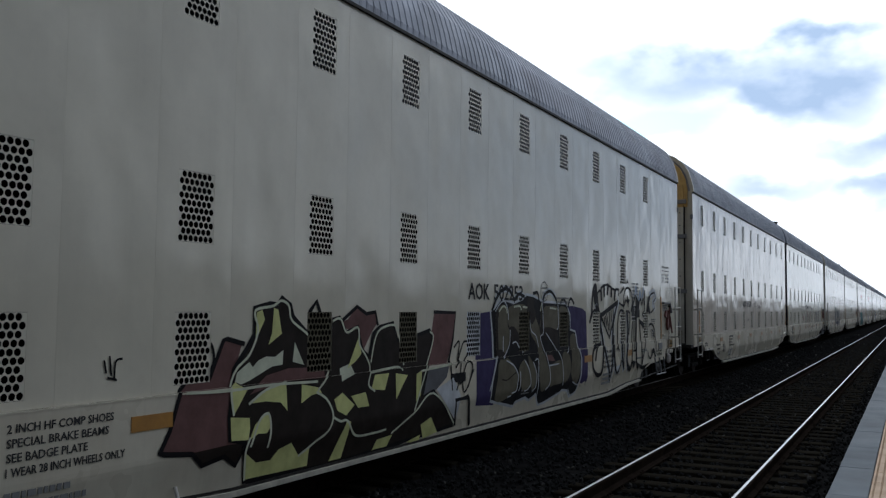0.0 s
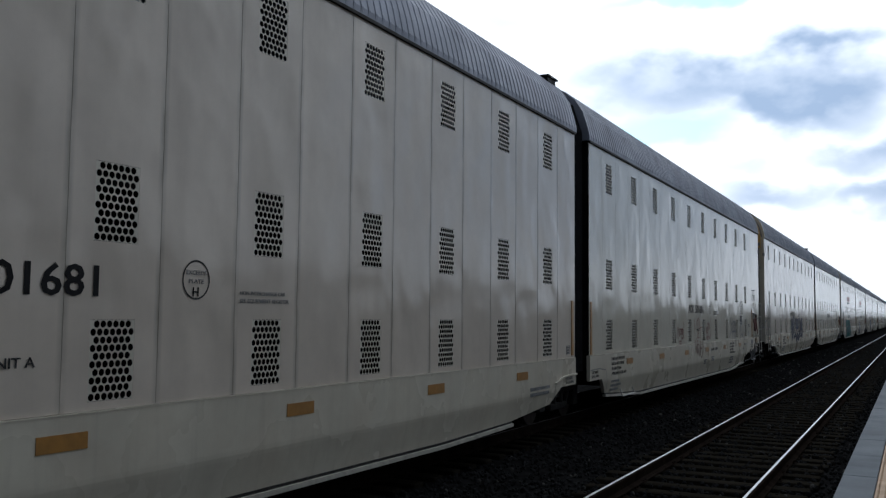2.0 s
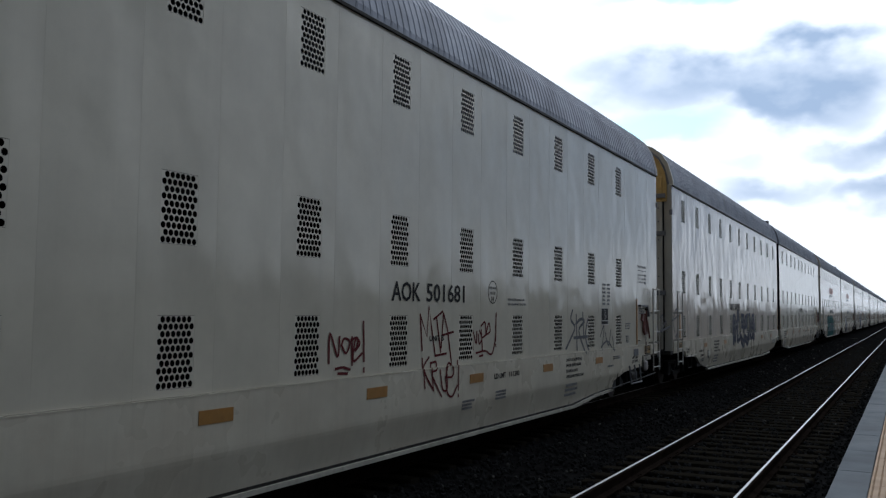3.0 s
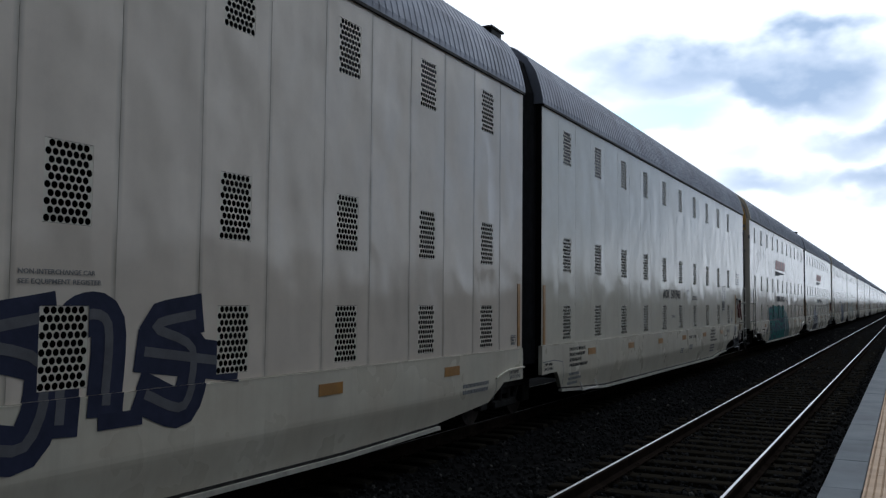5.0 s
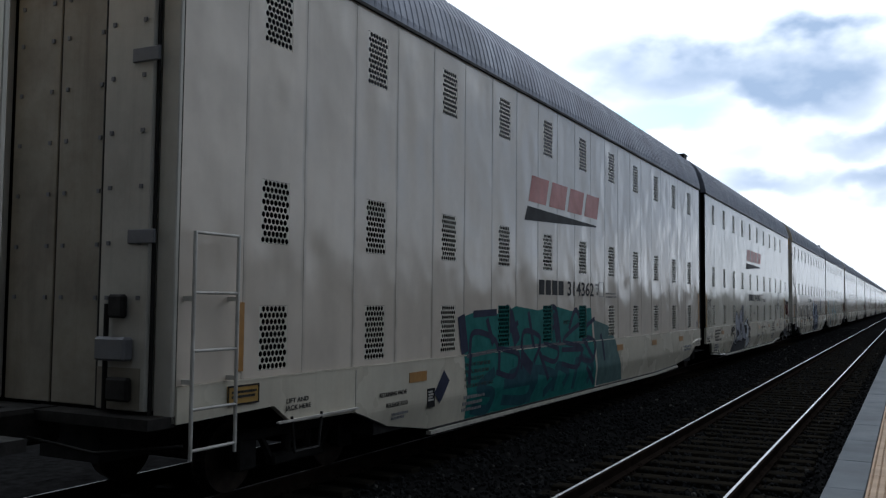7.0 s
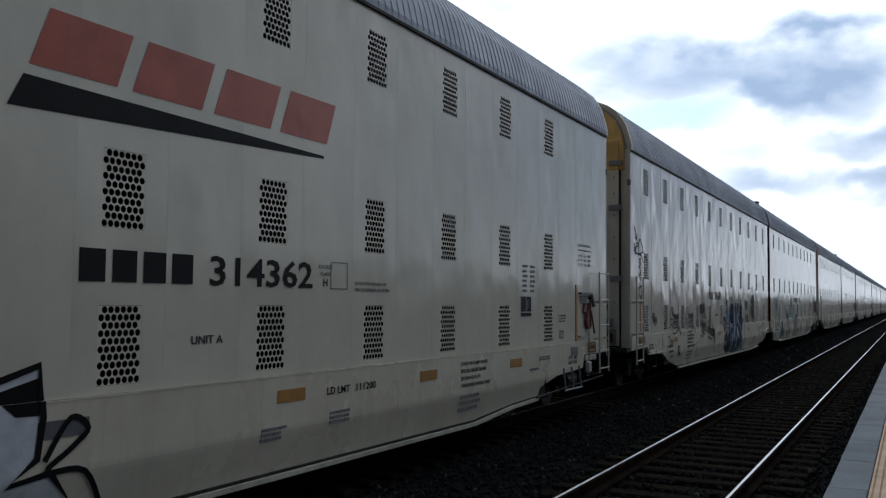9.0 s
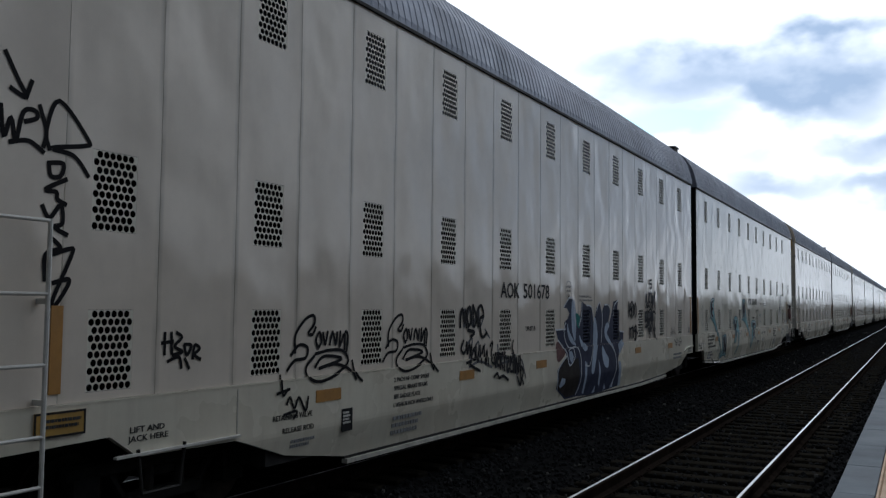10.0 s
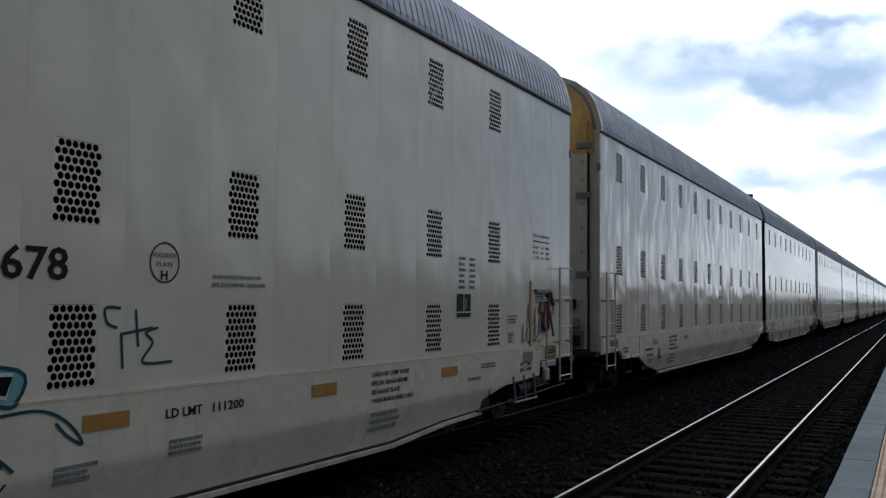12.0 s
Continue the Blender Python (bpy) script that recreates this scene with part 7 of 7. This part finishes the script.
    for y, z in ((19.0, 1.5), (19.3, 1.3), (18.8, 1.2), (19.8, 1.6)):
        s.line(scribble(y, z, 0.4, 0.4, 3, rng), 0.035)
    s.done("graffiti_tag", "grey sprayed tags beside the brake gear")
    k = Paint((3, "lead"), "g_black", 0.004)
    for q in wild(4, 19.0, 0.98, 0.62, 0.2, rng, 0.1):
        k.line(q, 0.018)
    k.done("graffiti_tag", "small black marker tag")


def painted_over(key, y, mat):
    """A reflector under a sprayed piece takes its colour."""
    for o in UNIT_OF[key].children:
        if o.name.startswith("reflector") and abs(o.location.y - y) < 0.1:
            o.material_slots[0].link = "OBJECT"
            o.material_slots[0].material = M[mat]
            tagged(o, "reflector sprayed over with graffiti paint")


for spot in (((-1, "trail"), 5.43, "g_dark"), ((-1, "trail"), 8.1, "g_black"), ((-1, "trail"), 10.75, "g_brown"), ((2, "trail"), 5.43, "g_silver"), ((2, "trail"), 8.1, "g_smoke"),
             ((3, "lead"), 12.8, "g_navy"), ((2, "lead"), 7.3, "g_teal"), ((2, "lead"), 10.0, "g_teal"), ((1, "lead"), 10.0, "g_navy"), ((1, "lead"), 12.8, "g_navy")):
    painted_over(*spot)
green_piece()
bubble_piece()
line_piece()
red_tags()
middle_pieces()
silver_piece()
black_tags()
teal_letters()


# ---- what moves ----
def motions():
    for k, kind, ob in cars:
        walk(ob, [(t, pose(SIDE, offset(k, kind) - SPEED * t, 0)) for t in (0.0, 3.0, 6.0, 9.0, 12.0)])
    # the wheels roll
    sets = [o for _, _, u in cars for o in u.children_recursive if o.name.startswith("wheelset")]
    turn = math.degrees(SPEED / FPS / 0.356)
    for sign in (-1, 1):
        same = [o for o in sets if (o.location.y > 0) == (sign > 0)]
        lead = same[0]
        loc = lead.location.copy()
        walk(lead, [(i / FPS, pose(*loc, turn * i, 0, 0)) for i in range(0, 12 * FPS + 1)])
        for o in same[1:]:
            o.rotation_mode = "QUATERNION"
            o.animation_data_create()
            o.animation_data.action = lead.animation_data.action
            o.animation_data.action_slot = lead.animation_data.action_slot


motions()
